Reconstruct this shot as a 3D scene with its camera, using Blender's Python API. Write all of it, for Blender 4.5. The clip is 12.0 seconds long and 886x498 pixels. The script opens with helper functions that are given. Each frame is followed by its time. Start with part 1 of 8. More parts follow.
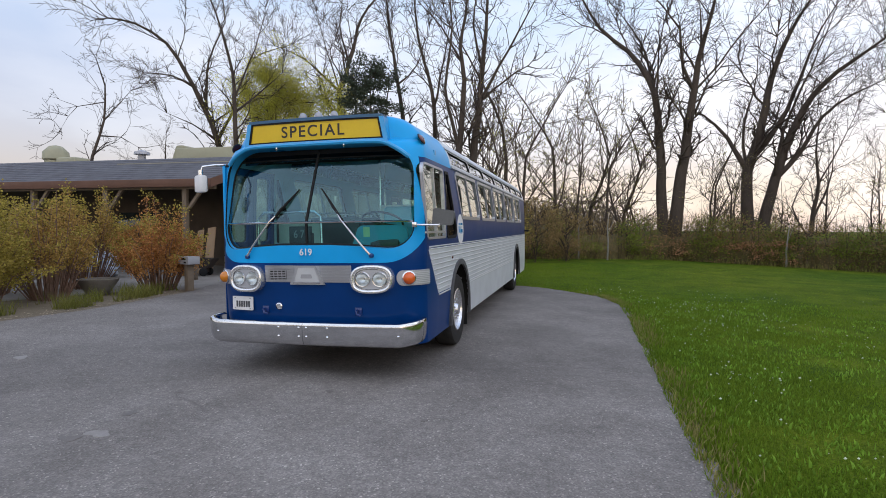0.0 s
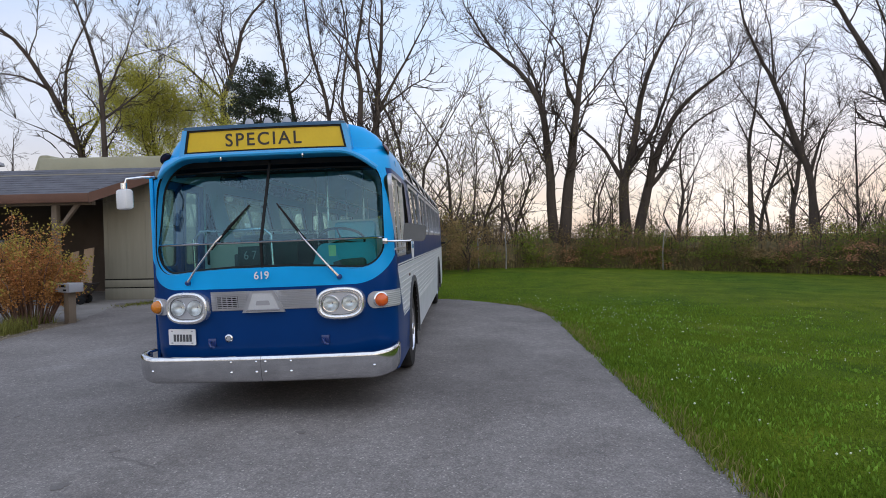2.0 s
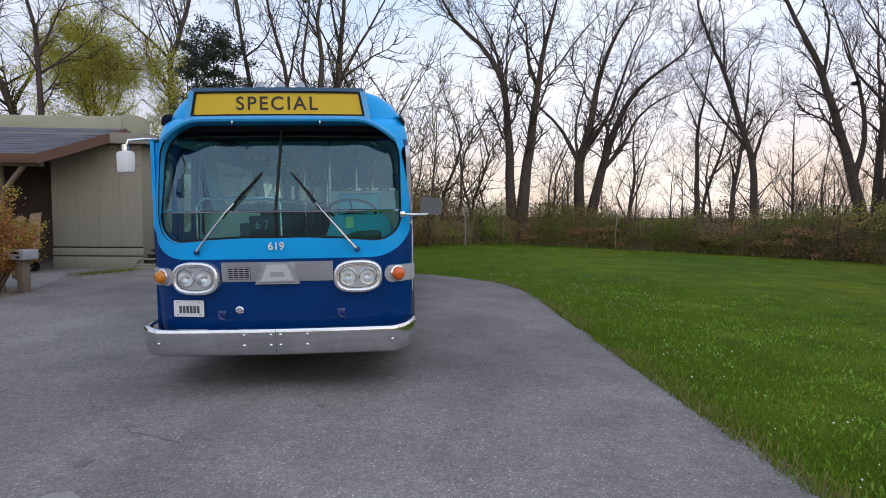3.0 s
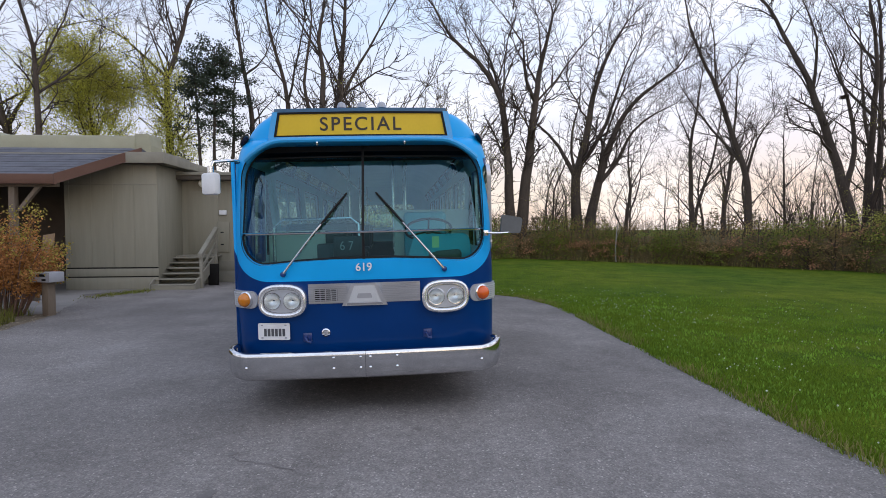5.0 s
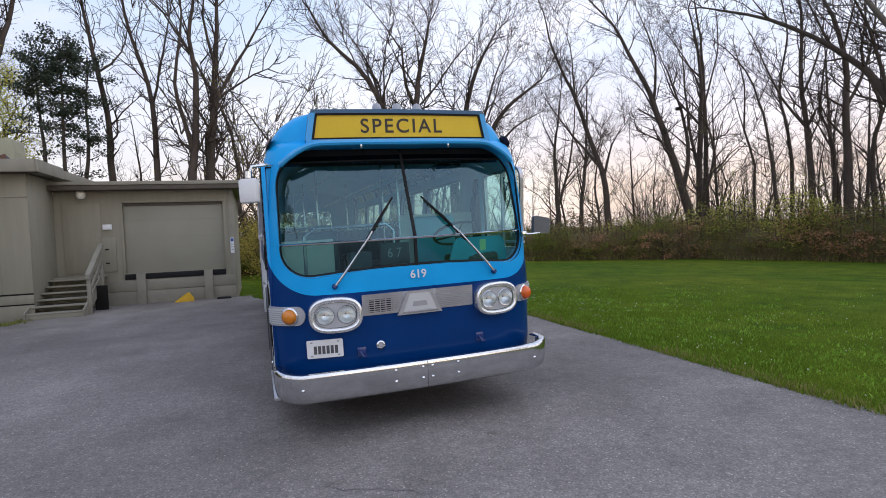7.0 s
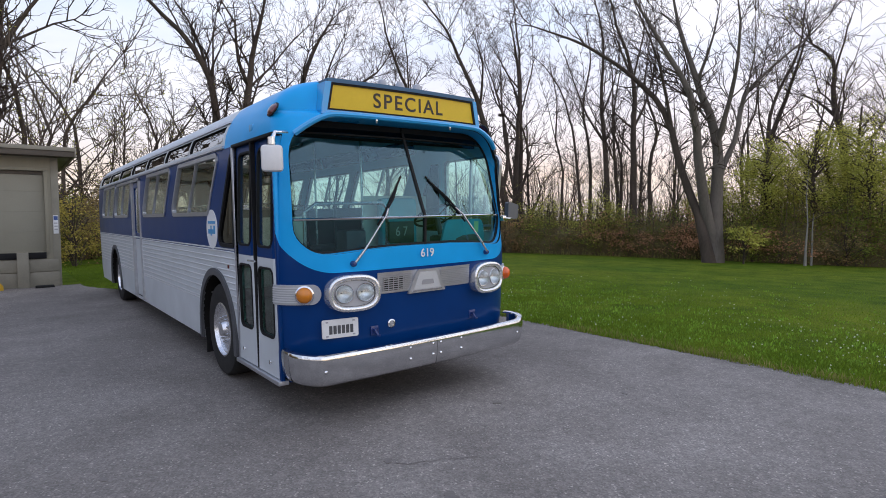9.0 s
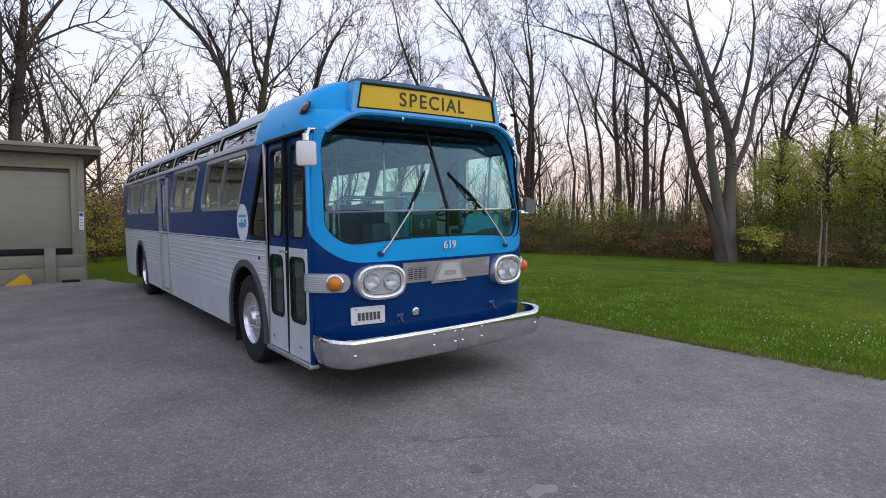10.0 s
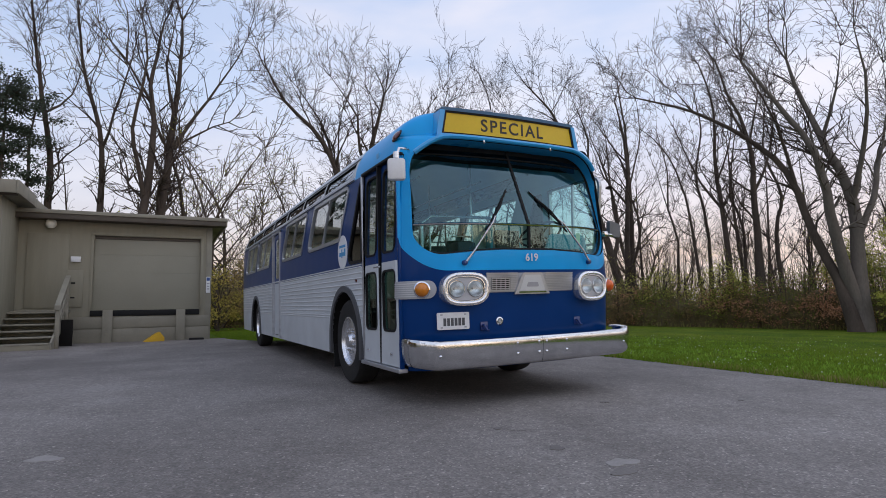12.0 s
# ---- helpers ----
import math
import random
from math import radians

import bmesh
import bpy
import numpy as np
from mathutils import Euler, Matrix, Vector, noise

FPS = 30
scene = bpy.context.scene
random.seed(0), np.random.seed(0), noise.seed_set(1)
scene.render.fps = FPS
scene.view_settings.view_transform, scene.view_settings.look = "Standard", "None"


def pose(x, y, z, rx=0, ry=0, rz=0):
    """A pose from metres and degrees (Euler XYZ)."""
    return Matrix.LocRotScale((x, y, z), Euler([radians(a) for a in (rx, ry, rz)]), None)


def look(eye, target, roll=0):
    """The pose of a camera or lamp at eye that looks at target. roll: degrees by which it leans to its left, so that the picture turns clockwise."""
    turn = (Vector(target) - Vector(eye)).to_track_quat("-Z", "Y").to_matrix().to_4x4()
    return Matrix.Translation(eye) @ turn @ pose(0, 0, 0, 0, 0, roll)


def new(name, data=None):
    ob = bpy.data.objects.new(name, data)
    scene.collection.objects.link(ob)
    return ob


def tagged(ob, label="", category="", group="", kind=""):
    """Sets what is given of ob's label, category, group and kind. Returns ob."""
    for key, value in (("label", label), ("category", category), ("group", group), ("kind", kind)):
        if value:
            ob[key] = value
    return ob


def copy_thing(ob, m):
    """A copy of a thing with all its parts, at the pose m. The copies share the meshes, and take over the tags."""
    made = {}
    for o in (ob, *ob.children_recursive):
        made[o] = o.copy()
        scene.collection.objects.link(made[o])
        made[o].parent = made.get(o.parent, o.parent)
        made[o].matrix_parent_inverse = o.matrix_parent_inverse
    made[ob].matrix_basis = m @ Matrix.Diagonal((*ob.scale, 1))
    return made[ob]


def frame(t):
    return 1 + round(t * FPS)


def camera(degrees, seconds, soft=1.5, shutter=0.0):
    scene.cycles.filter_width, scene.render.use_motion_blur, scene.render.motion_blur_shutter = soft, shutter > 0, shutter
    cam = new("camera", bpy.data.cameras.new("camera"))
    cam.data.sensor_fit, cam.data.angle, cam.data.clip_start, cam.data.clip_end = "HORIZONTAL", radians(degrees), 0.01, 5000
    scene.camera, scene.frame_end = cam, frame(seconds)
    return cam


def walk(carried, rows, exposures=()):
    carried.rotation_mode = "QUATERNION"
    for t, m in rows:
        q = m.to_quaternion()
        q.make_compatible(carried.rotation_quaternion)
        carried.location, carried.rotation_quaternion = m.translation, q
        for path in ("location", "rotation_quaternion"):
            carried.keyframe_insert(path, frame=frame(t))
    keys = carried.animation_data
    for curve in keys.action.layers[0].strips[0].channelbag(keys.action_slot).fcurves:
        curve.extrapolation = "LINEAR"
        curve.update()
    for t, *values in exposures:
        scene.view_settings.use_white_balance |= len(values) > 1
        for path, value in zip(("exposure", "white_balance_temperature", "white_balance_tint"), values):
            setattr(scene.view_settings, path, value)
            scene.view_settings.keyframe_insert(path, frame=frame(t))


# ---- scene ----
cam = camera(77.3, 12.0, soft=0.9)
PATH = [
    (0, (3.02, -5.945, 1.716), (2.538, -4.006, 1.634), 0.3),
    (0.5, (2.95, -5.872, 1.722), (2.554, -3.914, 1.629), 1.0),
    (1, (2.69, -5.852, 1.723), (2.428, -3.87, 1.691), 0.8),
    (1.5, (2.376, -5.802, 1.732), (2.251, -3.806, 1.683), -0.8),
    (2, (2.041, -5.693, 1.757), (1.963, -3.695, 1.716), -1.1),
    (2.5, (1.663, -5.702, 1.751), (1.694, -3.705, 1.656), -0.3),
    (3, (1.335, -5.667, 1.752), (1.444, -3.675, 1.621), 0.5),
    (5, (0.366, -5.582, 1.79), (0.523, -3.59, 1.712), -0.2),
    (5.5, (-0.008, -5.602, 1.772), (0.222, -3.615, 1.732), -0.1),
    (6, (-0.444, -5.515, 1.749), (-0.204, -3.531, 1.679), -0.8),
    (6.5, (-0.895, -5.333, 1.799), (-0.579, -3.358, 1.744), -1.9),
    (7, (-1.374, -5.177, 1.806), (-0.734, -3.283, 1.738), -2.4),
    (7.5, (-1.812, -4.929, 1.815), (-0.951, -3.125, 1.744), -1.9),
    (9.5, (-3.233, -4.406, 1.694), (-1.971, -2.86, 1.577), -0.0),
    (10, (-3.28, -4.565, 1.667), (-2.077, -2.97, 1.558), -0.0),
    (10.5, (-3.338, -4.654, 1.614), (-2.186, -3.021, 1.523), -0.1),
    (11, (-3.32, -4.745, 1.322), (-2.201, -3.087, 1.286), -0.1),
    (11.5, (-3.312, -4.841, 1.084), (-2.34, -3.107, 1.303), -2.3),
    (12, (-3.307, -4.87, 0.972), (-2.405, -3.096, 1.165), -0.8),
]

EXPO = [(0.0, 0.24, 6350, 10), (1.0, 0.21, 6200, 10), (2.5, 0.18, 6200, 10.5), (5.0, 0.2, 6150, 12), (10.5, 0.2, 6250, 13), (11.5, -0.02, 6120, 13), (12.0, -0.11, 6250, 13)]
walk(cam, [(t, look(eye, target, roll)) for t, eye, target, roll in PATH], EXPO)

# ---- world and sun: clear sky just after sunset ----
world = bpy.data.worlds.new("dusk_sky")
scene.world = world
world.use_nodes = True
wn, wl = world.node_tree.nodes, world.node_tree.links
wn.clear()
SUN_AZ, SUN_EL = 165.0, 10.0      # degrees clockwise from +y, above the horizon
w_out = wn.new("ShaderNodeOutputWorld")
w_bg = wn.new("ShaderNodeBackground")
w_sky = wn.new("ShaderNodeTexSky")
w_sky.sky_type = "NISHITA"
w_sky.sun_disc = False
w_sky.sun_elevation = radians(SUN_EL)
w_sky.sun_rotation = radians(SUN_AZ)
w_sky.air_density, w_sky.dust_density, w_sky.ozone_density = 1.0, 0.6, 1.0
# thin evening haze: pale blue above, a peach band along the horizon, faint wisps of cloud
w_co = wn.new("ShaderNodeTexCoord")
w_xyz = wn.new("ShaderNodeSeparateXYZ")
w_ramp = wn.new("ShaderNodeValToRGB")
w_ramp.color_ramp.elements[0].position, w_ramp.color_ramp.elements[0].color = 0.0, (0.50, 0.40, 0.40, 1)
w_ramp.color_ramp.elements[1].position, w_ramp.color_ramp.elements[1].color = 1.0, (0.38, 0.51, 0.81, 1)
for p, c in ((0.07, (0.58, 0.45, 0.43, 1)), (0.16, (0.61, 0.57, 0.64, 1)), (0.34, (0.54, 0.625, 0.815, 1))):
    w_ramp.color_ramp.elements.new(p).color = c
w_map = wn.new("ShaderNodeMapping")
w_map.inputs["Scale"].default_value = (1.6, 1.6, 5.0)
w_noise = wn.new("ShaderNodeTexNoise")
w_noise.inputs["Scale"].default_value, w_noise.inputs["Detail"].default_value = 1.6, 7
w_cr = wn.new("ShaderNodeValToRGB")
w_cr.color_ramp.elements[0].position, w_cr.color_ramp.elements[0].color = 0.42, (0, 0, 0, 1)
w_cr.color_ramp.elements[1].position, w_cr.color_ramp.elements[1].color = 0.72, (0.75, 0.75, 0.75, 1)
w_cloud = wn.new("ShaderNodeMixRGB")
w_cloud.inputs[2].default_value = (0.86, 0.82, 0.86, 1)
w_mix = wn.new("ShaderNodeMixRGB")
w_mix.blend_type = "ADD"
w_mix.inputs[0].default_value = 0.035
wl.new(w_co.outputs["Generated"], w_xyz.inputs[0])
wl.new(w_xyz.outputs["Z"], w_ramp.inputs[0])
wl.new(w_co.outputs["Generated"], w_map.inputs[0])
wl.new(w_map.outputs[0], w_noise.inputs["Vector"])
wl.new(w_noise.outputs[0], w_cr.inputs[0])
wl.new(w_cr.outputs[0], w_cloud.inputs[0])
wl.new(w_ramp.outputs[0], w_cloud.inputs[1])
wl.new(w_cloud.outputs[0], w_mix.inputs[1])
wl.new(w_sky.outputs[0], w_mix.inputs[2])
# the sky is a little brighter and warmer where the day went down, over the woods
w_dot = wn.new("ShaderNodeVectorMath")
w_dot.operation = "DOT_PRODUCT"
w_dot.inputs[1].default_value = (0.94, 0.34, -0.1)
w_glow = wn.new("ShaderNodeMapRange")
w_glow.inputs[1].default_value, w_glow.inputs[2].default_value = -0.5, 0.95
w_gain = wn.new("ShaderNodeMixRGB")
w_gain.inputs[1].default_value, w_gain.inputs[2].default_value = (0.92, 0.95, 0.97, 1), (1.48, 1.40, 1.29, 1)
w_mul = wn.new("ShaderNodeMixRGB")
w_mul.blend_type, w_mul.inputs[0].default_value = "MULTIPLY", 1.0
wl.new(w_co.outputs["Generated"], w_dot.inputs[0])
wl.new(w_dot.outputs["Value"], w_glow.inputs[0])
wl.new(w_glow.outputs[0], w_gain.inputs[0])
wl.new(w_mix.outputs[0], w_mul.inputs[1])
wl.new(w_gain.outputs[0], w_mul.inputs[2])
wl.new(w_mul.outputs[0], w_bg.inputs["Color"])
w_bg.inputs["Strength"].default_value = 0.88
wl.new(w_bg.outputs[0], w_out.inputs[0])

sun = new("sun", bpy.data.lights.new("sun", "SUN"))
sun.data.energy, sun.data.angle, sun.data.color = 1.15, radians(178), (1.0, 0.96, 0.91)
_s = Vector((math.sin(radians(SUN_AZ)) * math.cos(radians(SUN_EL)), math.cos(radians(SUN_AZ)) * math.cos(radians(SUN_EL)), math.sin(radians(SUN_EL))))
sun.matrix_world = look(_s * 100, (0, 0, 0))

# ---- materials ----
def nodes_of(name):
    m = bpy.data.materials.new(name)
    m.use_nodes = True
    n, l = m.node_tree.nodes, m.node_tree.links
    return m, n, l, n["Principled BSDF"]


def mat(name, c1, c2=None, scale=8.0, rough=0.6, metal=0.0, bump=0.0, bscale=40.0, coat=0.0, rvar=0.12, random=0.0, island=0.0, stretch=(1, 1, 1)):
    """A surface with two scales of colour variation, uneven gloss and fine relief, in metres."""
    m, n, l, b = nodes_of(name)
    c2 = c2 or tuple(v * 0.8 for v in c1)
    co = n.new("ShaderNodeTexCoord")
    mp = n.new("ShaderNodeMapping")
    mp.inputs["Scale"].default_value = stretch
    l.new(co.outputs["Object"], mp.inputs[0])
    big, fine = n.new("ShaderNodeTexNoise"), n.new("ShaderNodeTexNoise")
    big.inputs["Scale"].default_value, big.inputs["Detail"].default_value = scale, 5
    fine.inputs["Scale"].default_value, fine.inputs["Detail"].default_value = bscale, 4
    for t in (big, fine):
        l.new(mp.outputs[0], t.inputs["Vector"])
    mix = n.new("ShaderNodeMixRGB")
    mix.inputs[1].default_value, mix.inputs[2].default_value = (*c1, 1), (*c2, 1)
    ramp = n.new("ShaderNodeMapRange")
    ramp.inputs[1].default_value, ramp.inputs[2].default_value = 0.3, 0.7
    add = n.new("ShaderNodeMath")
    add.operation = "MULTIPLY_ADD"
    add.inputs[1].default_value = 0.35
    l.new(fine.outputs[0], add.inputs[0])
    sc = n.new("ShaderNodeMath")
    sc.operation = "MULTIPLY"
    sc.inputs[1].default_value = 0.65
    l.new(big.outputs[0], sc.inputs[0])
    l.new(sc.outputs[0], add.inputs[2])
    l.new(add.outputs[0], ramp.inputs[0])
    l.new(ramp.outputs[0], mix.inputs[0])
    colour = mix.outputs[0]
    if random or island:
        hsv = n.new("ShaderNodeHueSaturation")
        src = n.new("ShaderNodeObjectInfo").outputs["Random"] if random else n.new("ShaderNodeNewGeometry").outputs["Random Per Island"]
        mr = n.new("ShaderNodeMapRange")
        k = random or island
        mr.inputs[3].default_value, mr.inputs[4].default_value = 1 - k, 1 + k
        l.new(src, mr.inputs[0])
        l.new(mr.outputs[0], hsv.inputs["Value"])
        l.new(colour, hsv.inputs["Color"])
        colour = hsv.outputs[0]
    l.new(colour, b.inputs["Base Color"])
    rr = n.new("ShaderNodeMapRange")
    rr.inputs[3].default_value, rr.inputs[4].default_value = max(0.02, rough - rvar), min(1, rough + rvar)
    l.new(big.outputs[0], rr.inputs[0])
    l.new(rr.outputs[0], b.inputs["Roughness"])
    b.inputs["Metallic"].default_value = metal
    b.inputs["Coat Weight"].default_value = coat
    b.inputs["Coat Roughness"].default_value = 0.08
    if bump:
        bp = n.new("ShaderNodeBump")
        bp.inputs["Strength"].default_value, bp.inputs["Distance"].default_value = bump, 0.01
        l.new(fine.outputs[0], bp.inputs["Height"])
        l.new(bp.outputs[0], b.inputs["Normal"])
    return m


def leafy(name, c1, c2, scale=0.6, island=0.3, passing=0.45):
    """Thin leaves: dull faces that let part of the light through."""
    m = mat(name, c1, c2, scale, 0.65, island=island)
    n, l = m.node_tree.nodes, m.node_tree.links
    b = n["Principled BSDF"]
    tr, mx = n.new("ShaderNodeBsdfTranslucent"), n.new("ShaderNodeMixShader")
    l.new(b.inputs["Base Color"].links[0].from_socket, tr.inputs[0])
    b.inputs["Specular IOR Level"].default_value = 0.12
    mx.inputs[0].default_value = passing
    l.new(b.outputs[0], mx.inputs[1])
    l.new(tr.outputs[0], mx.inputs[2])
    l.new(mx.outputs[0], n["Material Output"].inputs[0])
    return m


def glass(name, tint, gloss=1.45, rough=0.01, sheen=(1, 1, 1)):
    """Thin sheet glass: clear with a tint, mirror gloss by Fresnel."""
    m, n, l, b = nodes_of(name)
    n.remove(b)
    tr, gl, lw, mx = (n.new("ShaderNode" + k) for k in ("BsdfTransparent", "BsdfGlossy", "LayerWeight", "MixShader"))
    tr.inputs[0].default_value = (*tint, 1)
    gl.inputs[0].default_value = (*sheen, 1)
    gl.inputs["Roughness"].default_value = rough
    # Schlick's curve, the same from both sides
    f0 = ((gloss - 1) / (gloss + 1)) ** 2
    lw.inputs[0].default_value = 0.5
    pw, ml = n.new("ShaderNodeMath"), n.new("ShaderNodeMath")
    pw.operation, pw.inputs[1].default_value = "POWER", 4.0
    ml.operation, ml.inputs[1].default_value, ml.inputs[2].default_value = "MULTIPLY_ADD", 1 - f0, f0
    l.new(lw.outputs["Facing"], pw.inputs[0])
    l.new(pw.outputs[0], ml.inputs[0])
    l.new(ml.outputs[0], mx.inputs[0])
    l.new(tr.outputs[0], mx.inputs[1])
    l.new(gl.outputs[0], mx.inputs[2])
    l.new(mx.outputs[0], n["Material Output"].inputs[0])
    return m


DARK_BLUE, LIGHT_BLUE = (0.001, 0.034, 0.155), (0.014, 0.36, 0.78)
M_DARKBLUE = mat("dark_blue_enamel", DARK_BLUE, (0.005, 0.020, 0.14), 1.5, 0.30, 0, 0.02, 60, coat=0.6)
M_LIGHTBLUE = mat("light_blue_enamel", LIGHT_BLUE, (0.03, 0.32, 0.67), 1.5, 0.30, 0, 0.02, 60, coat=0.6)
M_ALU = mat("brushed_aluminium", (0.62, 0.63, 0.66), (0.48, 0.49, 0.52), 3, 0.38, 0.85, 0.05, 90, stretch=(1, 0.2, 4))
M_RIB = mat("satin_aluminium_ribs", (0.72, 0.735, 0.75), (0.62, 0.635, 0.65), 3, 0.36, 0.4, 0.03, 80)
M_RIM = mat("silver_painted_rim", (0.86, 0.87, 0.89), (0.62, 0.62, 0.64), 9, 0.22, 0.85, 0.06, 40)
M_BEZEL = mat("polished_lamp_bezel", (0.84, 0.85, 0.86), (0.76, 0.77, 0.78), 5, 0.24, 0.8, 0.02, 50)
M_CLEARLENS = glass("clear_lamp_lens", (0.93, 0.95, 0.95), 1.6, 0.04)
M_REFLECTOR = mat("lamp_reflector", (0.80, 0.81, 0.82), (0.72, 0.73, 0.75), 8, 0.30, 1.0, rvar=0.06)
M_SKIRT = mat("silver_painted_skirt", (0.50, 0.51, 0.54), (0.42, 0.43, 0.46), 2, 0.45, 0.35, 0.03, 80)
M_CHROME = mat("chrome", (0.78, 0.79, 0.80), (0.68, 0.69, 0.70), 4, 0.12, 1.0, 0.02, 30, rvar=0.07)
M_BUMPER = mat("worn_chrome_bumper", (0.78, 0.79, 0.81), (0.62, 0.63, 0.65), 4, 0.13, 1.0, 0.03, 12, rvar=0.10)
M_BLACK = mat("black_rubber", (0.012, 0.012, 0.013), (0.02, 0.02, 0.02), 8, 0.6, 0, 0.1, 60)
M_ARCH = mat("grey_arch_rubber", (0.06, 0.062, 0.068), (0.09, 0.092, 0.098), 5, 0.6, 0, 0.1, 60)
M_TYRE = mat("tyre_rubber", (0.020, 0.020, 0.021), (0.045, 0.043, 0.04), 6, 0.75, 0, 0.2, 90)
M_DARKWELLGAP = mat("dark_underbody_and_gaps", (0.010, 0.009, 0.009), (0.018, 0.017, 0.015), 4, 0.9)
for m_dull in (M_BLACK, M_TYRE, M_DARKWELLGAP):
    m_dull.node_tree.nodes["Principled BSDF"].inputs["Specular IOR Level"].default_value = 0.15
M_GLASS = glass("window_glass", (0.84, 0.90, 0.87), 1.6)
M_GLASS_GREEN = glass("green_tinted_glass", (0.45, 0.62, 0.56), 1.5)
M_GLASS_SCREEN = glass("windscreen_glass", (0.56, 0.90, 0.94), 1.95, sheen=(0.62, 0.90, 1.0))
M_GLASS_SHADE = glass("shaded_glass", (0.12, 0.13, 0.14), 1.3)
M_STANDEEGLASS = glass("smoked_roof_glass", (0.11, 0.125, 0.13), 2.4)
M_STANDEE = mat("dark_roof_glass", (0.03, 0.04, 0.045), (0.05, 0.06, 0.065), 3, 0.06, 0, rvar=0.03, coat=0.5)
M_YELLOW = mat("sign_yellow", (0.74, 0.50, 0.006), (0.68, 0.45, 0.006), 5, 0.45)
M_INK = mat("sign_lettering", (0.03, 0.022, 0.015), None, 5, 0.5)
M_WHITE = mat("white_paint", (0.78, 0.78, 0.78), (0.70, 0.70, 0.70), 5, 0.45)
M_AMBER = mat("amber_lens", (0.66, 0.22, 0.006), (0.55, 0.17, 0.006), 30, 0.15, 0, 0.2, 200, coat=0.4)
M_REDLENS = mat("red_lens", (0.13, 0.010, 0.008), (0.09, 0.008, 0.006), 30, 0.12, 0, coat=0.4)
M_ORANGELENS = mat("orange_lens", (0.75, 0.13, 0.01), (0.65, 0.10, 0.01), 30, 0.15, 0, 0.2, 200, coat=0.4)
M_INTERIOR = mat("interior_panel", (0.52, 0.72, 0.78), (0.44, 0.63, 0.70), 2, 0.5)
M_FLOORRUB = mat("bus_floor_rubber", (0.06, 0.065, 0.06), (0.09, 0.09, 0.085), 5, 0.7)
M_SEAT = mat("turquoise_vinyl", (0.02, 0.30, 0.36), (0.03, 0.24, 0.28), 6, 0.4, 0, 0.1, 60)
M_MIRRORBACK = mat("dull_grey_housing", (0.11, 0.115, 0.12), (0.085, 0.09, 0.095), 5, 0.5)
M_NUMERAL = mat("faded_numerals", (0.22, 0.24, 0.22), None, 5, 0.6)
M_SEATDARK = mat("dark_green_vinyl", (0.03, 0.07, 0.065), (0.02, 0.05, 0.05), 6, 0.45)
M_DASH = mat("dash_plastic", (0.014, 0.022, 0.022), (0.01, 0.016, 0.016), 6, 0.5)
M_CREAM = mat("cream_panel", (0.50, 0.52, 0.44), (0.44, 0.46, 0.38), 3, 0.5)
M_STEEL = mat("stainless_tube", (0.6, 0.6, 0.6), (0.5, 0.5, 0.5), 10, 0.25, 1.0)
M_GREENTAG = mat("green_sticker", (0.30, 0.50, 0.22), None, 10, 0.5)


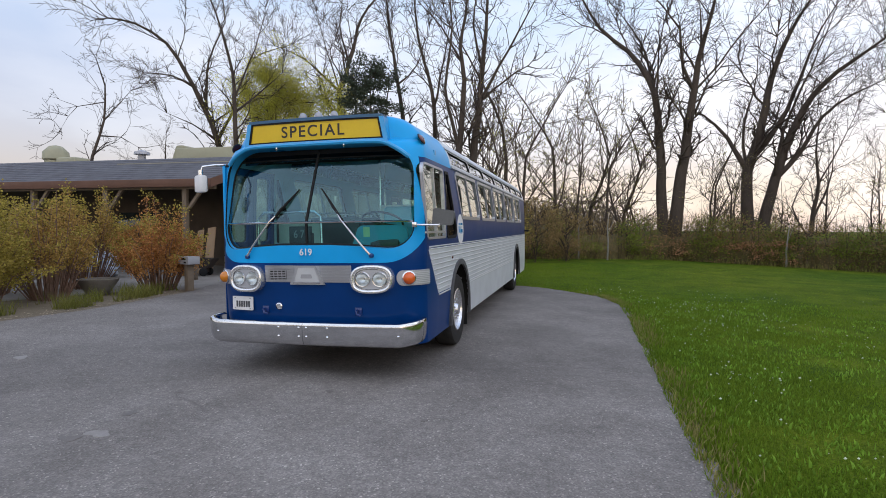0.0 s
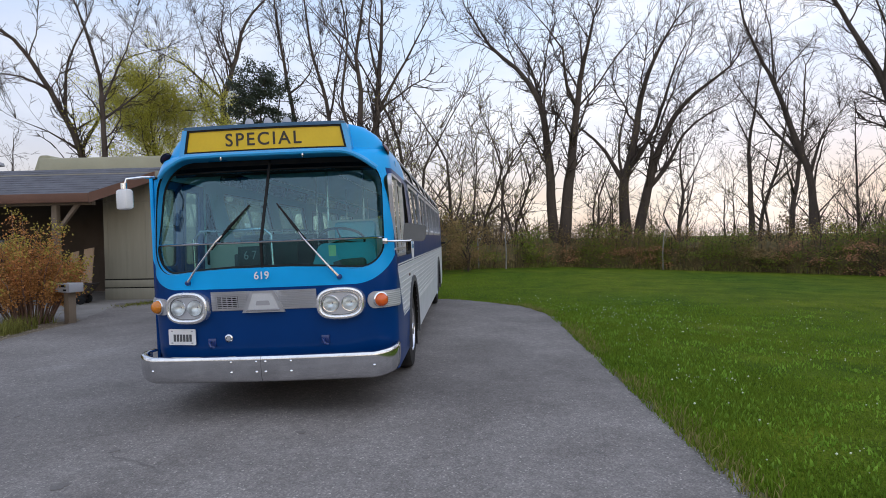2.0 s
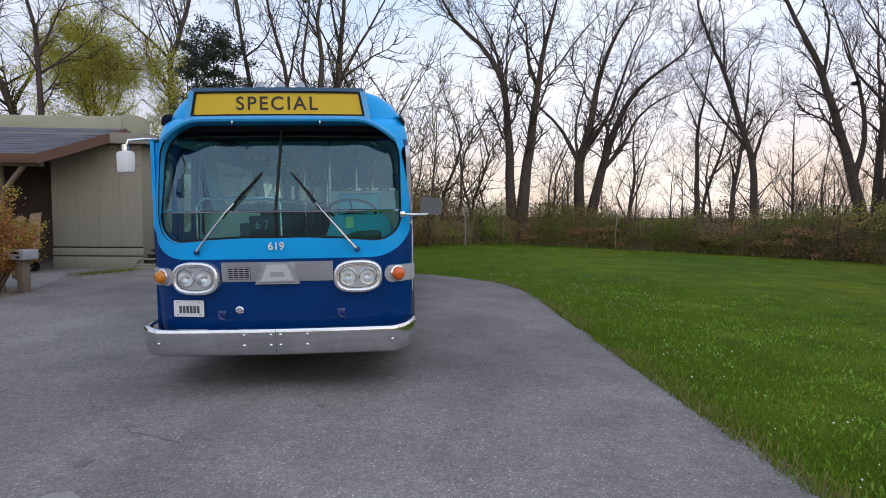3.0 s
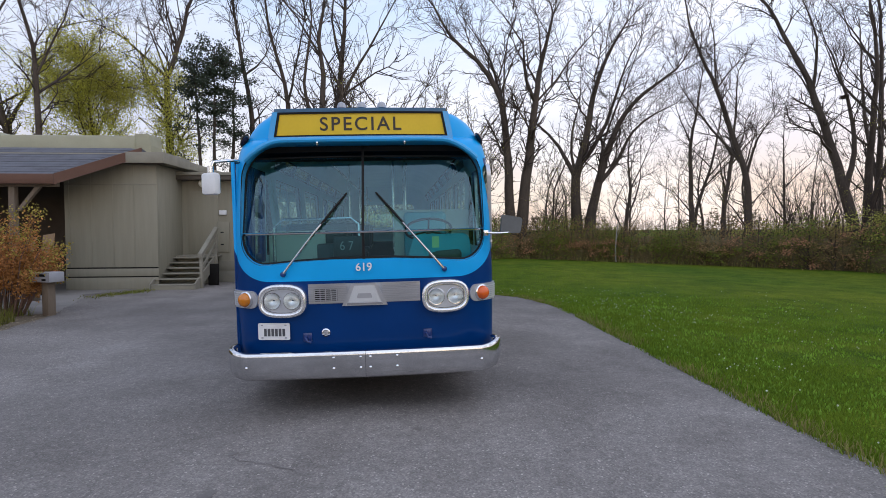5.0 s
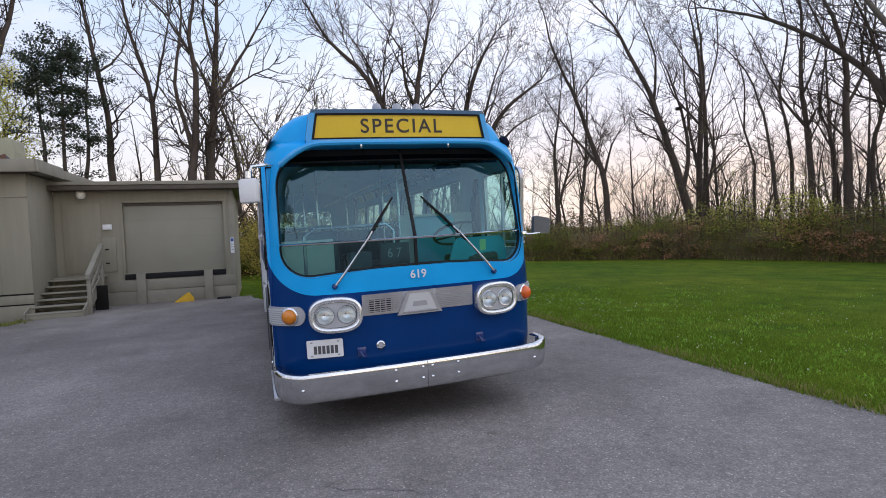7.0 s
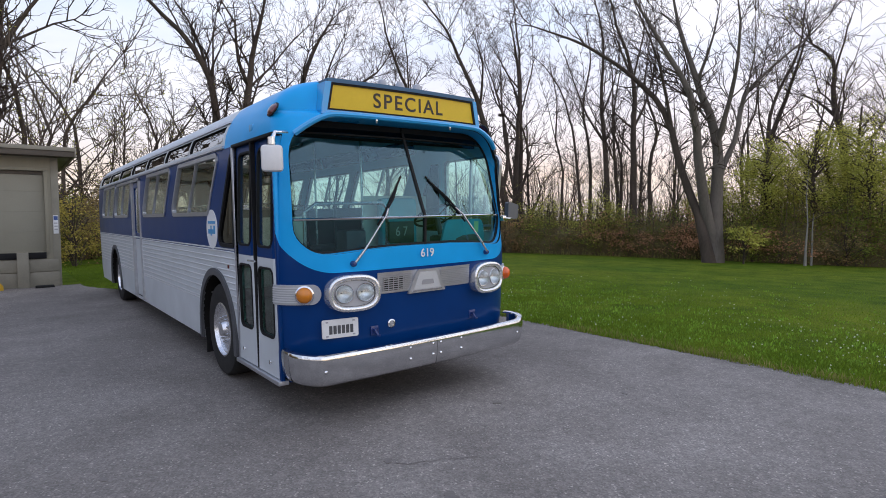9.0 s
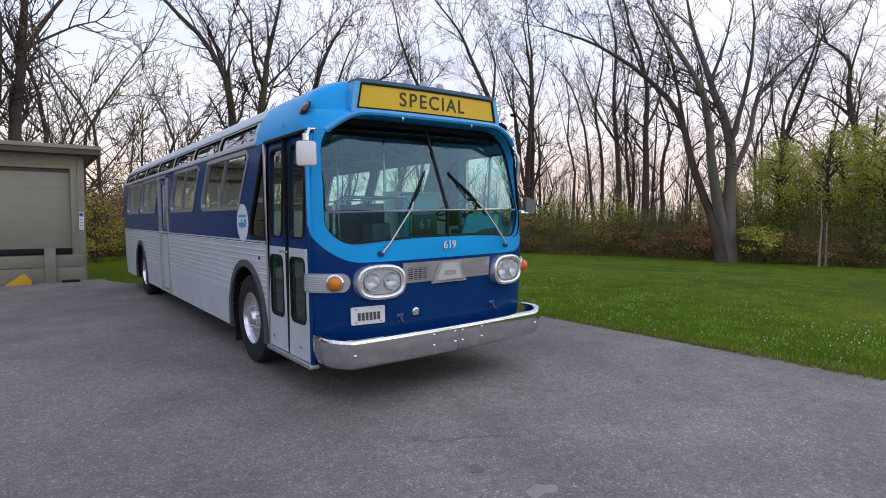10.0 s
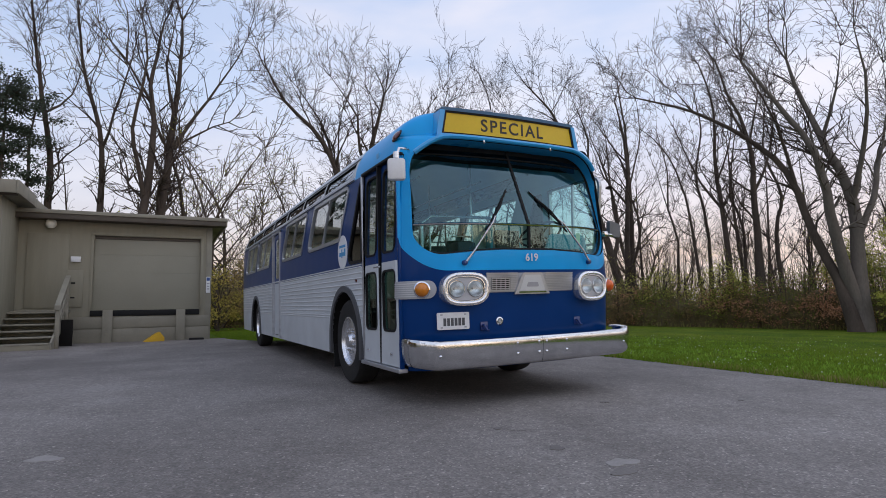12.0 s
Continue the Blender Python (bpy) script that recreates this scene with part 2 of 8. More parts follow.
def bus_paint():
    """Two-tone enamel and bright aluminium, laid out by place on the body."""
    m, n, l, b = nodes_of("bus_livery")
    co = n.new("ShaderNodeTexCoord")
    s = n.new("ShaderNodeSeparateXYZ")
    l.new(co.outputs["Object"], s.inputs[0])
    X, Y, Z = s.outputs

    def op(kind, a, b2=0.0):
        q = n.new("ShaderNodeMath")
        q.operation = kind
        for i, v in enumerate((a, b2)):
            if isinstance(v, (int, float)):
                q.inputs[i].default_value = v
            else:
                l.new(v, q.inputs[i])
        return q.outputs[0]

    def both(*v):
        r = v[0]
        for w in v[1:]:
            r = op("MULTIPLY", r, w)
        return r
    AX = op("ABSOLUTE", X)
    GT = lambda a, c: op("GREATER_THAN", a, c)
    LT = lambda a, c: op("LESS_THAN", a, c)
    # windscreen surround: a rounded shape seen from the front
    qx = op("MAXIMUM", op("SUBTRACT", AX, 1.306 - 0.40), 0.0)
    qz = op("MAXIMUM", op("SUBTRACT", 1.245 + 0.40, Z), 0.0)
    rnd = LT(op("SQRT", op("ADD", op("MULTIPLY", qx, qx), op("MULTIPLY", qz, qz))), 0.40)
    surround = both(rnd, LT(Y, 0.10))
    cap = both(GT(Z, 2.43), LT(Y, 1.47))
    light = op("MAXIMUM", surround, cap)
    roof = both(GT(Z, 2.43), GT(Y, 1.47))
    line = op("ADD", 0.17, op("MULTIPLY", op("SUBTRACT", 1.39, Z), 0.8))
    drv = both(GT(X, 1.15), GT(Y, line), op("MAXIMUM", GT(Z, 0.82), GT(Y, 1.7)))
    kerb = both(LT(X, -1.15), GT(Y, 0.112))
    silver = both(op("MAXIMUM", drv, kerb), LT(Z, 1.37))
    tail = both(GT(Y, 11.5), LT(Z, 1.37))
    metal = op("MAXIMUM", op("MAXIMUM", roof, silver), tail)
    noise_ = n.new("ShaderNodeTexNoise")
    noise_.inputs["Scale"].default_value, noise_.inputs["Detail"].default_value = 2.5, 6
    l.new(co.outputs["Object"], noise_.inputs["Vector"])
    c1 = n.new("ShaderNodeMixRGB")
    c1.inputs[1].default_value, c1.inputs[2].default_value = (*DARK_BLUE, 1), (*LIGHT_BLUE, 1)
    l.new(light, c1.inputs[0])
    c2 = n.new("ShaderNodeMixRGB")
    c2.inputs[2].default_value = (0.60, 0.63, 0.655, 1)
    l.new(metal, c2.inputs[0])
    l.new(c1.outputs[0], c2.inputs[1])
    var = n.new("ShaderNodeHueSaturation")
    mr = n.new("ShaderNodeMapRange")
    mr.inputs[3].default_value, mr.inputs[4].default_value = 0.82, 1.18
    l.new(noise_.outputs[0], mr.inputs[0])
    l.new(mr.outputs[0], var.inputs["Value"])
    l.new(c2.outputs[0], var.inputs["Color"])
    l.new(var.outputs[0], b.inputs["Base Color"])
    l.new(op("MULTIPLY", metal, 0.2), b.inputs["Metallic"])
    b.inputs["Specular IOR Level"].default_value = 0.16
    l.new(op("ADD", 0.26, op("ADD", op("MULTIPLY", metal, 0.14), op("MULTIPLY", noise_.outputs[0], 0.1))), b.inputs["Roughness"])
    l.new(op("MULTIPLY", op("SUBTRACT", 1.0, metal), 0.10), b.inputs["Coat Weight"])
    bp = n.new("ShaderNodeBump")
    bp.inputs["Strength"].default_value, bp.inputs["Distance"].default_value = 0.06, 0.02
    l.new(noise_.outputs[0], bp.inputs["Height"])
    l.new(bp.outputs[0], b.inputs["Normal"])
    return m


M_LIVERY = bus_paint()


def asphalt():
    m, n, l, b = nodes_of("worn_asphalt")
    co = n.new("ShaderNodeTexCoord")

    def tex(kind, scale, detail=5):
        q = n.new("ShaderNodeTex" + kind)
        q.inputs["Scale"].default_value = scale
        if kind == "Noise":
            q.inputs["Detail"].default_value = detail
        l.new(co.outputs["Object"], q.inputs["Vector"])
        return q
    patch, stain, grit, stone = tex("Noise", 0.22, 4), tex("Noise", 1.1, 6), tex("Noise", 90, 3), tex("Voronoi", 78)
    r1 = n.new("ShaderNodeValToRGB")
    r1.color_ramp.elements[0].position, r1.color_ramp.elements[0].color = 0.34, (0.164, 0.148, 0.136, 1)
    r1.color_ramp.elements[1].position, r1.color_ramp.elements[1].color = 0.66, (0.255, 0.233, 0.217, 1)
    l.new(patch.outputs[0], r1.inputs[0])
    r2 = n.new("ShaderNodeValToRGB")
    r2.color_ramp.elements[0].position, r2.color_ramp.elements[0].color = 0.25, (0.74, 0.72, 0.70, 1)
    r2.color_ramp.elements[1].position, r2.color_ramp.elements[1].color = 0.66, (1.10, 1.09, 1.08, 1)
    l.new(stain.outputs[0], r2.inputs[0])
    mul = n.new("ShaderNodeMixRGB")
    mul.blend_type, mul.inputs[0].default_value = "MULTIPLY", 1.0
    l.new(r1.outputs[0], mul.inputs[1])
    l.new(r2.outputs[0], mul.inputs[2])
    r3 = n.new("ShaderNodeValToRGB")
    r3.color_ramp.elements[0].position, r3.color_ramp.elements[0].color = 0.0, (0.58, 0.58, 0.58, 1)
    r3.color_ramp.elements[1].position, r3.color_ramp.elements[1].color = 1.0, (2.5, 2.45, 2.4, 1)
    r3.color_ramp.elements.new(0.55).color = (0.92, 0.92, 0.91, 1)
    r3.color_ramp.elements.new(0.84).color = (1.22, 1.21, 1.20, 1)
    l.new(stone.outputs["Color"], r3.inputs[0])
    mottle, r4 = tex("Noise", 11, 5), n.new("ShaderNodeValToRGB")
    r4.color_ramp.elements[0].position, r4.color_ramp.elements[0].color = 0.30, (0.86, 0.855, 0.85, 1)
    r4.color_ramp.elements[1].position, r4.color_ramp.elements[1].color = 0.70, (1.12, 1.12, 1.11, 1)
    l.new(mottle.outputs[0], r4.inputs[0])
    mul1 = n.new("ShaderNodeMixRGB")
    mul1.blend_type, mul1.inputs[0].default_value = "MULTIPLY", 1.0
    l.new(mul.outputs[0], mul1.inputs[1])
    l.new(r4.outputs[0], mul1.inputs[2])
    mul2 = n.new("ShaderNodeMixRGB")
    mul2.blend_type, mul2.inputs[0].default_value = "MULTIPLY", 0.9
    l.new(mul1.outputs[0], mul2.inputs[1])
    l.new(r3.outputs[0], mul2.inputs[2])
    l.new(mul2.outputs[0], b.inputs["Base Color"])
    b.inputs["Roughness"].default_value = 0.86
    bp = n.new("ShaderNodeBump")
    bp.inputs["Strength"].default_value, bp.inputs["Distance"].default_value = 0.6, 0.006
    ad = n.new("ShaderNodeMath")
    l.new(grit.outputs[0], ad.inputs[0])
    l.new(stone.outputs["Distance"], ad.inputs[1])
    l.new(ad.outputs[0], bp.inputs["Height"])
    l.new(bp.outputs[0], b.inputs["Normal"])
    return m


M_ASPHALT = asphalt()
M_TAR = mat("dark_oil_stain", (0.12, 0.105, 0.095), (0.18, 0.16, 0.145), 6, 0.7, 0, 0.4, 60)
M_PALEPATCH = mat("pale_worn_patch", (0.33, 0.305, 0.28), (0.24, 0.22, 0.20), 9, 0.85, 0, 0.5, 110)
M_PATIO = mat("dusty_patio_concrete", (0.27, 0.25, 0.23), (0.18, 0.165, 0.145), 1.4, 0.9, 0, 0.4, 50)


def lawn():
    """Mown turf: broad tonal drifts, tufts and, as fine dark noise, the shade between blades."""
    m, n, l, b = nodes_of("lawn_turf")
    co = n.new("ShaderNodeTexCoord")
    last = None
    for scale, detail, lo, hi, c0, c1 in ((0.16, 3, 0.35, 0.65, (0.067, 0.117, 0.009), (0.108, 0.144, 0.012)), (1.3, 7, 0.30, 0.70, (0.58, 0.66, 0.58), (1.30, 1.20, 1.1)), (38, 5, 0.30, 0.68, (0.45, 0.50, 0.45), (1.45, 1.38, 1.3))):
        q, r = n.new("ShaderNodeTexNoise"), n.new("ShaderNodeValToRGB")
        q.inputs["Scale"].default_value, q.inputs["Detail"].default_value = scale, detail
        l.new(co.outputs["Object"], q.inputs["Vector"])
        r.color_ramp.elements[0].position, r.color_ramp.elements[0].color = lo, (*c0, 1)
        r.color_ramp.elements[1].position, r.color_ramp.elements[1].color = hi, (*c1, 1)
        l.new(q.outputs[0], r.inputs[0])
        if last is None:
            last = r.outputs[0]
        else:
            mx = n.new("ShaderNodeMixRGB")
            mx.blend_type, mx.inputs[0].default_value = "MULTIPLY", 1.0
            l.new(last, mx.inputs[1])
            l.new(r.outputs[0], mx.inputs[2])
            last = mx.outputs[0]
    l.new(last, b.inputs["Base Color"])
    b.inputs["Roughness"].default_value = 0.95
    b.inputs["Specular IOR Level"].default_value = 0.06
    bp = n.new("ShaderNodeBump")
    bp.inputs["Strength"].default_value, bp.inputs["Distance"].default_value = 0.7, 0.02
    l.new(q.outputs[0], bp.inputs["Height"])
    l.new(bp.outputs[0], b.inputs["Normal"])
    return m


M_LAWN = lawn()
M_BLADE = leafy("grass_blade", (0.130, 0.218, 0.018), (0.185, 0.255, 0.026), 0.7, 0.30)
M_BLADELIGHT = leafy("light_grass_blade", (0.26, 0.40, 0.06), (0.19, 0.33, 0.03), 2.0, 0.35)
M_BEDBLADE = leafy("rank_grass_blade", (0.17, 0.21, 0.035), (0.26, 0.24, 0.07), 1.2, 0.35)
M_LITTER = mat("dry_leaf_litter", (0.36, 0.29, 0.20), (0.20, 0.15, 0.10), 14, 0.9, island=0.4)
M_DRYBLADE = leafy("dry_grass_blade", (0.34, 0.28, 0.11), (0.22, 0.23, 0.06), 1.5, 0.35)
M_SOIL = mat("bare_soil_edge", (0.195, 0.150, 0.100), (0.125, 0.105, 0.065), 3, 0.95, 0, 0.8, 40)
M_FLOWER = mat("white_clover_head", (0.66, 0.69, 0.54), (0.48, 0.54, 0.34), 3, 0.7, island=0.2)
M_BARK = mat("grey_brown_bark", (0.112, 0.088, 0.072), (0.062, 0.049, 0.041), 2.2, 0.9, 0, 0.9, 16, stretch=(1, 1, 0.35))
M_BARKGREY = mat("grey_bark", (0.185, 0.160, 0.140), (0.105, 0.090, 0.078), 1.6, 0.9, 0, 0.9, 14, stretch=(1, 1, 0.35))
M_BARKLIGHT = mat("pale_bark", (0.30, 0.28, 0.24), (0.18, 0.17, 0.15), 3, 0.85, 0, 0.6, 20)
M_TWIG = mat("twigs", (0.080, 0.060, 0.050), (0.055, 0.042, 0.037), 2, 0.95)
M_TWIGLIGHT = mat("young_twigs", (0.125, 0.096, 0.072), (0.09, 0.070, 0.054), 2, 0.85)
M_BUD = mat("red_brown_buds", (0.10, 0.06, 0.045), (0.085, 0.07, 0.04), 1, 0.9, island=0.3)
for m_dull in (M_TWIG, M_TWIGLIGHT, M_BUD, M_BARK, M_BARKGREY):
    m_dull.node_tree.nodes["Principled BSDF"].inputs["Specular IOR Level"].default_value = 0.12
M_LEAFGREEN = leafy("young_green_leaves", (0.38, 0.40, 0.07), (0.46, 0.42, 0.085), 0.6, 0.35)
M_WILLOW = leafy("willow_yellow_green", (0.56, 0.52, 0.09), (0.46, 0.45, 0.075), 0.5, 0.35, 0.5)
M_PINE = mat("pine_needles", (0.028, 0.045, 0.022), (0.04, 0.05, 0.028), 0.8, 0.7, island=0.35)
M_HEDGE = leafy("hedge_olive_leaves", (0.25, 0.20, 0.07), (0.29, 0.175, 0.085), 0.25, 0.28)
M_HEDGEGREEN = leafy("hedge_green_leaves", (0.16, 0.22, 0.035), (0.21, 0.23, 0.04), 0.25, 0.28)
M_FARWOOD = leafy("far_wood_thicket", (0.21, 0.145, 0.095), (0.18, 0.155, 0.07), 0.08, 0.3)
M_BROWNBUSH = leafy("red_brown_bush_leaves", (0.52, 0.26, 0.14), (0.42, 0.23, 0.12), 0.5, 0.35)
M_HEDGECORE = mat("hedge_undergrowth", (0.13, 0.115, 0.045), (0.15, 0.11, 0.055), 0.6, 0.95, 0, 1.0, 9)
M_REDBUSH = leafy("rust_red_leaves", (0.50, 0.21, 0.08), (0.42, 0.24, 0.075), 1.2, 0.4)
M_MIXBUSH = leafy("brown_and_olive_leaves", (0.42, 0.23, 0.08), (0.38, 0.29, 0.075), 1.0, 0.4)
M_OLIVEBUSH = leafy("olive_bush_leaves", (0.41, 0.32, 0.075), (0.33, 0.28, 0.06), 1.2, 0.4)
M_REDSTEM = mat("reddish_shrub_stems", (0.22, 0.125, 0.085), (0.15, 0.095, 0.07), 3, 0.8)
M_SIDING = mat("grey_olive_siding", (0.285, 0.264, 0.196), (0.245, 0.226, 0.168), 1.6, 0.75, 0, 0.12, 30, stretch=(6, 6, 0.6))
M_DOORGREY = mat("grey_panel_door", (0.295, 0.280, 0.218), (0.262, 0.248, 0.192), 1.2, 0.65, 0, 0.08, 25)
M_TRIM = mat("weathered_trim", (0.285, 0.264, 0.205), (0.215, 0.199, 0.156), 2.5, 0.75, 0, 0.2, 40)
M_SHINGLE = mat("grey_shingles", (0.125, 0.126, 0.142), (0.078, 0.078, 0.088), 2.2, 0.85, 0, 0.5, 35, random=0.12)
M_FASCIA = mat("red_brown_fascia", (0.13, 0.062, 0.038), (0.10, 0.048, 0.03), 2, 0.7, 0, 0.15, 30)
# board colour darkened to stand for shadow at roof edge and dock header
M_FASCIASHADE = mat("shade_toned_board", (0.105, 0.088, 0.068), (0.075, 0.062, 0.05), 2.5, 0.8, 0, 0.2, 40)
M_WOOD = mat("weathered_wood", (0.20, 0.155, 0.11), (0.14, 0.105, 0.075), 3, 0.8, 0, 0.3, 40, stretch=(1, 1, 0.3))
# porch wall brown; on the soffits it also paints the shade under the eaves
M_PORCH = mat("porch_brown_and_soffit_shade", (0.10, 0.075, 0.055), (0.075, 0.056, 0.042), 2, 0.8)
M_CREAMBOX = mat("cream_duct_paint", (0.38, 0.365, 0.255), (0.31, 0.30, 0.205), 1.5, 0.7, 0, 0.1, 20)
M_SAFETY = mat("yellow_wheel_chock", (0.70, 0.42, 0.02), (0.6, 0.35, 0.02), 5, 0.5)
M_GREYBOX = mat("grey_powder_coat", (0.42, 0.42, 0.44), (0.34, 0.34, 0.36), 4, 0.45, 0.2)
M_PLANTER = mat("stained_concrete", (0.19, 0.168, 0.142), (0.125, 0.112, 0.095), 4, 0.9, 0, 0.5, 40)
M_LAMPWHITE = mat("white_globe", (0.8, 0.78, 0.68), (0.72, 0.7, 0.6), 4, 0.3)
M_BLUESIGN = mat("blue_notice", (0.05, 0.10, 0.30), None, 5, 0.5)

# ---- mesh helpers ----
def mesh_of(name, verts, faces, material=None, smooth=False):
    me = bpy.data.meshes.new(name)
    me.from_pydata([tuple(v) for v in verts], [], faces)
    me.update()
    if smooth:
        me.polygons.foreach_set("use_smooth", [True] * len(me.polygons))
    if material:
        me.materials.append(material)
    return me


def bm_mesh(name, bm, material, smooth=False, angle=None):
    bmesh.ops.recalc_face_normals(bm, faces=bm.faces)
    me = bpy.data.meshes.new(name)
    bm.to_mesh(me)
    bm.free()
    me.materials.append(material)
    if smooth:
        me.polygons.foreach_set("use_smooth", [True] * len(me.polygons))
        me.set_sharp_from_angle(angle=radians(angle or 40))
    return me


def part(name, bm, material, parent, label="", smooth=True):
    ob = new(name, bm_mesh(name, bm, material, smooth))
    ob.parent = parent
    return tagged(ob, label)


def thing(name, label, category, m=None, group="", kind=""):
    ob = new(name)
    ob.empty_display_size = 0.2
    if m is not None:
        ob.matrix_basis = m
    return tagged(ob, label, category, group, kind)


def box(x0, x1, y0, y1, z0, z1, bevel=0.0, bm=None, m=None):
    own = bmesh.new()
    bmesh.ops.create_cube(own, size=1, matrix=Matrix.Translation(((x0 + x1) / 2, (y0 + y1) / 2, (z0 + z1) / 2)) @ Matrix.Diagonal((x1 - x0, y1 - y0, z1 - z0, 1)))
    if bevel:
        bmesh.ops.bevel(own, geom=own.edges[:], offset=bevel, segments=2, affect="EDGES", profile=0.5)
    if m is not None:
        bmesh.ops.transform(own, matrix=m, verts=own.verts)
    return merge(bm, own)


def merge(bm, own):
    if bm is None:
        return own
    tmp = bpy.data.meshes.new("tmp")
    own.to_mesh(tmp)
    own.free()
    bm.from_mesh(tmp)
    bpy.data.meshes.remove(tmp)
    return bm


def round_poly(pts, r, n=6):
    """Corners of a polygon rounded with radius r (one number or one a corner)."""
    out, k = [], len(pts)
    rs = r if isinstance(r, (list, tuple)) else [r] * k
    for i in range(k):
        p, a, b = Vector(pts[i]), Vector(pts[i - 1]), Vector(pts[(i + 1) % k])
        u, v = (a - p).normalized(), (b - p).normalized()
        ang = u.angle(v)
        if rs[i] <= 0:
            out.append(tuple(p))
            continue
        d = min(rs[i] / math.tan(ang / 2), (a - p).length * 0.49, (b - p).length * 0.49)
        s, e = p + u * d, p + v * d
        for j in range(n + 1):
            t = j / n
            q = s * (1 - t) ** 2 + p * 2 * t * (1 - t) + e * t * t
            q = q.lerp((s * (1 - t) + e * t), 0.18 * 4 * t * (1 - t))
            out.append((q.x, q.y))
    return out


def slab(outer, holes, place, t0, t1, bm=None):
    """A plate with holes: 2D outlines, put in space by place(u, v, depth), from depth t0 to t1."""
    from mathutils.geometry import tessellate_polygon
    own = bmesh.new()
    loops = [outer, *holes]
    flat = [Vector((u, v, 0)) for lp in loops for u, v in lp]
    tris = tessellate_polygon([[Vector((u, v, 0)) for u, v in lp] for lp in loops])
    f = [own.verts.new(place(p.x, p.y, t0)) for p in flat]
    b = [own.verts.new(place(p.x, p.y, t1)) for p in flat]
    for a, c, d in tris:
        if len({a, c, d}) < 3:
            continue
        try:
            own.faces.new((f[a], f[c], f[d]))
            own.faces.new((b[d], b[c], b[a]))
        except ValueError:
            pass
    i = 0
    for lp in loops:
        k = len(lp)
        for j in range(k):
            a, c = i + j, i + (j + 1) % k
            own.faces.new((f[a], f[c], b[c], b[a]))
        i += k
    bmesh.ops.recalc_face_normals(own, faces=own.faces)
    return merge(bm, own)


def ring_offset(poly, d):
    """A polygon drawn in by d."""
    k, out = len(poly), []
    area = sum(poly[i - 1][0] * poly[i][1] - poly[i][0] * poly[i - 1][1] for i in range(k))
    sg = 1 if area > 0 else -1
    for i in range(k):
        a, p, b = Vector(poly[i - 1]), Vector(poly[i]), Vector(poly[(i + 1) % k])
        t = (b - a)
        if t.length < 1e-9:
            out.append(tuple(p))
            continue
        nrm = Vector((-t.y, t.x)).normalized() * sg
        q = p + nrm * d
        out.append((q.x, q.y))
    return out


def tube(path, radius, sides=8, bm=None, closed=False, caps=True):
    """A round bar along a path; radius one number or one a point."""
    own = bmesh.new()
    pts = [Vector(p) for p in path]
    rs = radius if isinstance(radius, (list, tuple)) else [radius] * len(pts)
    rings, side = [], None
    for i, p in enumerate(pts):
        if closed:
            t = pts[(i + 1) % len(pts)] - pts[i - 1]
        else:
            t = pts[min(i + 1, len(pts) - 1)] - pts[max(i - 1, 0)]
        t.normalize()
        if side is None:
            side = t.orthogonal().normalized()
        side = (side - t * side.dot(t)).normalized()
        up = t.cross(side)
        rings.append([own.verts.new(p + (side * math.cos(a) + up * math.sin(a)) * rs[i]) for a in (2 * math.pi * k / sides for k in range(sides))])
    pairs = list(zip(rings, rings[1:])) + ([(rings[-1], rings[0])] if closed else [])
    for a, b in pairs:
        for k in range(sides):
            own.faces.new((a[k], a[(k + 1) % sides], b[(k + 1) % sides], b[k]))
    if caps and not closed:
        own.faces.new(rings[0][::-1])
        own.faces.new(rings[-1])
    return merge(bm, own)


def lathe(profile, sides=32, m=None, bm=None, closed=False):
    """A profile of (radius, height) turned round the z axis."""
    own = bmesh.new()
    rings = [[own.verts.new((r * math.cos(2 * math.pi * k / sides), r * math.sin(2 * math.pi * k / sides), z)) for k in range(sides)] for r, z in profile]
    pairs = list(zip(rings, rings[1:])) + ([(rings[-1], rings[0])] if closed else [])
    for a, b in pairs:
        for k in range(sides):
            own.faces.new((a[k], a[(k + 1) % sides], b[(k + 1) % sides], b[k]))
    if not closed:
        for rg, flip in ((rings[0], True), (rings[-1], False)):
            own.faces.new(rg[::-1] if flip else rg)
    bmesh.ops.remove_doubles(own, verts=own.verts, dist=1e-5)
    if m is not None:
        bmesh.ops.transform(own, matrix=m, verts=own.verts)
    return merge(bm, own)


def lettering(name, text, size, material, parent, m, extrude=0.004, align="CENTER", bold=0.0, sx=1.0, space=1.0):
    cu = bpy.data.curves.new(name, "FONT")
    cu.body, cu.size, cu.extrude, cu.align_x, cu.align_y, cu.offset = text, size, extrude, align, "CENTER", bold
    cu.space_character = space
    tmp = new("tmp_text", cu)
    me = bpy.data.meshes.new_from_object(tmp.evaluated_get(bpy.context.evaluated_depsgraph_get()))
    bpy.data.objects.remove(tmp)
    bpy.data.curves.remove(cu)
    me.materials.clear()
    me.materials.append(material)
    me.transform(m @ Matrix.Diagonal((sx, 1, 1, 1)))
    me.name = name
    ob = new(name, me)
    ob.parent = parent
    return ob


def carve(solid, cutters):
    """Cut solids out of a mesh object for good; inner faces keep their own material."""
    for c in cutters:
        md = solid.modifiers.new("cut", "BOOLEAN")
        md.operation, md.object, md.solver, md.material_mode = "DIFFERENCE", c, "EXACT", "TRANSFER"
    me = bpy.data.meshes.new_from_object(solid.evaluated_get(bpy.context.evaluated_depsgraph_get()))
    solid.modifiers.clear()
    old = solid.data
    solid.data = me
    bpy.data.meshes.remove(old)
    for c in cutters:
        bpy.data.objects.remove(c)
    return solid

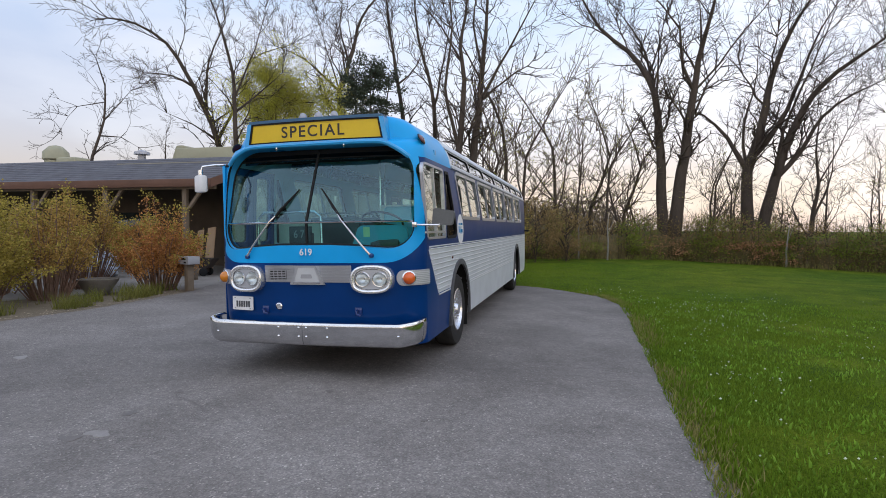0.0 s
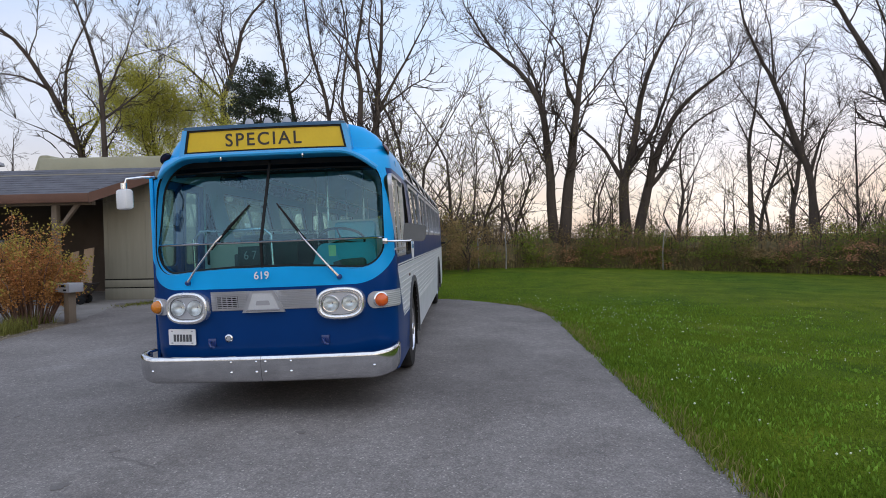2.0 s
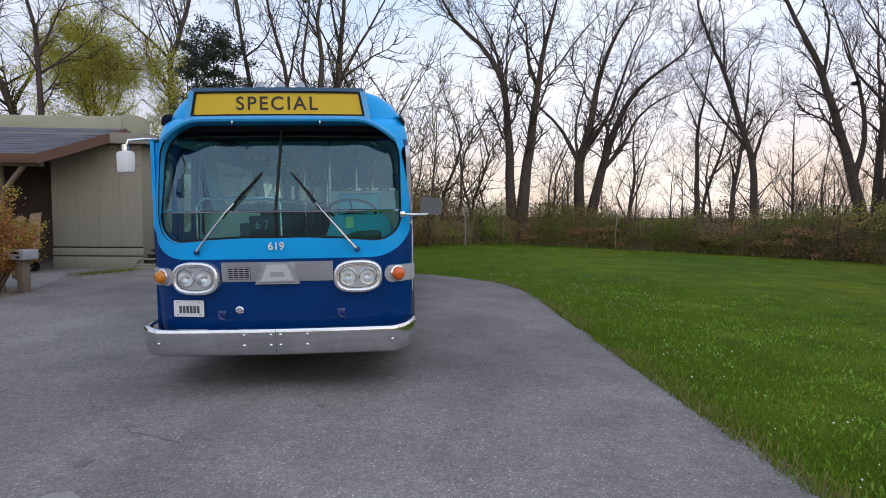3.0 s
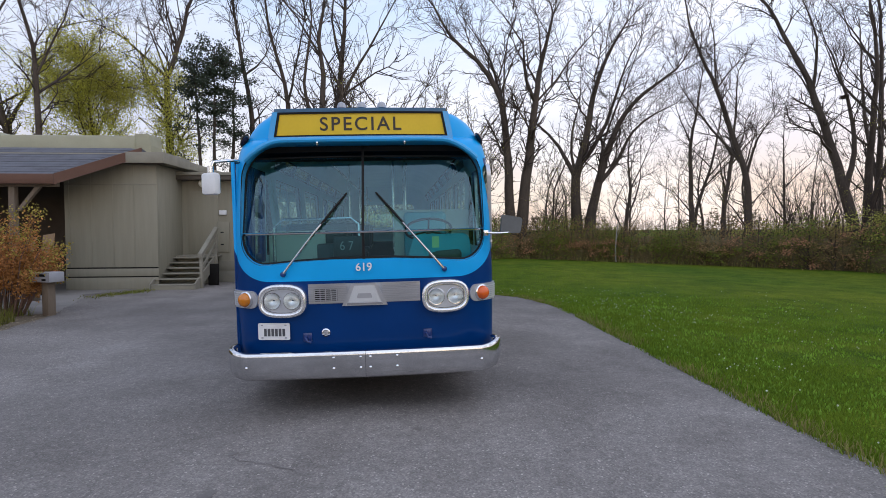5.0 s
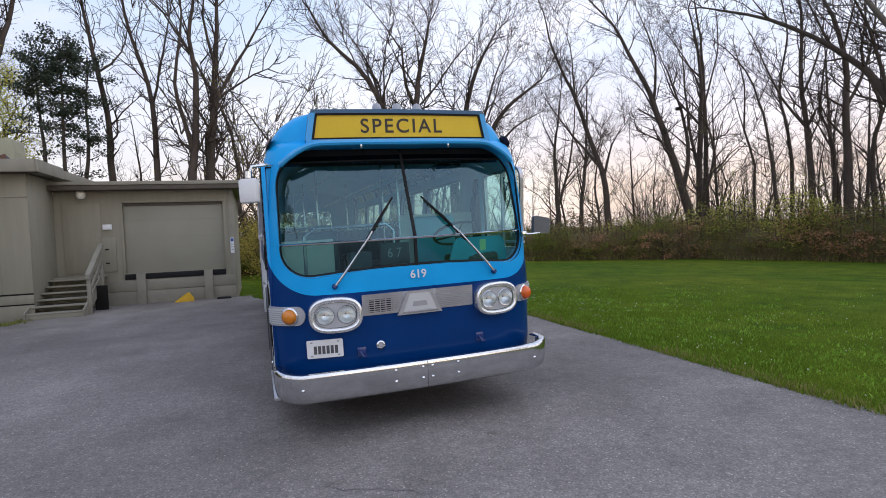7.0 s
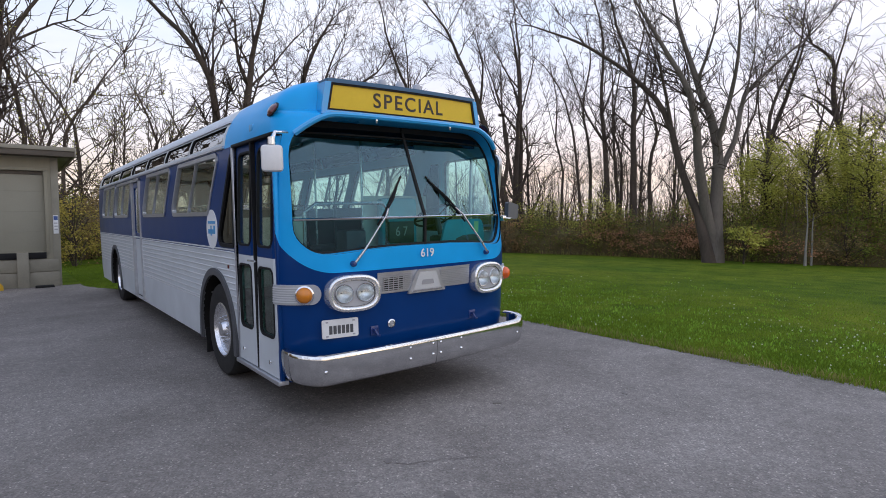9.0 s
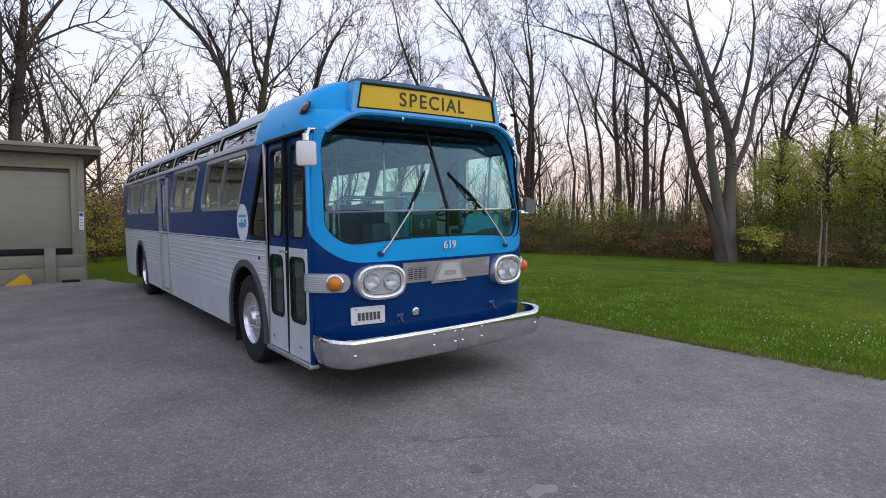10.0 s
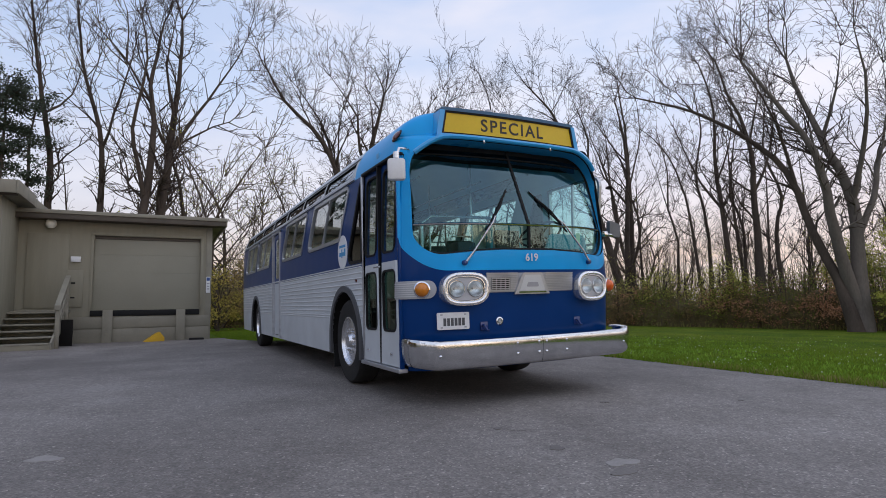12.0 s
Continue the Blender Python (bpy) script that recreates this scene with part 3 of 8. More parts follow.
# ---- ground, driveway, lawn ----
def lie(x, y):
    """Height of the turf: level by the driveway, falling gently towards the woods."""
    by_edge = max(0.0, 1 - max(0.0, x - 4.2) / 4)
    return -0.035 - 0.045 * by_edge - 0.030 * min(max(0.0, x - 4.1), 60) - 0.010 * min(max(0.0, y - 9.5), 60) + 0.02 * noise.noise((x * 0.25, y * 0.25, 3.1)) * min(1.0, max(0.0, (abs(x) - 4.5) / 4))


def fall(x):
    """The asphalt falls away gently towards the lawn."""
    t = min(1.0, max(0.0, (x - 1.5) / 2.4))
    return -0.045 * t * t * (3 - 2 * t)


def sloped(bm):
    """Cut a flat sheet into strips and lay it to the asphalt's fall."""
    for x in (1.5, 1.9, 2.3, 2.7, 3.1, 3.5):
        bmesh.ops.bisect_plane(bm, geom=bm.verts[:] + bm.edges[:] + bm.faces[:], plane_co=(x, 0, 0), plane_no=(1, 0, 0))
    for v in bm.verts:
        v.co.z += fall(v.co.x)
    return bm


def spaced(lo, hi, near_lo, near_hi, fine, coarse):
    v, out = lo, []
    while v < hi:
        out.append(v)
        v += fine if near_lo <= v < near_hi else coarse
    return out + [hi]


gx = spaced(-700, 700, -20, 45, 1.0, 27.0)
gy = spaced(-700, 700, -20, 45, 1.0, 27.0)
gv = [(x, y, lie(x, y)) for y in gy for x in gx]
gw = len(gx)
gf = [(j * gw + i, j * gw + i + 1, (j + 1) * gw + i + 1, (j + 1) * gw + i) for j in range(len(gy) - 1) for i in range(gw - 1)]
ground = tagged(new("ground", mesh_of("ground", gv, gf, M_LAWN, True)), "mown green lawn sloping gently away to the woods", "ground", kind="structure")


def wavy(pts, step, amp, seed):
    """An outline with small ragged steps along straight runs."""
    rnd, out = random.Random(seed), []
    for i, p in enumerate(pts):
        a, b = Vector(p), Vector(pts[(i + 1) % len(pts)])
        k = max(1, int((b - a).length / step)) if (b - a).length < 30 else 1
        for j in range(k):
            q = a.lerp(b, j / k)
            drift = amp * 1.6 * noise.noise((q.x * 0.9, q.y * 0.9, seed))
            out.append((q.x + drift + rnd.uniform(-amp, amp), q.y + drift + rnd.uniform(-amp, amp)))
    return out


DRIVE = [(4.05, -30), (3.97, -3.2), (3.99, -1.0), (3.99, 2.0), (4.0, 5.2), (3.95, 7.2), (3.50, 8.6), (2.5, 9.5), (1.3, 10.2), (-0.9, 11.1), (-1.5, 12.6), (-1.6, 13.3), (-5.6, 13.3), (-7.3, 11.6),
         (-8.2, 10.2), (-7.5, 8.6), (-7.1, 7.3), (-6.78, 6.2), (-6.62, 4.6), (-6.66, 3.0), (-6.9, 1.5), (-8.1, -0.4), (-10.5, -2.4), (-16, -5), (-30, -9), (-30, -30)]
drive_out = wavy(DRIVE, 0.18, 0.048, 4)
driveway = tagged(new("driveway", bm_mesh("driveway", sloped(slab(drive_out, [], lambda u, v, d: (u, v, d), 0.0, -0.12)), M_ASPHALT)),
                  "worn grey asphalt driveway with patches and dark stains", "driveway", kind="structure")
patio_out = wavy([(-6.9, 6.9), (-7.3, 8.3), (-8.1, 10.2), (-7.2, 11.55), (-9.4, 11.55), (-9.4, 14.6), (-30, 14.6), (-30, -6.5), (-13.5, -0.9), (-11.0, 1.2), (-9.7, 3.2), (-8.9, 5.0), (-8.2, 6.2)], 0.5, 0.02, 8)
patio = tagged(new("patio", bm_mesh("patio", slab(patio_out, [], lambda u, v, d: (u, v, d), -0.008, -0.10), M_PATIO)),
               "pale concrete patio in front of the porch", "patio", kind="structure")
# bare soil along the lawn's edge and the planting bed
bed_out = wavy([(-6.57, 4.6), (-6.72, 6.2), (-7.05, 7.2), (-9.5, 7.2), (-30, 7.4), (-30, -9.2), (-16, -5.2), (-10.5, -2.6), (-8.05, -0.55), (-6.85, 1.4), (-6.6, 3.0)], 0.4, 0.05, 9)
bed = tagged(new("planting_bed", bm_mesh("planting_bed", slab(bed_out, [], lambda u, v, d: (u, v, d), -0.012, -0.1), M_SOIL)),
             "brown soil planting bed with litter beside the driveway", "planting bed", kind="structure")
verge_pts = [(3.94, -30), (3.87, -3.2), (3.89, -1.0), (3.91, 2.0), (3.92, 5.2), (3.86, 7.15), (3.40, 8.5), (2.4, 9.4), (1.3, 10.1), (1.35, 10.27), (2.6, 9.62), (3.62, 8.7), (4.06, 7.25), (4.10, 5.2), (4.08, 2.0), (4.07, -1.0), (4.06, -3.2), (4.13, -30)]
verge = tagged(new("verge", bm_mesh("verge", slab(wavy(verge_pts, 0.25, 0.05, 5), [], lambda u, v, d: (u, v, d + fall(u)), -0.016, -0.1), M_SOIL)),
               "thin strip of bare soil along the lawn edge", "verge", kind="structure")


def stain(x, y, r, label, seed, mat_=M_TAR, squash=1.0):
    rnd = random.Random(seed)
    ph = [rnd.uniform(0, 6.28) for _ in range(4)]
    pts = []
    for i in range(22):
        a = 2 * math.pi * i / 22
        q = r * (1 + 0.22 * math.sin(2 * a + ph[0]) + 0.16 * math.sin(3 * a + ph[1]) + 0.10 * math.sin(5 * a + ph[2]))
        pts.append((x + q * math.cos(a), y + q * math.sin(a) * squash))
    return tagged(new("stain", bm_mesh("stain", slab(pts, [], lambda u, v, d: (u, v, d + fall(u)), 0.004, -0.01), mat_)), label, "stain", "stains on the asphalt", "structure")


for i, (x, y, r) in enumerate([(-0.93, -1.82, 0.055), (-0.93, -2.42, 0.07), (-0.96, -1.14, 0.035), (1.7, -1.3, 0.03), (-2.6, -0.2, 0.03), (0.52, -0.72, 0.035)]):
    stain(x, y, r, "small dark oil spot on the asphalt", 20 + i)
for i, (x, y, r) in enumerate([(-0.80, -2.28, 0.095), (-3.95, -0.40, 0.10)]):
    stain(x, y, r, "pale worn patch in the asphalt", 60 + i, M_PALEPATCH, 0.8)
crack_b = bmesh.new()
rnd = random.Random(77)
for (x0, y0, x1, y1) in [(-0.98, -1.2, -0.35, -1.55), (3.15, 2.2, 3.65, 2.1)]:
    p = Vector((x0, y0, 0))
    q = Vector((x1, y1, 0))
    pts = [p.lerp(q, k / 9) + Vector((rnd.uniform(-.05, .05), rnd.uniform(-.05, .05), 0)) for k in range(10)]
    for a, b in zip(pts, pts[1:]):
        t = (b - a).normalized()
        s = Vector((-t.y, t.x, 0)) * rnd.uniform(0.002, 0.005)
        crack_b.faces.new([crack_b.verts.new((v.x, v.y, fall(v.x) + 0.0045)) for v in (a - s, b - s, b + s, a + s)])
tagged(new("crack", bm_mesh("crack", crack_b, M_TAR)), "fine dark cracks in the asphalt", "crack", kind="structure")


def blades(name, label, spots, material, hmin, hmax, seed, category="grass", width=0.010):
    """Many grass blades standing at the spots, each two bent triangles."""
    rs = np.random.RandomState(seed)
    n = len(spots)
    P = np.array(spots)
    h = rs.uniform(hmin, hmax, n)
    a = rs.uniform(0, 2 * np.pi, n)
    lean = rs.uniform(0.1, 0.75, n) * h
    b = rs.uniform(0, 2 * np.pi, n)
    w = width * rs.uniform(0.6, 1.4, n)
    dx, dy = np.cos(a) * w, np.sin(a) * w
    V = np.empty((n, 5, 3))
    V[:, 0] = P + np.c_[-dx, -dy, np.zeros(n)]
    V[:, 1] = P + np.c_[dx, dy, np.zeros(n)]
    mid = P + np.c_[np.cos(b) * lean * 0.35, np.sin(b) * lean * 0.35, h * 0.6]
    V[:, 2] = mid + np.c_[dx * 0.7, dy * 0.7, np.zeros(n)]
    V[:, 3] = mid - np.c_[dx * 0.7, dy * 0.7, np.zeros(n)]
    V[:, 4] = P + np.c_[np.cos(b) * lean, np.sin(b) * lean, h]
    F = [f for i in range(n) for f in ((5 * i, 5 * i + 1, 5 * i + 2, 5 * i + 3), (5 * i + 3, 5 * i + 2, 5 * i + 4))]
    return tagged(new(name, mesh_of(name, V.reshape(-1, 3), F, material)), label, category, kind="stuff")


def right_edge(y):
    ys = [(-30, 4.05), (-3.2, 3.96), (2, 3.98), (5.2, 4.0), (7.2, 3.95), (8.6, 3.5), (9.5, 2.5), (10.2, 1.3), (11.1, -0.9), (12.6, -1.4)]
    for (a, u), (b, v) in zip(ys, ys[1:]):
        if a <= y <= b:
            return u + (v - u) * (y - a) / (b - a)
    return -1.4


rs = np.random.RandomState(5)
spots = []
while len(spots) < 92000:
    y = rs.uniform(-9, 24)
    x = right_edge(y) + rs.gamma(1.1, 3.4) - 0.02
    if x < 34:
        spots.append((x, y, lie(x, y) - 0.005))
blades("grass", "short green lawn grass", spots, M_BLADE, 0.018, 0.05, 6, width=0.0065)
spots = []
while len(spots) < 105000:
    y = rs.uniform(-7, 9)
    x = right_edge(y) + rs.gamma(1.3, 1.5) - 0.01
    if noise.noise((x * 0.8, y * 0.8, 1.7)) > rs.uniform(-0.5, 0.3):
        spots.append((x, y, lie(x, y) - 0.005))
blades("grass", "taller patches of fresh grass near the driveway", spots, M_BLADE, 0.018, 0.055, 9, width=0.0045)
spots = []
for _ in range(12000):
    y = rs.uniform(-9, 12.5)
    x = right_edge(y) + abs(rs.normal(0.0, 0.18)) - 0.07
    if noise.noise((x * 1.2, y * 1.2, 2.2)) > rs.uniform(-0.5, 0.3):
        spots.append((x, y, lie(x, y) + 0.01))
blades("grass", "ragged tufts of grass hanging over the asphalt edge", spots, M_BLADE, 0.03, 0.10, 7, width=0.007)
spots = []
for _ in range(7000):
    y = rs.uniform(-9, 12.5)
    x = right_edge(y) + abs(rs.normal(0.0, 0.16)) - 0.06
    if noise.noise((x * 0.7, y * 0.7, 8.8)) > rs.uniform(-0.35, 0.2):
        spots.append((x, y, lie(x, y) + 0.01))
blades("dry_grass", "dry straw-coloured grass along the asphalt edge", spots, M_DRYBLADE, 0.03, 0.12, 8, width=0.006)


def flower_heads(n, seed):
    r, v, f = random.Random(seed), [], []
    for _ in range(n):
        y = -8 + 19 * r.random() ** 1.25
        x = right_edge(y) + 0.3 + r.gammavariate(1.5, 2.2)
        if noise.noise((x * 0.6, y * 0.6, 5.5)) < r.uniform(-0.3, 0.25):
            continue
        z, s = lie(x, y) + r.uniform(0.03, 0.09), 0.005 + 0.011 * r.random() ** 2
        k = len(v)
        v += [(x - s, y, z), (x, y - s, z), (x + s, y, z), (x, y + s, z), (x, y, z + s), (x, y, z - s)]
        f += [(k, k + 1, k + 4), (k + 1, k + 2, k + 4), (k + 2, k + 3, k + 4), (k + 3, k, k + 4), (k + 1, k, k + 5), (k + 2, k + 1, k + 5), (k + 3, k + 2, k + 5), (k, k + 3, k + 5)]
    return v, f


v, f = flower_heads(1900, 12)
tagged(new("lawn_flowers", mesh_of("lawn_flowers", v, f, M_FLOWER)), "scattered white clover and dandelion heads in the lawn", "flowers", kind="stuff")
# clumps of broad weeds in the lawn near the driveway
spots = []
r = random.Random(31)
for _ in range(900):
    y = r.uniform(-7, 9)
    x = right_edge(y) + r.gammavariate(1.4, 1.7)
    wide = r.uniform(0.05, 0.14)
    for _k in range(r.randint(7, 20)):
        spots.append((x + r.gauss(0, wide), y + r.gauss(0, wide), lie(x, y)))
blades("lawn_weeds", "broad-leaved light green weeds in the lawn", spots, M_BLADELIGHT, 0.02, 0.065, 14, "weeds", width=0.011)
# grass in and along the planting bed, and the tuft by the steps
spots = []
for _ in range(9000):
    y = r.uniform(-3, 6.5)
    x = -6.95 - max(0.0, (2.6 - y)) * 0.55 - max(0.0, y - 5) * 0.2 - abs(r.gauss(0, 0.5))
    if noise.noise((x * 1.6, y * 1.6, 6.0)) < 0.05:
        continue
    spots.append((x, y, -0.012))
blades("grass", "rough uncut grass along the planting bed", spots, M_BEDBLADE, 0.05, 0.36, 15, width=0.006)
spots = []
for _ in range(700):
    u = r.uniform(0, 1)
    spots.append((-7.6 + u * 0.75 + r.gauss(0, 0.16), 9.6 + u * 1.3 + r.gauss(0, 0.26), 0.0))
blades("grass", "thin patch of grass growing through the asphalt by the steps", spots, M_BEDBLADE, 0.02, 0.06, 16)

# ---- park building: dock block, stair bay, tall block and porch wing ----
GY = 13.30          # face of the dock wall
building = thing("building", "low grey-olive park building with loading dock and shingled porch wing", "building", pose(0, 0, 0.05))


def board(name, x0, x1, y0, y1, z0, z1, material, parent=None, label="", bevel=0.006):
    return part(name, box(x0, x1, y0, y1, z0, z1, bevel), material, parent or building, label)


# dock wall with its opening
wall_u = [(-6.75, -0.15), (-1.98, -0.15), (-1.98, 3.30), (-6.75, 3.30)]
dock_hole = [(-5.02, 0.86), (-2.28, 0.86), (-2.28, 2.94), (-5.02, 2.94)]
part("wall", slab(wall_u, [dock_hole], lambda u, v, d: (u, GY + d, v), 0.0, 0.18), M_SIDING, building, "", False)
board("wall", -2.16, -1.98, GY + 0.18, GY + 5.2, -0.2, 3.30, M_SIDING)
dock = part("dock_door", box(-5.02, -2.28, GY + 0.10, GY + 0.14, 0.86, 2.94, 0.004), M_DOORGREY, building, "plain grey overhead loading-dock door")
for k in range(1, 4):
    board("door_seam", -5.01, -2.29, GY + 0.094, GY + 0.10, 0.86 + 0.52 * k - 0.006, 0.86 + 0.52 * k + 0.006, M_DOORGREY, dock, bevel=0)
board("door_frame", -5.10, -5.022, GY - 0.012, GY - 0.002, 0.80, 2.938, M_SIDING)
board("door_frame", -2.278, -2.20, GY - 0.012, GY - 0.002, 0.80, 2.938, M_SIDING)
board("door_frame", -5.10, -2.20, GY - 0.014, GY - 0.002, 2.942, 3.02, M_SIDING)
# dark board in place of the shadow below the door header
board("door_gap", -5.0, -2.30, GY + 0.07, GY + 0.095, 2.85, 2.935, M_FASCIASHADE, label="dark board painting the shadow over the dock door")
# recessed dark gaps, bumper boards and posts of the dock edge
board("dock_bumper", -5.05, -2.28, GY - 0.05, GY, 0.68, 0.84, M_BLACK, label="black rubber dock bumper strip")
for x in (-4.62, -2.78):
    board("dock_post", x - 0.12, x + 0.12, GY - 0.16, GY, -0.15, 0.84, M_TRIM, label="grey timber dock post")
board("skirt_board", -5.6, -2.02, GY - 0.035, GY, 0.34, 0.66, M_TRIM)
board("skirt_board", -5.6, -2.02, GY - 0.035, GY, -0.15, 0.325, M_TRIM)
board("corner_board", -2.13, -1.965, GY - 0.02, GY, -0.15, 3.30, M_TRIM)
board("wall_sign", -2.11, -2.0, GY - 0.034, GY - 0.02, 1.32, 1.80, M_WHITE, label="small white notice with blue head")
part("sign_head", box(-2.10, -2.01, GY - 0.038, GY - 0.034, 1.68, 1.78), M_BLUESIGN, bpy.data.objects["wall_sign"])
for k in range(3):
    part("sign_bar", box(-2.09, -2.02, GY - 0.038, GY - 0.034, 1.58 - 0.08 * k, 1.61 - 0.08 * k), M_GREYBOX, bpy.data.objects["wall_sign"])
# flat roof over the dock block
roof_dock = part("roof", box(-7.2, -1.64, GY - 0.42, GY + 5.4, 3.36, 3.50, 0.01), M_TRIM, building, "flat roof with weathered wooden edge boards")
# lower board toned dark for the shadow under the roof edge
board("fascia", -6.9, -1.62, GY - 0.47, GY - 0.42, 3.30, 3.44, M_FASCIASHADE, roof_dock)
board("fascia", -6.9, -1.59, GY - 0.50, GY - 0.44, 3.44, 3.54, M_TRIM, roof_dock)
board("fascia", -1.64, -1.59, GY - 0.44, GY + 5.4, 3.30, 3.54, M_TRIM, roof_dock)
# soffit coloured dark to deepen the shade below the roof edge
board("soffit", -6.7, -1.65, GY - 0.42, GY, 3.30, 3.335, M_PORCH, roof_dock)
# wall panel, junction boxes and dark crawl-space board beside the steps
panel = board("wall_panel", -5.62, -5.24, GY - 0.05, GY, 0.95, 1.95, M_SIDING)
for z in (1.18, 1.58):
    board("hinge", -5.52, -5.42, GY - 0.062, GY - 0.05, z, z + 0.04, M_BLACK, panel)
board("alarm_box", -5.55, -5.32, GY - 0.07, GY, 2.18, 2.33, M_WHITE, label="small white alarm box")
# no real opening: a solid board whose colour gives the inner shade
board("crawl_hatch", -5.62, -5.32, GY - 1.02, GY - 0.9, -0.1, 0.62, M_DARKWELLGAP, label="near-black board painting a crawl-space opening's dark under the landing")
# globe lamp on its bracket
lamp = part("wall_lamp", lathe([(0.0, -0.13), (0.07, -0.12), (0.12, -0.06), (0.13, 0.0), (0.115, 0.07), (0.06, 0.12), (0.05, 0.13)], 20, pose(-6.02, GY - 0.17, 3.20)), M_LAMPWHITE, building, "white globe wall lamp, unlit")
part("bracket", tube([(-6.02, GY, 3.29), (-6.02, GY - 0.17, 3.35), (-6.02, GY - 0.17, 3.30)], 0.02, 8), M_GREYBOX, lamp)

# timber steps and landing
steps = thing("steps", "grey weathered timber steps with handrail up to a side door", "steps")
for k in range(6):
    y = 11.07 + 0.28 * k
    part("tread", box(-6.85, -5.60, y, y + 0.31, 0.110 + 0.146 * k, 0.148 + 0.146 * k, 0.008), M_TRIM, steps)
    part("riser", box(-6.85, -5.60, y + 0.29, y + 0.31, 0.02 + 0.146 * k, 0.108 + 0.146 * k, 0.004), M_SIDING, steps)
part("riser", box(-6.85, -5.60, 11.08, 11.10, -0.02, 0.108, 0.004), M_SIDING, steps)
part("landing", box(-6.85, -5.50, 12.75, 13.28, 0.86, 0.92, 0.01), M_TRIM, steps)
part("landing_skirt", box(-6.85, -5.82, 12.80, 12.84, 0.0, 0.86), M_SIDING, steps)
for x in (-6.86, -5.59):
    part("stringer", slab([(11.02, -0.02), (11.36, -0.02), (12.98, 0.60), (12.98, 0.90), (12.75, 0.90), (11.02, 0.16)], [], lambda u, v, d, x=x: (x + d, u, v), -0.02, 0.02), M_TRIM, steps, "", False)
for (y, z0, z1) in ((11.45, 0.0, 0.98), (12.80, 0.0, 1.78)):
    part("rail_post", box(-5.58, -5.49, y - 0.045, y + 0.045, z0, z1, 0.006), M_TRIM, steps)
part("handrail", slab([(11.36, 0.92), (12.88, 1.72), (12.88, 1.84), (11.36, 1.04)], [], lambda u, v, d: (-5.535 + d, u, v), -0.06, 0.06), M_TRIM, steps, "", False)
part("mid_rail", slab([(11.42, 0.50), (12.82, 1.28), (12.82, 1.38), (11.42, 0.60)], [], lambda u, v, d: (-5.535 + d, u, v), -0.02, 0.02), M_TRIM, steps, "", False)

# stair bay and tall block
board("wall", -6.92, -6.75, GY - 1.75, GY + 0.18, -0.15, 3.62, M_SIDING)
board("wall", -9.35, -6.75, 11.40, 11.56, -0.15, 3.62, M_SIDING, label="grey-olive siding wall")
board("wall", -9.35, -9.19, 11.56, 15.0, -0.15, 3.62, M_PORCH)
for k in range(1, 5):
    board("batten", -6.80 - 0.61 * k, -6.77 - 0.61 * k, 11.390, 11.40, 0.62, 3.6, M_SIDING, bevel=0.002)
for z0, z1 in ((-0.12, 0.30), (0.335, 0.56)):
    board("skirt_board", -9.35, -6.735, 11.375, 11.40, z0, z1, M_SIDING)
# solid near-black strips paint the shadow lines where the boards overlap
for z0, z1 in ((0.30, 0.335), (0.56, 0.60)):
    board("wall_gap", -9.35, -6.74, 11.385, 11.40, z0, z1, M_DARKWELLGAP, label="dark strip painting the shadow line between the boards")
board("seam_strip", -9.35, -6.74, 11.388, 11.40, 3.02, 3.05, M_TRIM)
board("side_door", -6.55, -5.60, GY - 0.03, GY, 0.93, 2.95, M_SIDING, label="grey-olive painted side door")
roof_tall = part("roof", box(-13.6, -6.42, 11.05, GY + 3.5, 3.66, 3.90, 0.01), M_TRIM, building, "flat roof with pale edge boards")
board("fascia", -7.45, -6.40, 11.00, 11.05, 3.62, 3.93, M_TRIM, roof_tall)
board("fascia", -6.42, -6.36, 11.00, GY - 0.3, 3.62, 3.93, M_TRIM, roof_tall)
# underside darkened by colour, as shade under the overhang
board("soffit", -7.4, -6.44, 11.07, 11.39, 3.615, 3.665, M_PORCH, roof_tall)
# cream duct box along the roof, with hood and vents
duct = part("roof_duct", box(-12.1, -7.75, 12.3, 13.2, 3.90, 4.60, 0.04), M_CREAMBOX, building, "long cream-painted ventilation duct on the roof")
part("duct_hood", slab(round_poly([(-7.77, 3.90), (-7.30, 3.90), (-7.28, 4.30), (-7.32, 4.66), (-7.77, 4.66)], 0.05), [], lambda u, v, d: (u, 12.35 + d, v), 0.0, 0.8), M_CREAMBOX, duct, "", False)
part("duct_hood", slab(round_poly([(-12.6, 3.95), (-11.9, 3.95), (-11.9, 4.75), (-12.3, 4.75)], 0.12), [], lambda u, v, d: (u, 12.6 + d, v), 0.0, 0.8), M_CREAMBOX, duct, "", False)
part("roof_vent", lathe([(0.14, 3.85), (0.14, 4.42), (0.30, 4.44), (0.27, 4.54), (0.05, 4.62)], 20, pose(-13.9, 12.6, 0)), M_GREYBOX, building, "round metal roof vent with cap")
part("roof_fan", lathe([(0.42, 3.85), (0.42, 4.35), (0.5, 4.40), (0.48, 4.70), (0.25, 4.95), (0.05, 5.0)], 20, pose(-18.6, 13.0, 0)), M_CREAMBOX, building, "cream rooftop exhaust fan housing")
part("roof_fan", box(-18.2, -17.2, 12.6, 13.4, 3.9, 4.45, 0.1), M_CREAMBOX, building, "cream rooftop exhaust fan housing")

# porch wing: shingled slope, brown fascia, posts and braces
EAVE, TOP = 3.16, 4.08


def slope(u, v, d):
    """u along the building, v from eave (0) to top (1), d above the plane."""
    return (u, 9.80 + 1.65 * v - 0.5 * d, EAVE + (TOP - EAVE) * v + 0.86 * d)


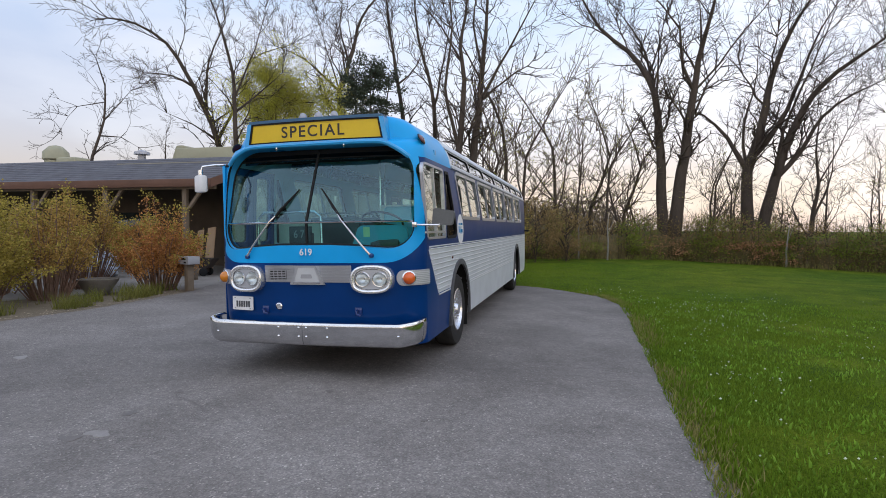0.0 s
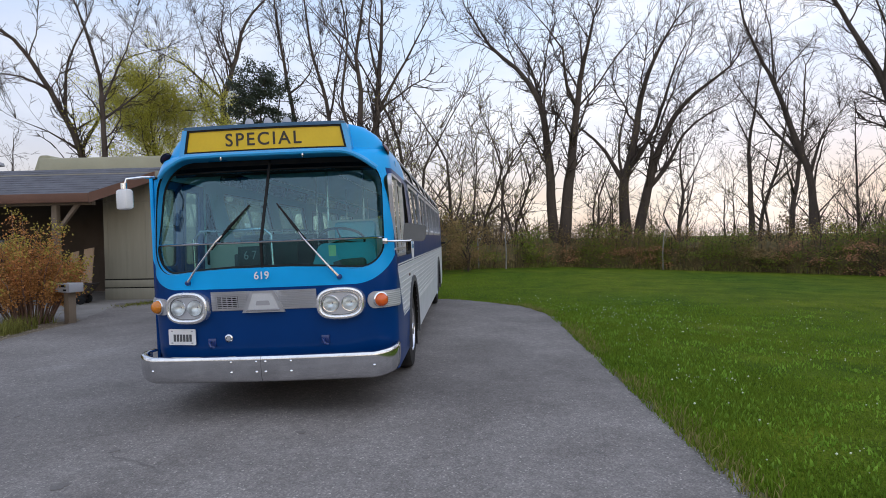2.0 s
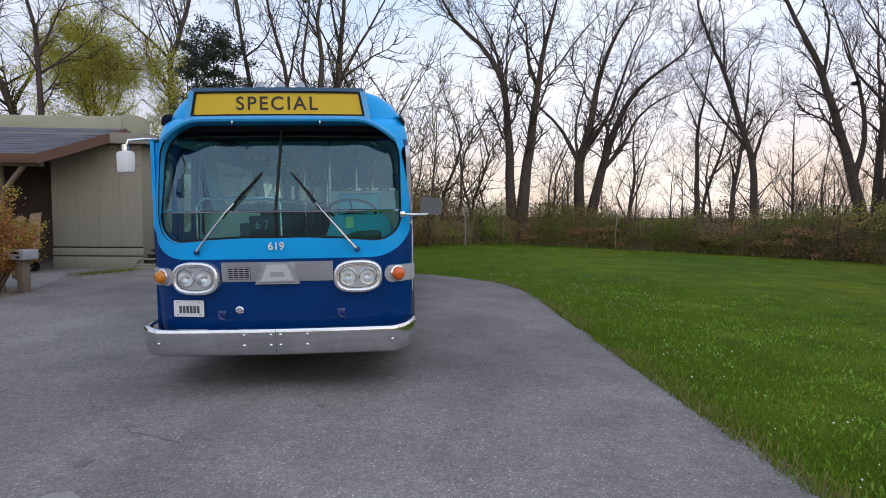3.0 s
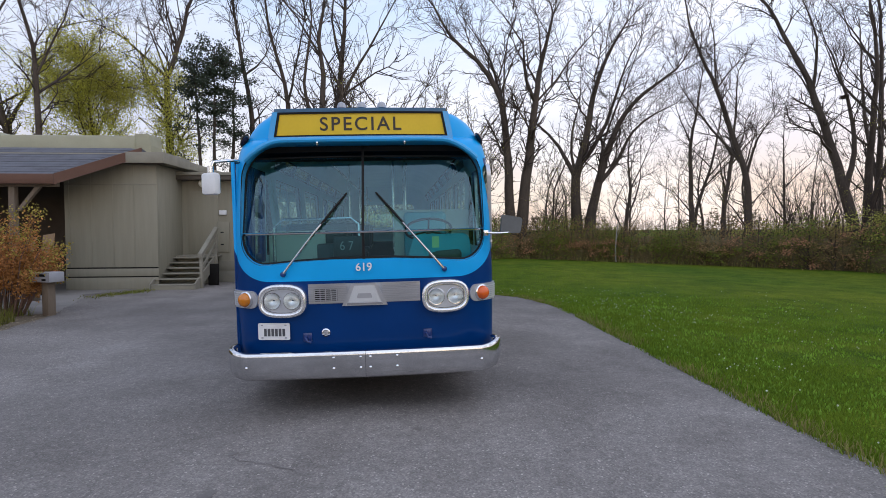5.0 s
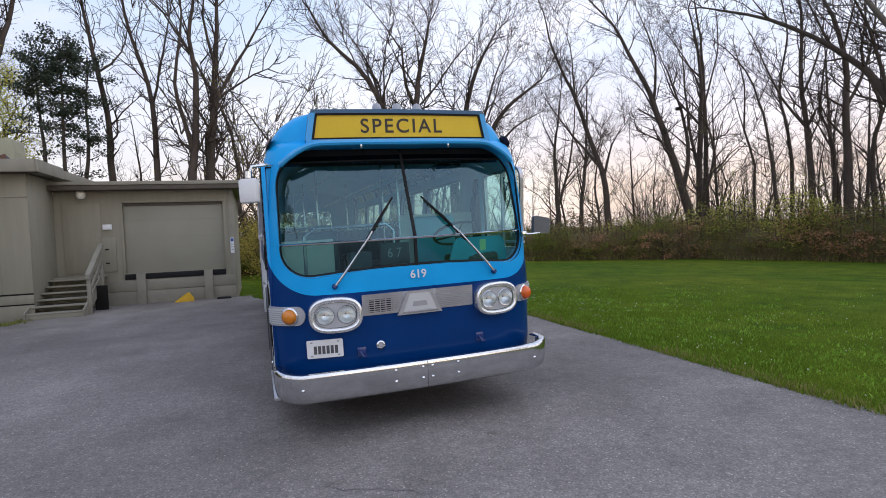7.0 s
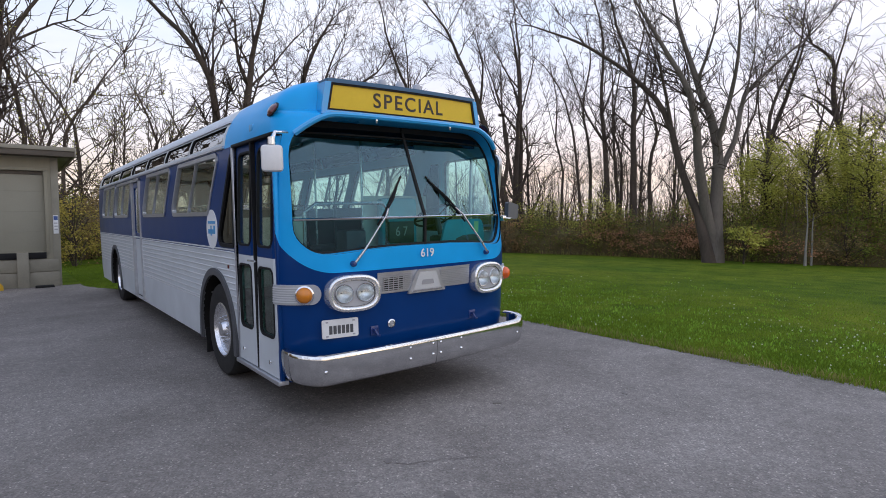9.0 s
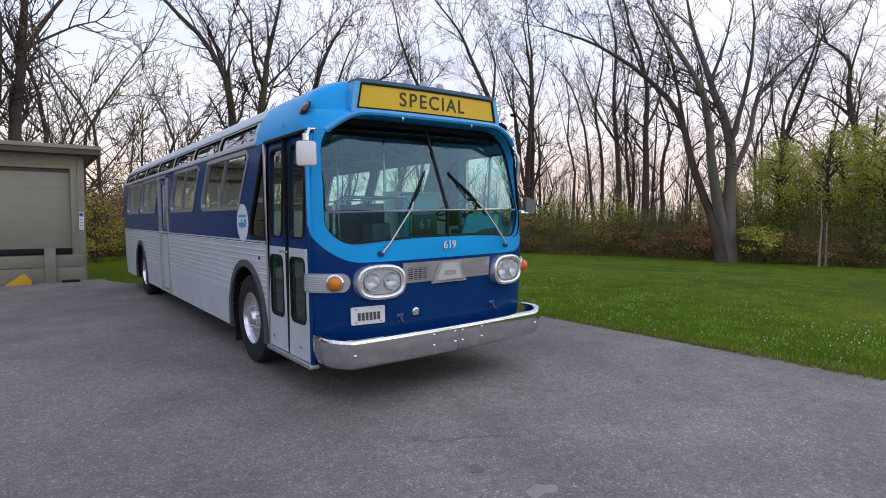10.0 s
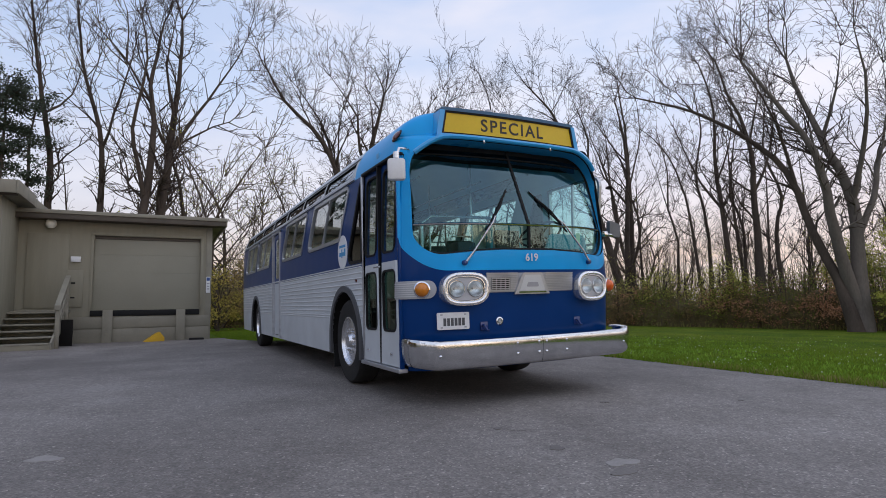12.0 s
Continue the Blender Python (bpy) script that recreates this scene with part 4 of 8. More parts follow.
porch_out = [(-8.65, 0), (-7.15, 1), (-34, 1), (-34, 0)]
porch_roof = part("roof", slab(porch_out, [], slope, 0.0, -0.10), M_SHINGLE, building, "grey asphalt-shingle porch roof with moss specks", False)
back_out = [(-7.15, 0), (-34, 0), (-34, 1), (-7.15, 1)]
part("roof", slab(back_out, [], lambda u, v, d: (u, 11.45 + 6 * v, TOP - 1.2 * v + d), 0.0, -0.1), M_SHINGLE, building, "", False)
rr = random.Random(3)
sv, sf = [], []
for c in range(11):
    u = -8.65 - rr.uniform(0, 0.3)
    while u > -22:
        w = rr.uniform(0.24, 0.36)
        v0, v1 = c / 11, (c + 1.15) / 11
        x_end = -8.65 + 1.5 * v0
        if u + 1.4 * v0 < x_end + 0.2:
            k = len(sv)
            uu = min(u + 1.45 * v0, x_end)
            sv += [slope(uu, v0, 0.014), slope(uu - w + 0.008, v0, 0.014), slope(uu - w + 0.008, v1, 0.004), slope(uu, v1, 0.004), slope(uu, v0, 0.0), slope(uu - w + 0.008, v0, 0.0)]
            sf += [(k, k + 1, k + 2, k + 3), (k, k + 4, k + 5, k + 1)]
        u -= w
sh = tagged(new("shingles", mesh_of("shingles", sv, sf, M_SHINGLE)), "weathered grey roof shingles in courses", kind="stuff")
sh.parent = porch_roof
board("fascia", -34, -8.65, 9.72, 9.78, EAVE - 0.24, EAVE + 0.02, M_FASCIA, porch_roof, "red-brown painted fascia board")
part("fascia", slab([(0, -0.26), (1.0, -0.26), (1.0, 0.02), (0, 0.02)], [], lambda u, v, d: (-8.65 + 1.5 * u + d * 0.74, 9.72 + 1.65 * u - 0.67 * d, EAVE + (TOP - EAVE) * u + v), 0.0, 0.05), M_FASCIA, porch_roof, "red-brown painted rake board", False)
# porch underside takes the same dark colour in place of shade
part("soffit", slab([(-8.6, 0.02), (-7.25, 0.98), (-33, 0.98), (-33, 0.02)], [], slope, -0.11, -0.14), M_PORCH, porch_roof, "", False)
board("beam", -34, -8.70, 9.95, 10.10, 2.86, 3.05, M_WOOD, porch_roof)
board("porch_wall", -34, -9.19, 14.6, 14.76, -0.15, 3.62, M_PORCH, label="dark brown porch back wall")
for x in (-9.85, -13.05, -16.25, -19.45, -22.65):
    board("porch_post", x - 0.08, x + 0.08, 9.95, 10.11, -0.1, 2.86, M_WOOD)
    part("brace", slab([(0.08, 2.21), (0.18, 2.21), (0.72, 2.86), (0.58, 2.86)], [], lambda u, v, d, x=x: (x + u, 10.03 + d, v), -0.05, 0.05), M_WOOD, building, "", False)
board("porch_window", -17.0, -15.0, 14.57, 14.6, 1.0, 2.2, M_STANDEE, label="dark porch window")

# things in front of the porch
def picnic_table(m):
    t = thing("picnic_table", "dark brown wooden picnic table on the patio", "table", m)
    for k in range(5):
        part("tabletop_board", box(-0.9, 0.9, -0.37 + 0.15 * k, -0.23 + 0.15 * k, 0.72, 0.76, 0.005), M_WOOD, t)
    for y in (-0.72, 0.72):
        part("bench_board", box(-0.9, 0.9, y - 0.13, y + 0.13, 0.42, 0.46, 0.005), M_WOOD, t)
    for x in (-0.6, 0.6):
        for s in (-1, 1):
            part("leg", slab([(0.25 * s, 0.72), (0.33 * s, 0.72), (0.72 * s, 0), (0.60 * s, 0)], [], lambda u, v, d, x=x: (x + d, u, v), -0.025, 0.025), M_WOOD, t, "", False)
        part("cross_beam", box(x - 0.02, x + 0.02, -0.80, 0.80, 0.36, 0.42, 0.004), M_WOOD, t)
    return t


picnic_table(pose(-13.9, 8.3, -0.008, 0, 0, -8))
# low dark cart beside the porch, and a sawn-off post
M_CART = mat("dark_brown_cart_paint", (0.045, 0.030, 0.026), (0.028, 0.020, 0.018), 6, 0.6, 0, 0.2, 30)
cart = thing("garden_cart", "low dark brown cart on small wheels by the porch", "cart", pose(-9.6, 10.3, -0.008, 0, 0, 12))
tray = bmesh.new()
rim_lo = [(-0.42, -0.24), (0.40, -0.24), (0.40, 0.24), (-0.42, 0.24)]
rim_hi = [(-0.52, -0.31), (0.62, -0.31), (0.62, 0.31), (-0.52, 0.31)]
lo_ = [tray.verts.new((x, y, 0.27)) for x, y in rim_lo]
hi_ = [tray.verts.new((x, y, 0.60)) for x, y in rim_hi]
in_ = [tray.verts.new((x * 0.94, y * 0.92, 0.60)) for x, y in rim_hi]
bt_ = [tray.verts.new((x * 0.94, y * 0.92, 0.31)) for x, y in rim_lo]
for lower, upper in ((lo_, hi_), (hi_, in_), (in_, bt_)):
    for k in range(4):
        tray.faces.new((lower[k], lower[(k + 1) % 4], upper[(k + 1) % 4], upper[k]))
tray.faces.new(lo_[::-1])
tray.faces.new(bt_)
part("tray", tray, M_CART, cart, "", False)
for x in (-0.30, 0.28):
    for y in (-0.22, 0.22):
        part("wheel", lathe([(0.0, -0.03), (0.11, -0.035), (0.14, -0.02), (0.14, 0.02), (0.11, 0.035), (0.0, 0.03)], 20, pose(x, y, 0.14, 90, 0, 0)), M_BLACK, cart)
    part("axle", box(x - 0.02, x + 0.02, -0.2, 0.2, 0.12, 0.28, 0.004), M_CART, cart)
stump = thing("post_stub", "short sawn-off brown post beside the grill", "post", pose(-8.75, 9.0, -0.008, 0, 0, 15))
part("stub", box(-0.10, 0.10, -0.09, 0.09, 0, 0.46, 0.012), M_WOOD, stump)

grill = thing("park_grill", "grey metal box grill on a short wooden post", "grill", pose(-6.86, 6.42, -0.01, 0, 0, -22))
part("post", box(-0.085, 0.085, -0.085, 0.085, 0, 0.73, 0.01), M_WOOD, grill, "weathered square wooden post")
part("box", slab(round_poly([(-0.24, 0.71), (0.24, 0.71), (0.24, 0.91), (-0.24, 0.91)], 0.02), [[(-0.14, 0.82), (0.12, 0.82), (0.12, 0.875), (-0.14, 0.875)]], lambda u, v, d: (u, d, v), -0.16, -0.14), M_GREYBOX, grill, "", False)
part("body", box(-0.24, 0.24, -0.14, 0.16, 0.71, 0.91, 0.004), M_GREYBOX, grill)
# black plate behind the cut-out paints the dark inside of the box
part("slot", box(-0.14, 0.12, -0.142, -0.1405, 0.82, 0.875), M_BLACK, grill, "black plate painting the dark of the front slot")
part("label_plate", box(0.03, 0.14, -0.165, -0.16, 0.74, 0.78), M_BLACK, grill)

planter = thing("planter_bowl", "round stained concrete planter bowl in the bed", "planter", pose(-8.45, 5.15, -0.012))
part("bowl", lathe([(0.0, 0.0), (0.22, 0.0), (0.25, 0.04), (0.45, 0.36), (0.46, 0.40), (0.42, 0.40), (0.38, 0.33), (0.0, 0.30)], 28), M_PLANTER, planter)
part("soil", lathe([(0.0, 0.31), (0.385, 0.335), (0.3, 0.37), (0.0, 0.39)], 20), M_SOIL, planter)
bench = thing("garden_bench", "grey weathered bench on the patio behind the planting bed", "bench", pose(-12.1, 6.7, -0.008, 0, 0, 18))
for k in range(3):
    part("seat_plank", box(-0.8, 0.8, -0.2 + 0.15 * k, -0.07 + 0.15 * k, 0.42, 0.46, 0.006), M_TRIM, bench)
for x in (-0.6, 0.6):
    part("support", box(x - 0.08, x + 0.08, -0.18, 0.2, 0, 0.42, 0.01), M_PLANTER, bench)
# coil of pale hose and a heap of white-and-blue cloth on the bed
hose = thing("garden_hose", "coil of pale garden hose on the picnic table", "hose", pose(-13.35, 8.2, 0.757))
for k in range(4):
    part("loop", tube([((0.26 + 0.03 * k) * math.cos(a), 0.1 * math.sin(a * 2) + 0.06 * k, 0.30 + (0.26 - 0.03 * k) * math.sin(a)) for a in (2 * math.pi * i / 24 for i in range(24))], 0.013, 6, closed=True), M_WHITE, hose)
cover = thing("cover_heap", "rumpled white and blue tarpaulin heap on the patio", "tarpaulin", pose(-12.1, 8.75, -0.01))
cb = bmesh.new()
bmesh.ops.create_icosphere(cb, subdivisions=4, radius=1)
for q in cb.verts:
    k = 1 + 0.45 * noise.noise(q.co * 2.3)
    q.co = Vector((q.co.x * 0.62 * k, q.co.y * 0.42 * k, max(0.0, 0.36 + q.co.z * 0.52 * k)))
part("sheet", cb, mat("tarpaulin", (0.62, 0.66, 0.72), (0.12, 0.18, 0.28), 6, 0.6, 0, 0.2, 30), cover)

chock = thing("wheel_chock", "yellow plastic wheel chock against the dock wall", "chock", pose(-3.42, 12.95, -0.035, 0, 0, 8))
part("wedge", slab(round_poly([(-0.30, 0), (0.22, 0), (0.22, 0.14), (0.10, 0.30), (0.0, 0.26), (-0.30, 0.04)], 0.02), [], lambda u, v, d: (u, d, v), -0.11, 0.11), M_SAFETY, chock, "", False)
part("foot", box(-0.34, 0.26, -0.15, 0.15, 0, 0.02, 0.004), M_SAFETY, chock)
block = thing("tyre_block", "black rubber block on the ground by the dock", "block", pose(-2.35, 13.0, -0.035))
part("body", box(-0.2, 0.2, -0.1, 0.1, 0, 0.09, 0.02), M_BLACK, block)

# a rough plank leaning in the porch
for k, (x, w, h) in enumerate(((-9.60, 0.32, 1.68), (-10.02, 0.24, 1.58))):
    pk = thing("plank", "rough orange-brown plank leaning upright under the porch", "plank", pose(x, 10.82, -0.008, -8, 0, 6 * k))
    part("board", slab([(-w / 2, 0.0), (w / 2, 0.0), (w / 2 - 0.01, h * 0.5), (w / 2, h), (-w / 2 + 0.02, h - 0.05), (-w / 2 - 0.01, h * 0.4)], [], lambda u, v, d: (u, d, v), -0.02, 0.02), mat("rough_sawn_wood", (0.42, 0.29, 0.18), (0.33, 0.22, 0.13), 4, 0.8, 0, 0.3, 40, stretch=(1, 1, 0.3)), pk, "", False)

# ---- trees, hedge and shrubs ----
class Wood:
    """Collects many tapered tubes and small leaves into plain vertex arrays."""
    def __init__(self):
        self.v, self.f = [], []

    def tube(self, pts, rs, sides):
        k = len(self.v)
        pts = [Vector(p) for p in pts]
        side = None
        n = len(pts)
        for i, p in enumerate(pts):
            t = (pts[min(i + 1, n - 1)] - pts[max(i - 1, 0)]).normalized()
            if side is None:
                side = t.orthogonal().normalized()
            side = (side - t * side.dot(t)).normalized()
            up = t.cross(side)
            for s in range(sides):
                a = 2 * math.pi * s / sides
                self.v.append(p + (side * math.cos(a) + up * math.sin(a)) * rs[i])
        for i in range(n - 1):
            for s in range(sides):
                a, b = k + i * sides + s, k + i * sides + (s + 1) % sides
                self.f.append((a, b, b + sides, a + sides))

    def leaf(self, p, size, rnd):
        a = Vector((rnd.gauss(0, 1), rnd.gauss(0, 1), rnd.gauss(0, 1))).normalized()
        b = a.orthogonal().normalized()
        k = len(self.v)
        self.v += [p, p + a * size * 0.5 + b * size * 0.32, p + a * size, p + a * size * 0.5 - b * size * 0.32]
        self.f.append((k, k + 1, k + 2, k + 3))


def crooked(pts, step, amp, rnd):
    """A polyline resampled along a smooth line, with natural bends."""
    out, ph = [], rnd.uniform(0, 100)
    P = [pts[0] * 2 - pts[1], *pts, pts[-1] * 2 - pts[-2]]
    for i in range(1, len(P) - 2):
        a, b, c, d = P[i - 1:i + 3]
        k = max(1, int((c - b).length / step))
        for j in range(k):
            t = j / k
            out.append(0.5 * (b * 2 + (c - a) * t + (a * 2 - b * 5 + c * 4 - d) * t * t + (b * 3 - a - c * 3 + d) * t ** 3))
    out.append(pts[-1])
    for i in range(1, len(out)):
        q = out[i] * 0.6
        out[i] = out[i] + Vector((noise.noise(q + Vector((ph, 0, 0))), noise.noise(q + Vector((0, ph, 0))), 0.4 * noise.noise(q + Vector((0, 0, ph))))) * amp
    return out


def sprout(wood, crown, buds, start, way, length, r0, level, rnd, bud_size, bud_rate, fine=1.0):
    """One branch with its own side twigs, crooked and spreading."""
    n = 5 if level == 1 else (3 if level == 2 else 1)
    pts, p, d = [start], start.copy(), way.normalized()
    for _ in range(n):
        if level < 3:
            d = (d + Vector((rnd.gauss(0, 0.21), rnd.gauss(0, 0.21), rnd.gauss(0.07, 0.14)))).normalized()
        p = p + d * (length / n)
        pts.append(p.copy())
    rs = [max(0.009, r0 * (1 - 0.8 * i / n)) for i in range(n + 1)]
    (wood if level == 1 and r0 > 0.05 else crown).tube(pts, rs, 4 if level == 1 else 3)
    if level < 3:
        k = max(2, int(fine * length / (0.40 if level == 1 else 0.20)))
        for i in range(k):
            t = rnd.uniform(0.18, 1.0) * n
            j = min(int(t), n - 1)
            q = pts[j].lerp(pts[j + 1], t - j)
            ax = (pts[j + 1] - pts[j]).normalized()
            s = ax.orthogonal()
            s.rotate(Matrix.Rotation(rnd.uniform(0, 6.283), 3, ax))
            w = ax * rnd.uniform(0.5, 1.1) + s.normalized() * rnd.uniform(0.5, 0.95)
            sprout(wood, crown, buds, q, w, length * rnd.uniform(0.28, 0.52), max(0.0105, r0 * 0.48), level + 1, rnd, bud_size, bud_rate, fine)
    if level >= 2:
        for q in pts[1:]:
            if rnd.random() < bud_rate:
                buds.leaf(q, bud_size * rnd.uniform(0.6, 1.4), rnd)


def tree(x, y, yaw, radius, limbs, seed=0, label="tall bare tree with fine budding twigs", leaf=None, leaf_size=0.07, leaf_rate=0.30, dense=0.7, fine=0.76, bark=None, group="trees at the edge of the lawn", at=None, name="tree", twig=None, haze=0):
    rnd = random.Random(seed + int(x * 13 + y * 7))
    wood, crown, buds = Wood(), Wood(), Wood()
    z0 = 0.0
    made = []
    for i, limb in enumerate(limbs):
        tilt = rnd.uniform(-0.35, 0.35) if i else 0.0
        u0, h0 = limb[0]
        base_v = 0.0
        if made:
            # start on the nearest point of an earlier limb
            best = min(((p - Vector((u0, p.y, h0))).length, p, r) for L, R in made for p, r in zip(L, R))
            base_v, rs0 = best[1].y, best[2] * 0.62
        pts = [Vector((u, base_v + tilt * math.hypot(u - u0, h - h0), h)) for u, h in limb]
        if not made:
            pts.insert(0, Vector((limb[0][0] - 0.02, 0, min(limb[0][1], 0) - 0.9)))
            rs0 = radius
        else:
            pts[0] = best[1].copy()
        L = crooked(pts, 0.9, 0.10, rnd)
        total = sum((b - a).length for a, b in zip(L, L[1:]))
        run, R = 0.0, []
        for k, p in enumerate(L):
            if k:
                run += (p - L[k - 1]).length
            t = run / total
            R.append(rs0 * (1 - 0.86 * t ** 0.9))
        if not made:
            for k in range(len(R)):
                R[k] *= 1 + 0.45 * math.exp(-max(0.0, L[k].z + 0.3) * 1.6)
        made.append((L, R))
        wood.tube(L, R, 9 if rs0 > 0.2 else 6)
        # the limb's tip goes on as finer wood, with side branches all along its upper part
        hi = max(p.z for p in L)
        for k in range(1, len(L)):
            t = k / (len(L) - 1)
            if L[k].z < 0.30 * hi and not made[1:]:
                continue
            if t < 0.25:
                continue
            for _ in range(3 if rnd.random() < 0.5 * dense else (2 if dense > 0.5 or rnd.random() < 0.5 else 1)):
                ax = (L[k] - L[k - 1]).normalized()
                s = ax.orthogonal()
                s.rotate(Matrix.Rotation(rnd.uniform(0, 6.283), 3, ax))
                w = ax * rnd.uniform(0.35, 1.1) + s.normalized() * rnd.uniform(0.5, 1.0) + Vector((0, 0, 0.2))
                far = rnd.random() < 0.27
                ln = (rnd.uniform(2.6, 4.4) if far else rnd.uniform(0.9, 2.3)) * min(1.15, 0.45 + radius * 1.6)
                sprout(wood, crown, buds, L[k], w, ln, max(0.022, R[k] * (0.46 if far else 0.30)), 1, rnd, leaf_size, leaf_rate, fine)
        for _ in range(3 if radius > 0.2 else 1):
            w = (L[-1] - L[-2]).normalized() + Vector((rnd.gauss(0, 0.32), rnd.gauss(0, 0.32), 0.25))
            sprout(wood, crown, buds, L[-1], w, rnd.uniform(2.4, 4.0) * min(1.1, 0.5 + radius * 1.6), max(0.024, R[-1] * 0.85), 1, rnd, leaf_size, leaf_rate, fine)
    for p in buds.v[::4] if haze else ():
        for _ in range(haze):
            buds.leaf(p + Vector((rnd.gauss(0, 0.26), rnd.gauss(0, 0.26), rnd.gauss(0, 0.16) - abs(rnd.gauss(0, 0.55)))), leaf_size * rnd.uniform(0.6, 1.3), rnd)
    m = at if at is not None else pose(x, y, z0, 0, 0, yaw)
    t = thing(name, label, "tree", m, group)
    for nm, w, mt in (("trunk", wood, bark or M_BARK), ("crown", crown, twig or M_TWIG), ("foliage", buds, leaf or M_BUD)):
        if w.v:
            ob = new(nm, mesh_of(nm, w.v, w.f, mt, nm == "trunk"))
            ob.parent = t
            if nm != "trunk":
                tagged(ob, kind="stuff")
    return t


tree(8.6, 33.3, -8, 0.44, [[(-0.3, -0.1), (-0.5, 5.4), (-0.8, 9.6), (-1.4, 11.6), (-2.7, 13.5), (-4.6, 15.3), (-5.7, 17.3)], [(-0.9, 10.0), (-1.7, 13.6), (-2.5, 15.3), (-3.6, 17.0)], [(-0.8, 9.7), (-0.8, 13.3), (-0.5, 15.0), (-0.2, 17.0)]], label="tall bare twin-stemmed tree at the lawn's far edge")
tree(9.3, 33.3, -9, 0.53, [[(-0.4, -0.1), (0.1, 5.4), (0.7, 10.5), (1.1, 13.2), (1.6, 15.2), (1.9, 16.6)], [(0.6, 10.4), (0.0, 12.1), (-0.2, 14.4), (-1.2, 15.8), (-2.2, 17.0)], [(1.1, 13.3), (1.0, 15.0), (0.9, 16.8)], [(0.9, 10.8), (2.1, 12.0), (3.4, 13.7), (5.1, 15.6), (5.7, 16.5)]], label="tall bare tree with a high wide fork")
tree(14.8, 38.6, -15, 0.56, [[(0.1, -0.8), (-0.1, 3.8), (-0.1, 5.8), (0.6, 8.6), (1.2, 12.2), (2.1, 15.1), (3.4, 17.4)], [(-0.2, 5.5), (-1.5, 8.3), (-3.1, 10.1), (-4.5, 10.7)], [(0.2, 6.6), (1.8, 9.1), (2.9, 12.0), (3.7, 14.6), (5.0, 17.1)], [(-0.2, 5.8), (-0.5, 8.7), (0.2, 12.3), (0.4, 15.1)]], label="bare spreading tree with several upright limbs")
tree(15.7, 38.3, -16, 0.52, [[(-0.3, -0.8), (0.1, 2.3), (0.7, 5.2), (1.8, 9.0), (3.3, 11.5), (5.0, 12.9), (6.6, 14.1)], [(0.9, 5.3), (2.1, 7.0), (3.4, 9.4), (5.1, 10.8), (6.7, 11.6)], [(0.8, 5.4), (1.1, 8.5), (2.6, 12.7), (3.6, 15.5), (4.2, 17.5)]], label="bare tree leaning with long sweeping limbs")
tree(19.1, 38.7, -20, 0.24, [[(-0.2, -1.1), (-0.1, 2.1), (0.2, 4.9), (0.0, 7.1), (0.2, 9.3)], [(0.1, 4.6), (1.0, 6.5), (2.1, 9.4), (2.3, 10.2)], [(0.5, 2.1), (1.0, 5.7), (1.0, 8.2)]], label="slender bare young tree beyond the hedge", leaf_rate=0.4)
tree(-3.5, 27.8, 11, 0.39, [[(-0.0, 1.7), (0.0, 5.7), (0.4, 9.3), (0.7, 13.4), (0.8, 16.8)], [(0.5, 9.7), (2.1, 12.4), (3.6, 15.1), (4.1, 16.4)], [(0.6, 11.4), (0.0, 13.8), (0.4, 16.8)]], label="tall bare tree with a forked crown behind the building")
tree(-4.6, 26.8, 13, 0.34, [[(0.0, 1.7), (0.4, 6.3), (0.7, 10.5), (0.5, 12.5), (1.0, 16.1)], [(0.6, 11.7), (-0.7, 13.7), (-1.9, 15.2), (-2.7, 16.2)], [(0.4, 6.8), (-0.4, 9.8), (-0.0, 13.2), (-0.7, 16.1)]], label="tall bare tree with dark straight trunk")
tree(-7.6, 29, 17, 0.26, [[(1.2, 1.7), (1.3, 8.0), (1.1, 10.5), (0.2, 14.1), (-0.2, 17.4)], [(1.2, 9.8), (2.0, 13.1), (2.4, 16.4)]], label="tall slim bare tree")
tree(-9.2, 30, 19, 0.27, [[(0.5, 1.7), (0.4, 9.1), (-0.1, 12.3), (-0.7, 16.8), (-0.8, 18.3)], [(0.1, 11.2), (1.4, 12.8), (2.2, 15.8)], [(-0.1, 12.0), (-0.5, 14.6), (-1.6, 16.8)]], label="tall slim bare tree with forked top")
tree(-16.6, 37.1, 25, 0.43, [[(0.3, 1.7), (0.0, 11.5), (0.2, 13.4), (1.1, 16.2), (1.8, 19.0), (3.7, 21.5)], [(-0.0, 12.4), (-1.2, 13.8), (-2.8, 15.1), (-5.0, 15.8)], [(0.1, 12.9), (-1.0, 16.1), (-1.9, 19.2)], [(0.8, 15.3), (-0.0, 18.4), (0.4, 21.2)]], label="broad bare tree with arching limbs behind the building")
tree(-21, 33, 32, 0.37, [[(-2.9, 1.6), (-3.5, 8.1), (-4.6, 11.0), (-5.6, 13.0), (-6.9, 15.1), (-8.9, 16.3), (-10.7, 16.5)], [(-4.4, 10.5), (-4.0, 14.0), (-2.8, 17.0), (-3.2, 19.5)], [(-3.3, 8.1), (-1.6, 12.5), (-0.8, 15.1), (2.2, 16.7)], [(-5.2, 12.2), (-6.7, 12.9), (-8.6, 13.1)], [(-3.4, 8.1), (-5.2, 9.2), (-6.8, 9.8)]], label="wide bare tree leaning over the roof with faint green buds", leaf=M_LEAFGREEN, leaf_rate=0.3, leaf_size=0.06)
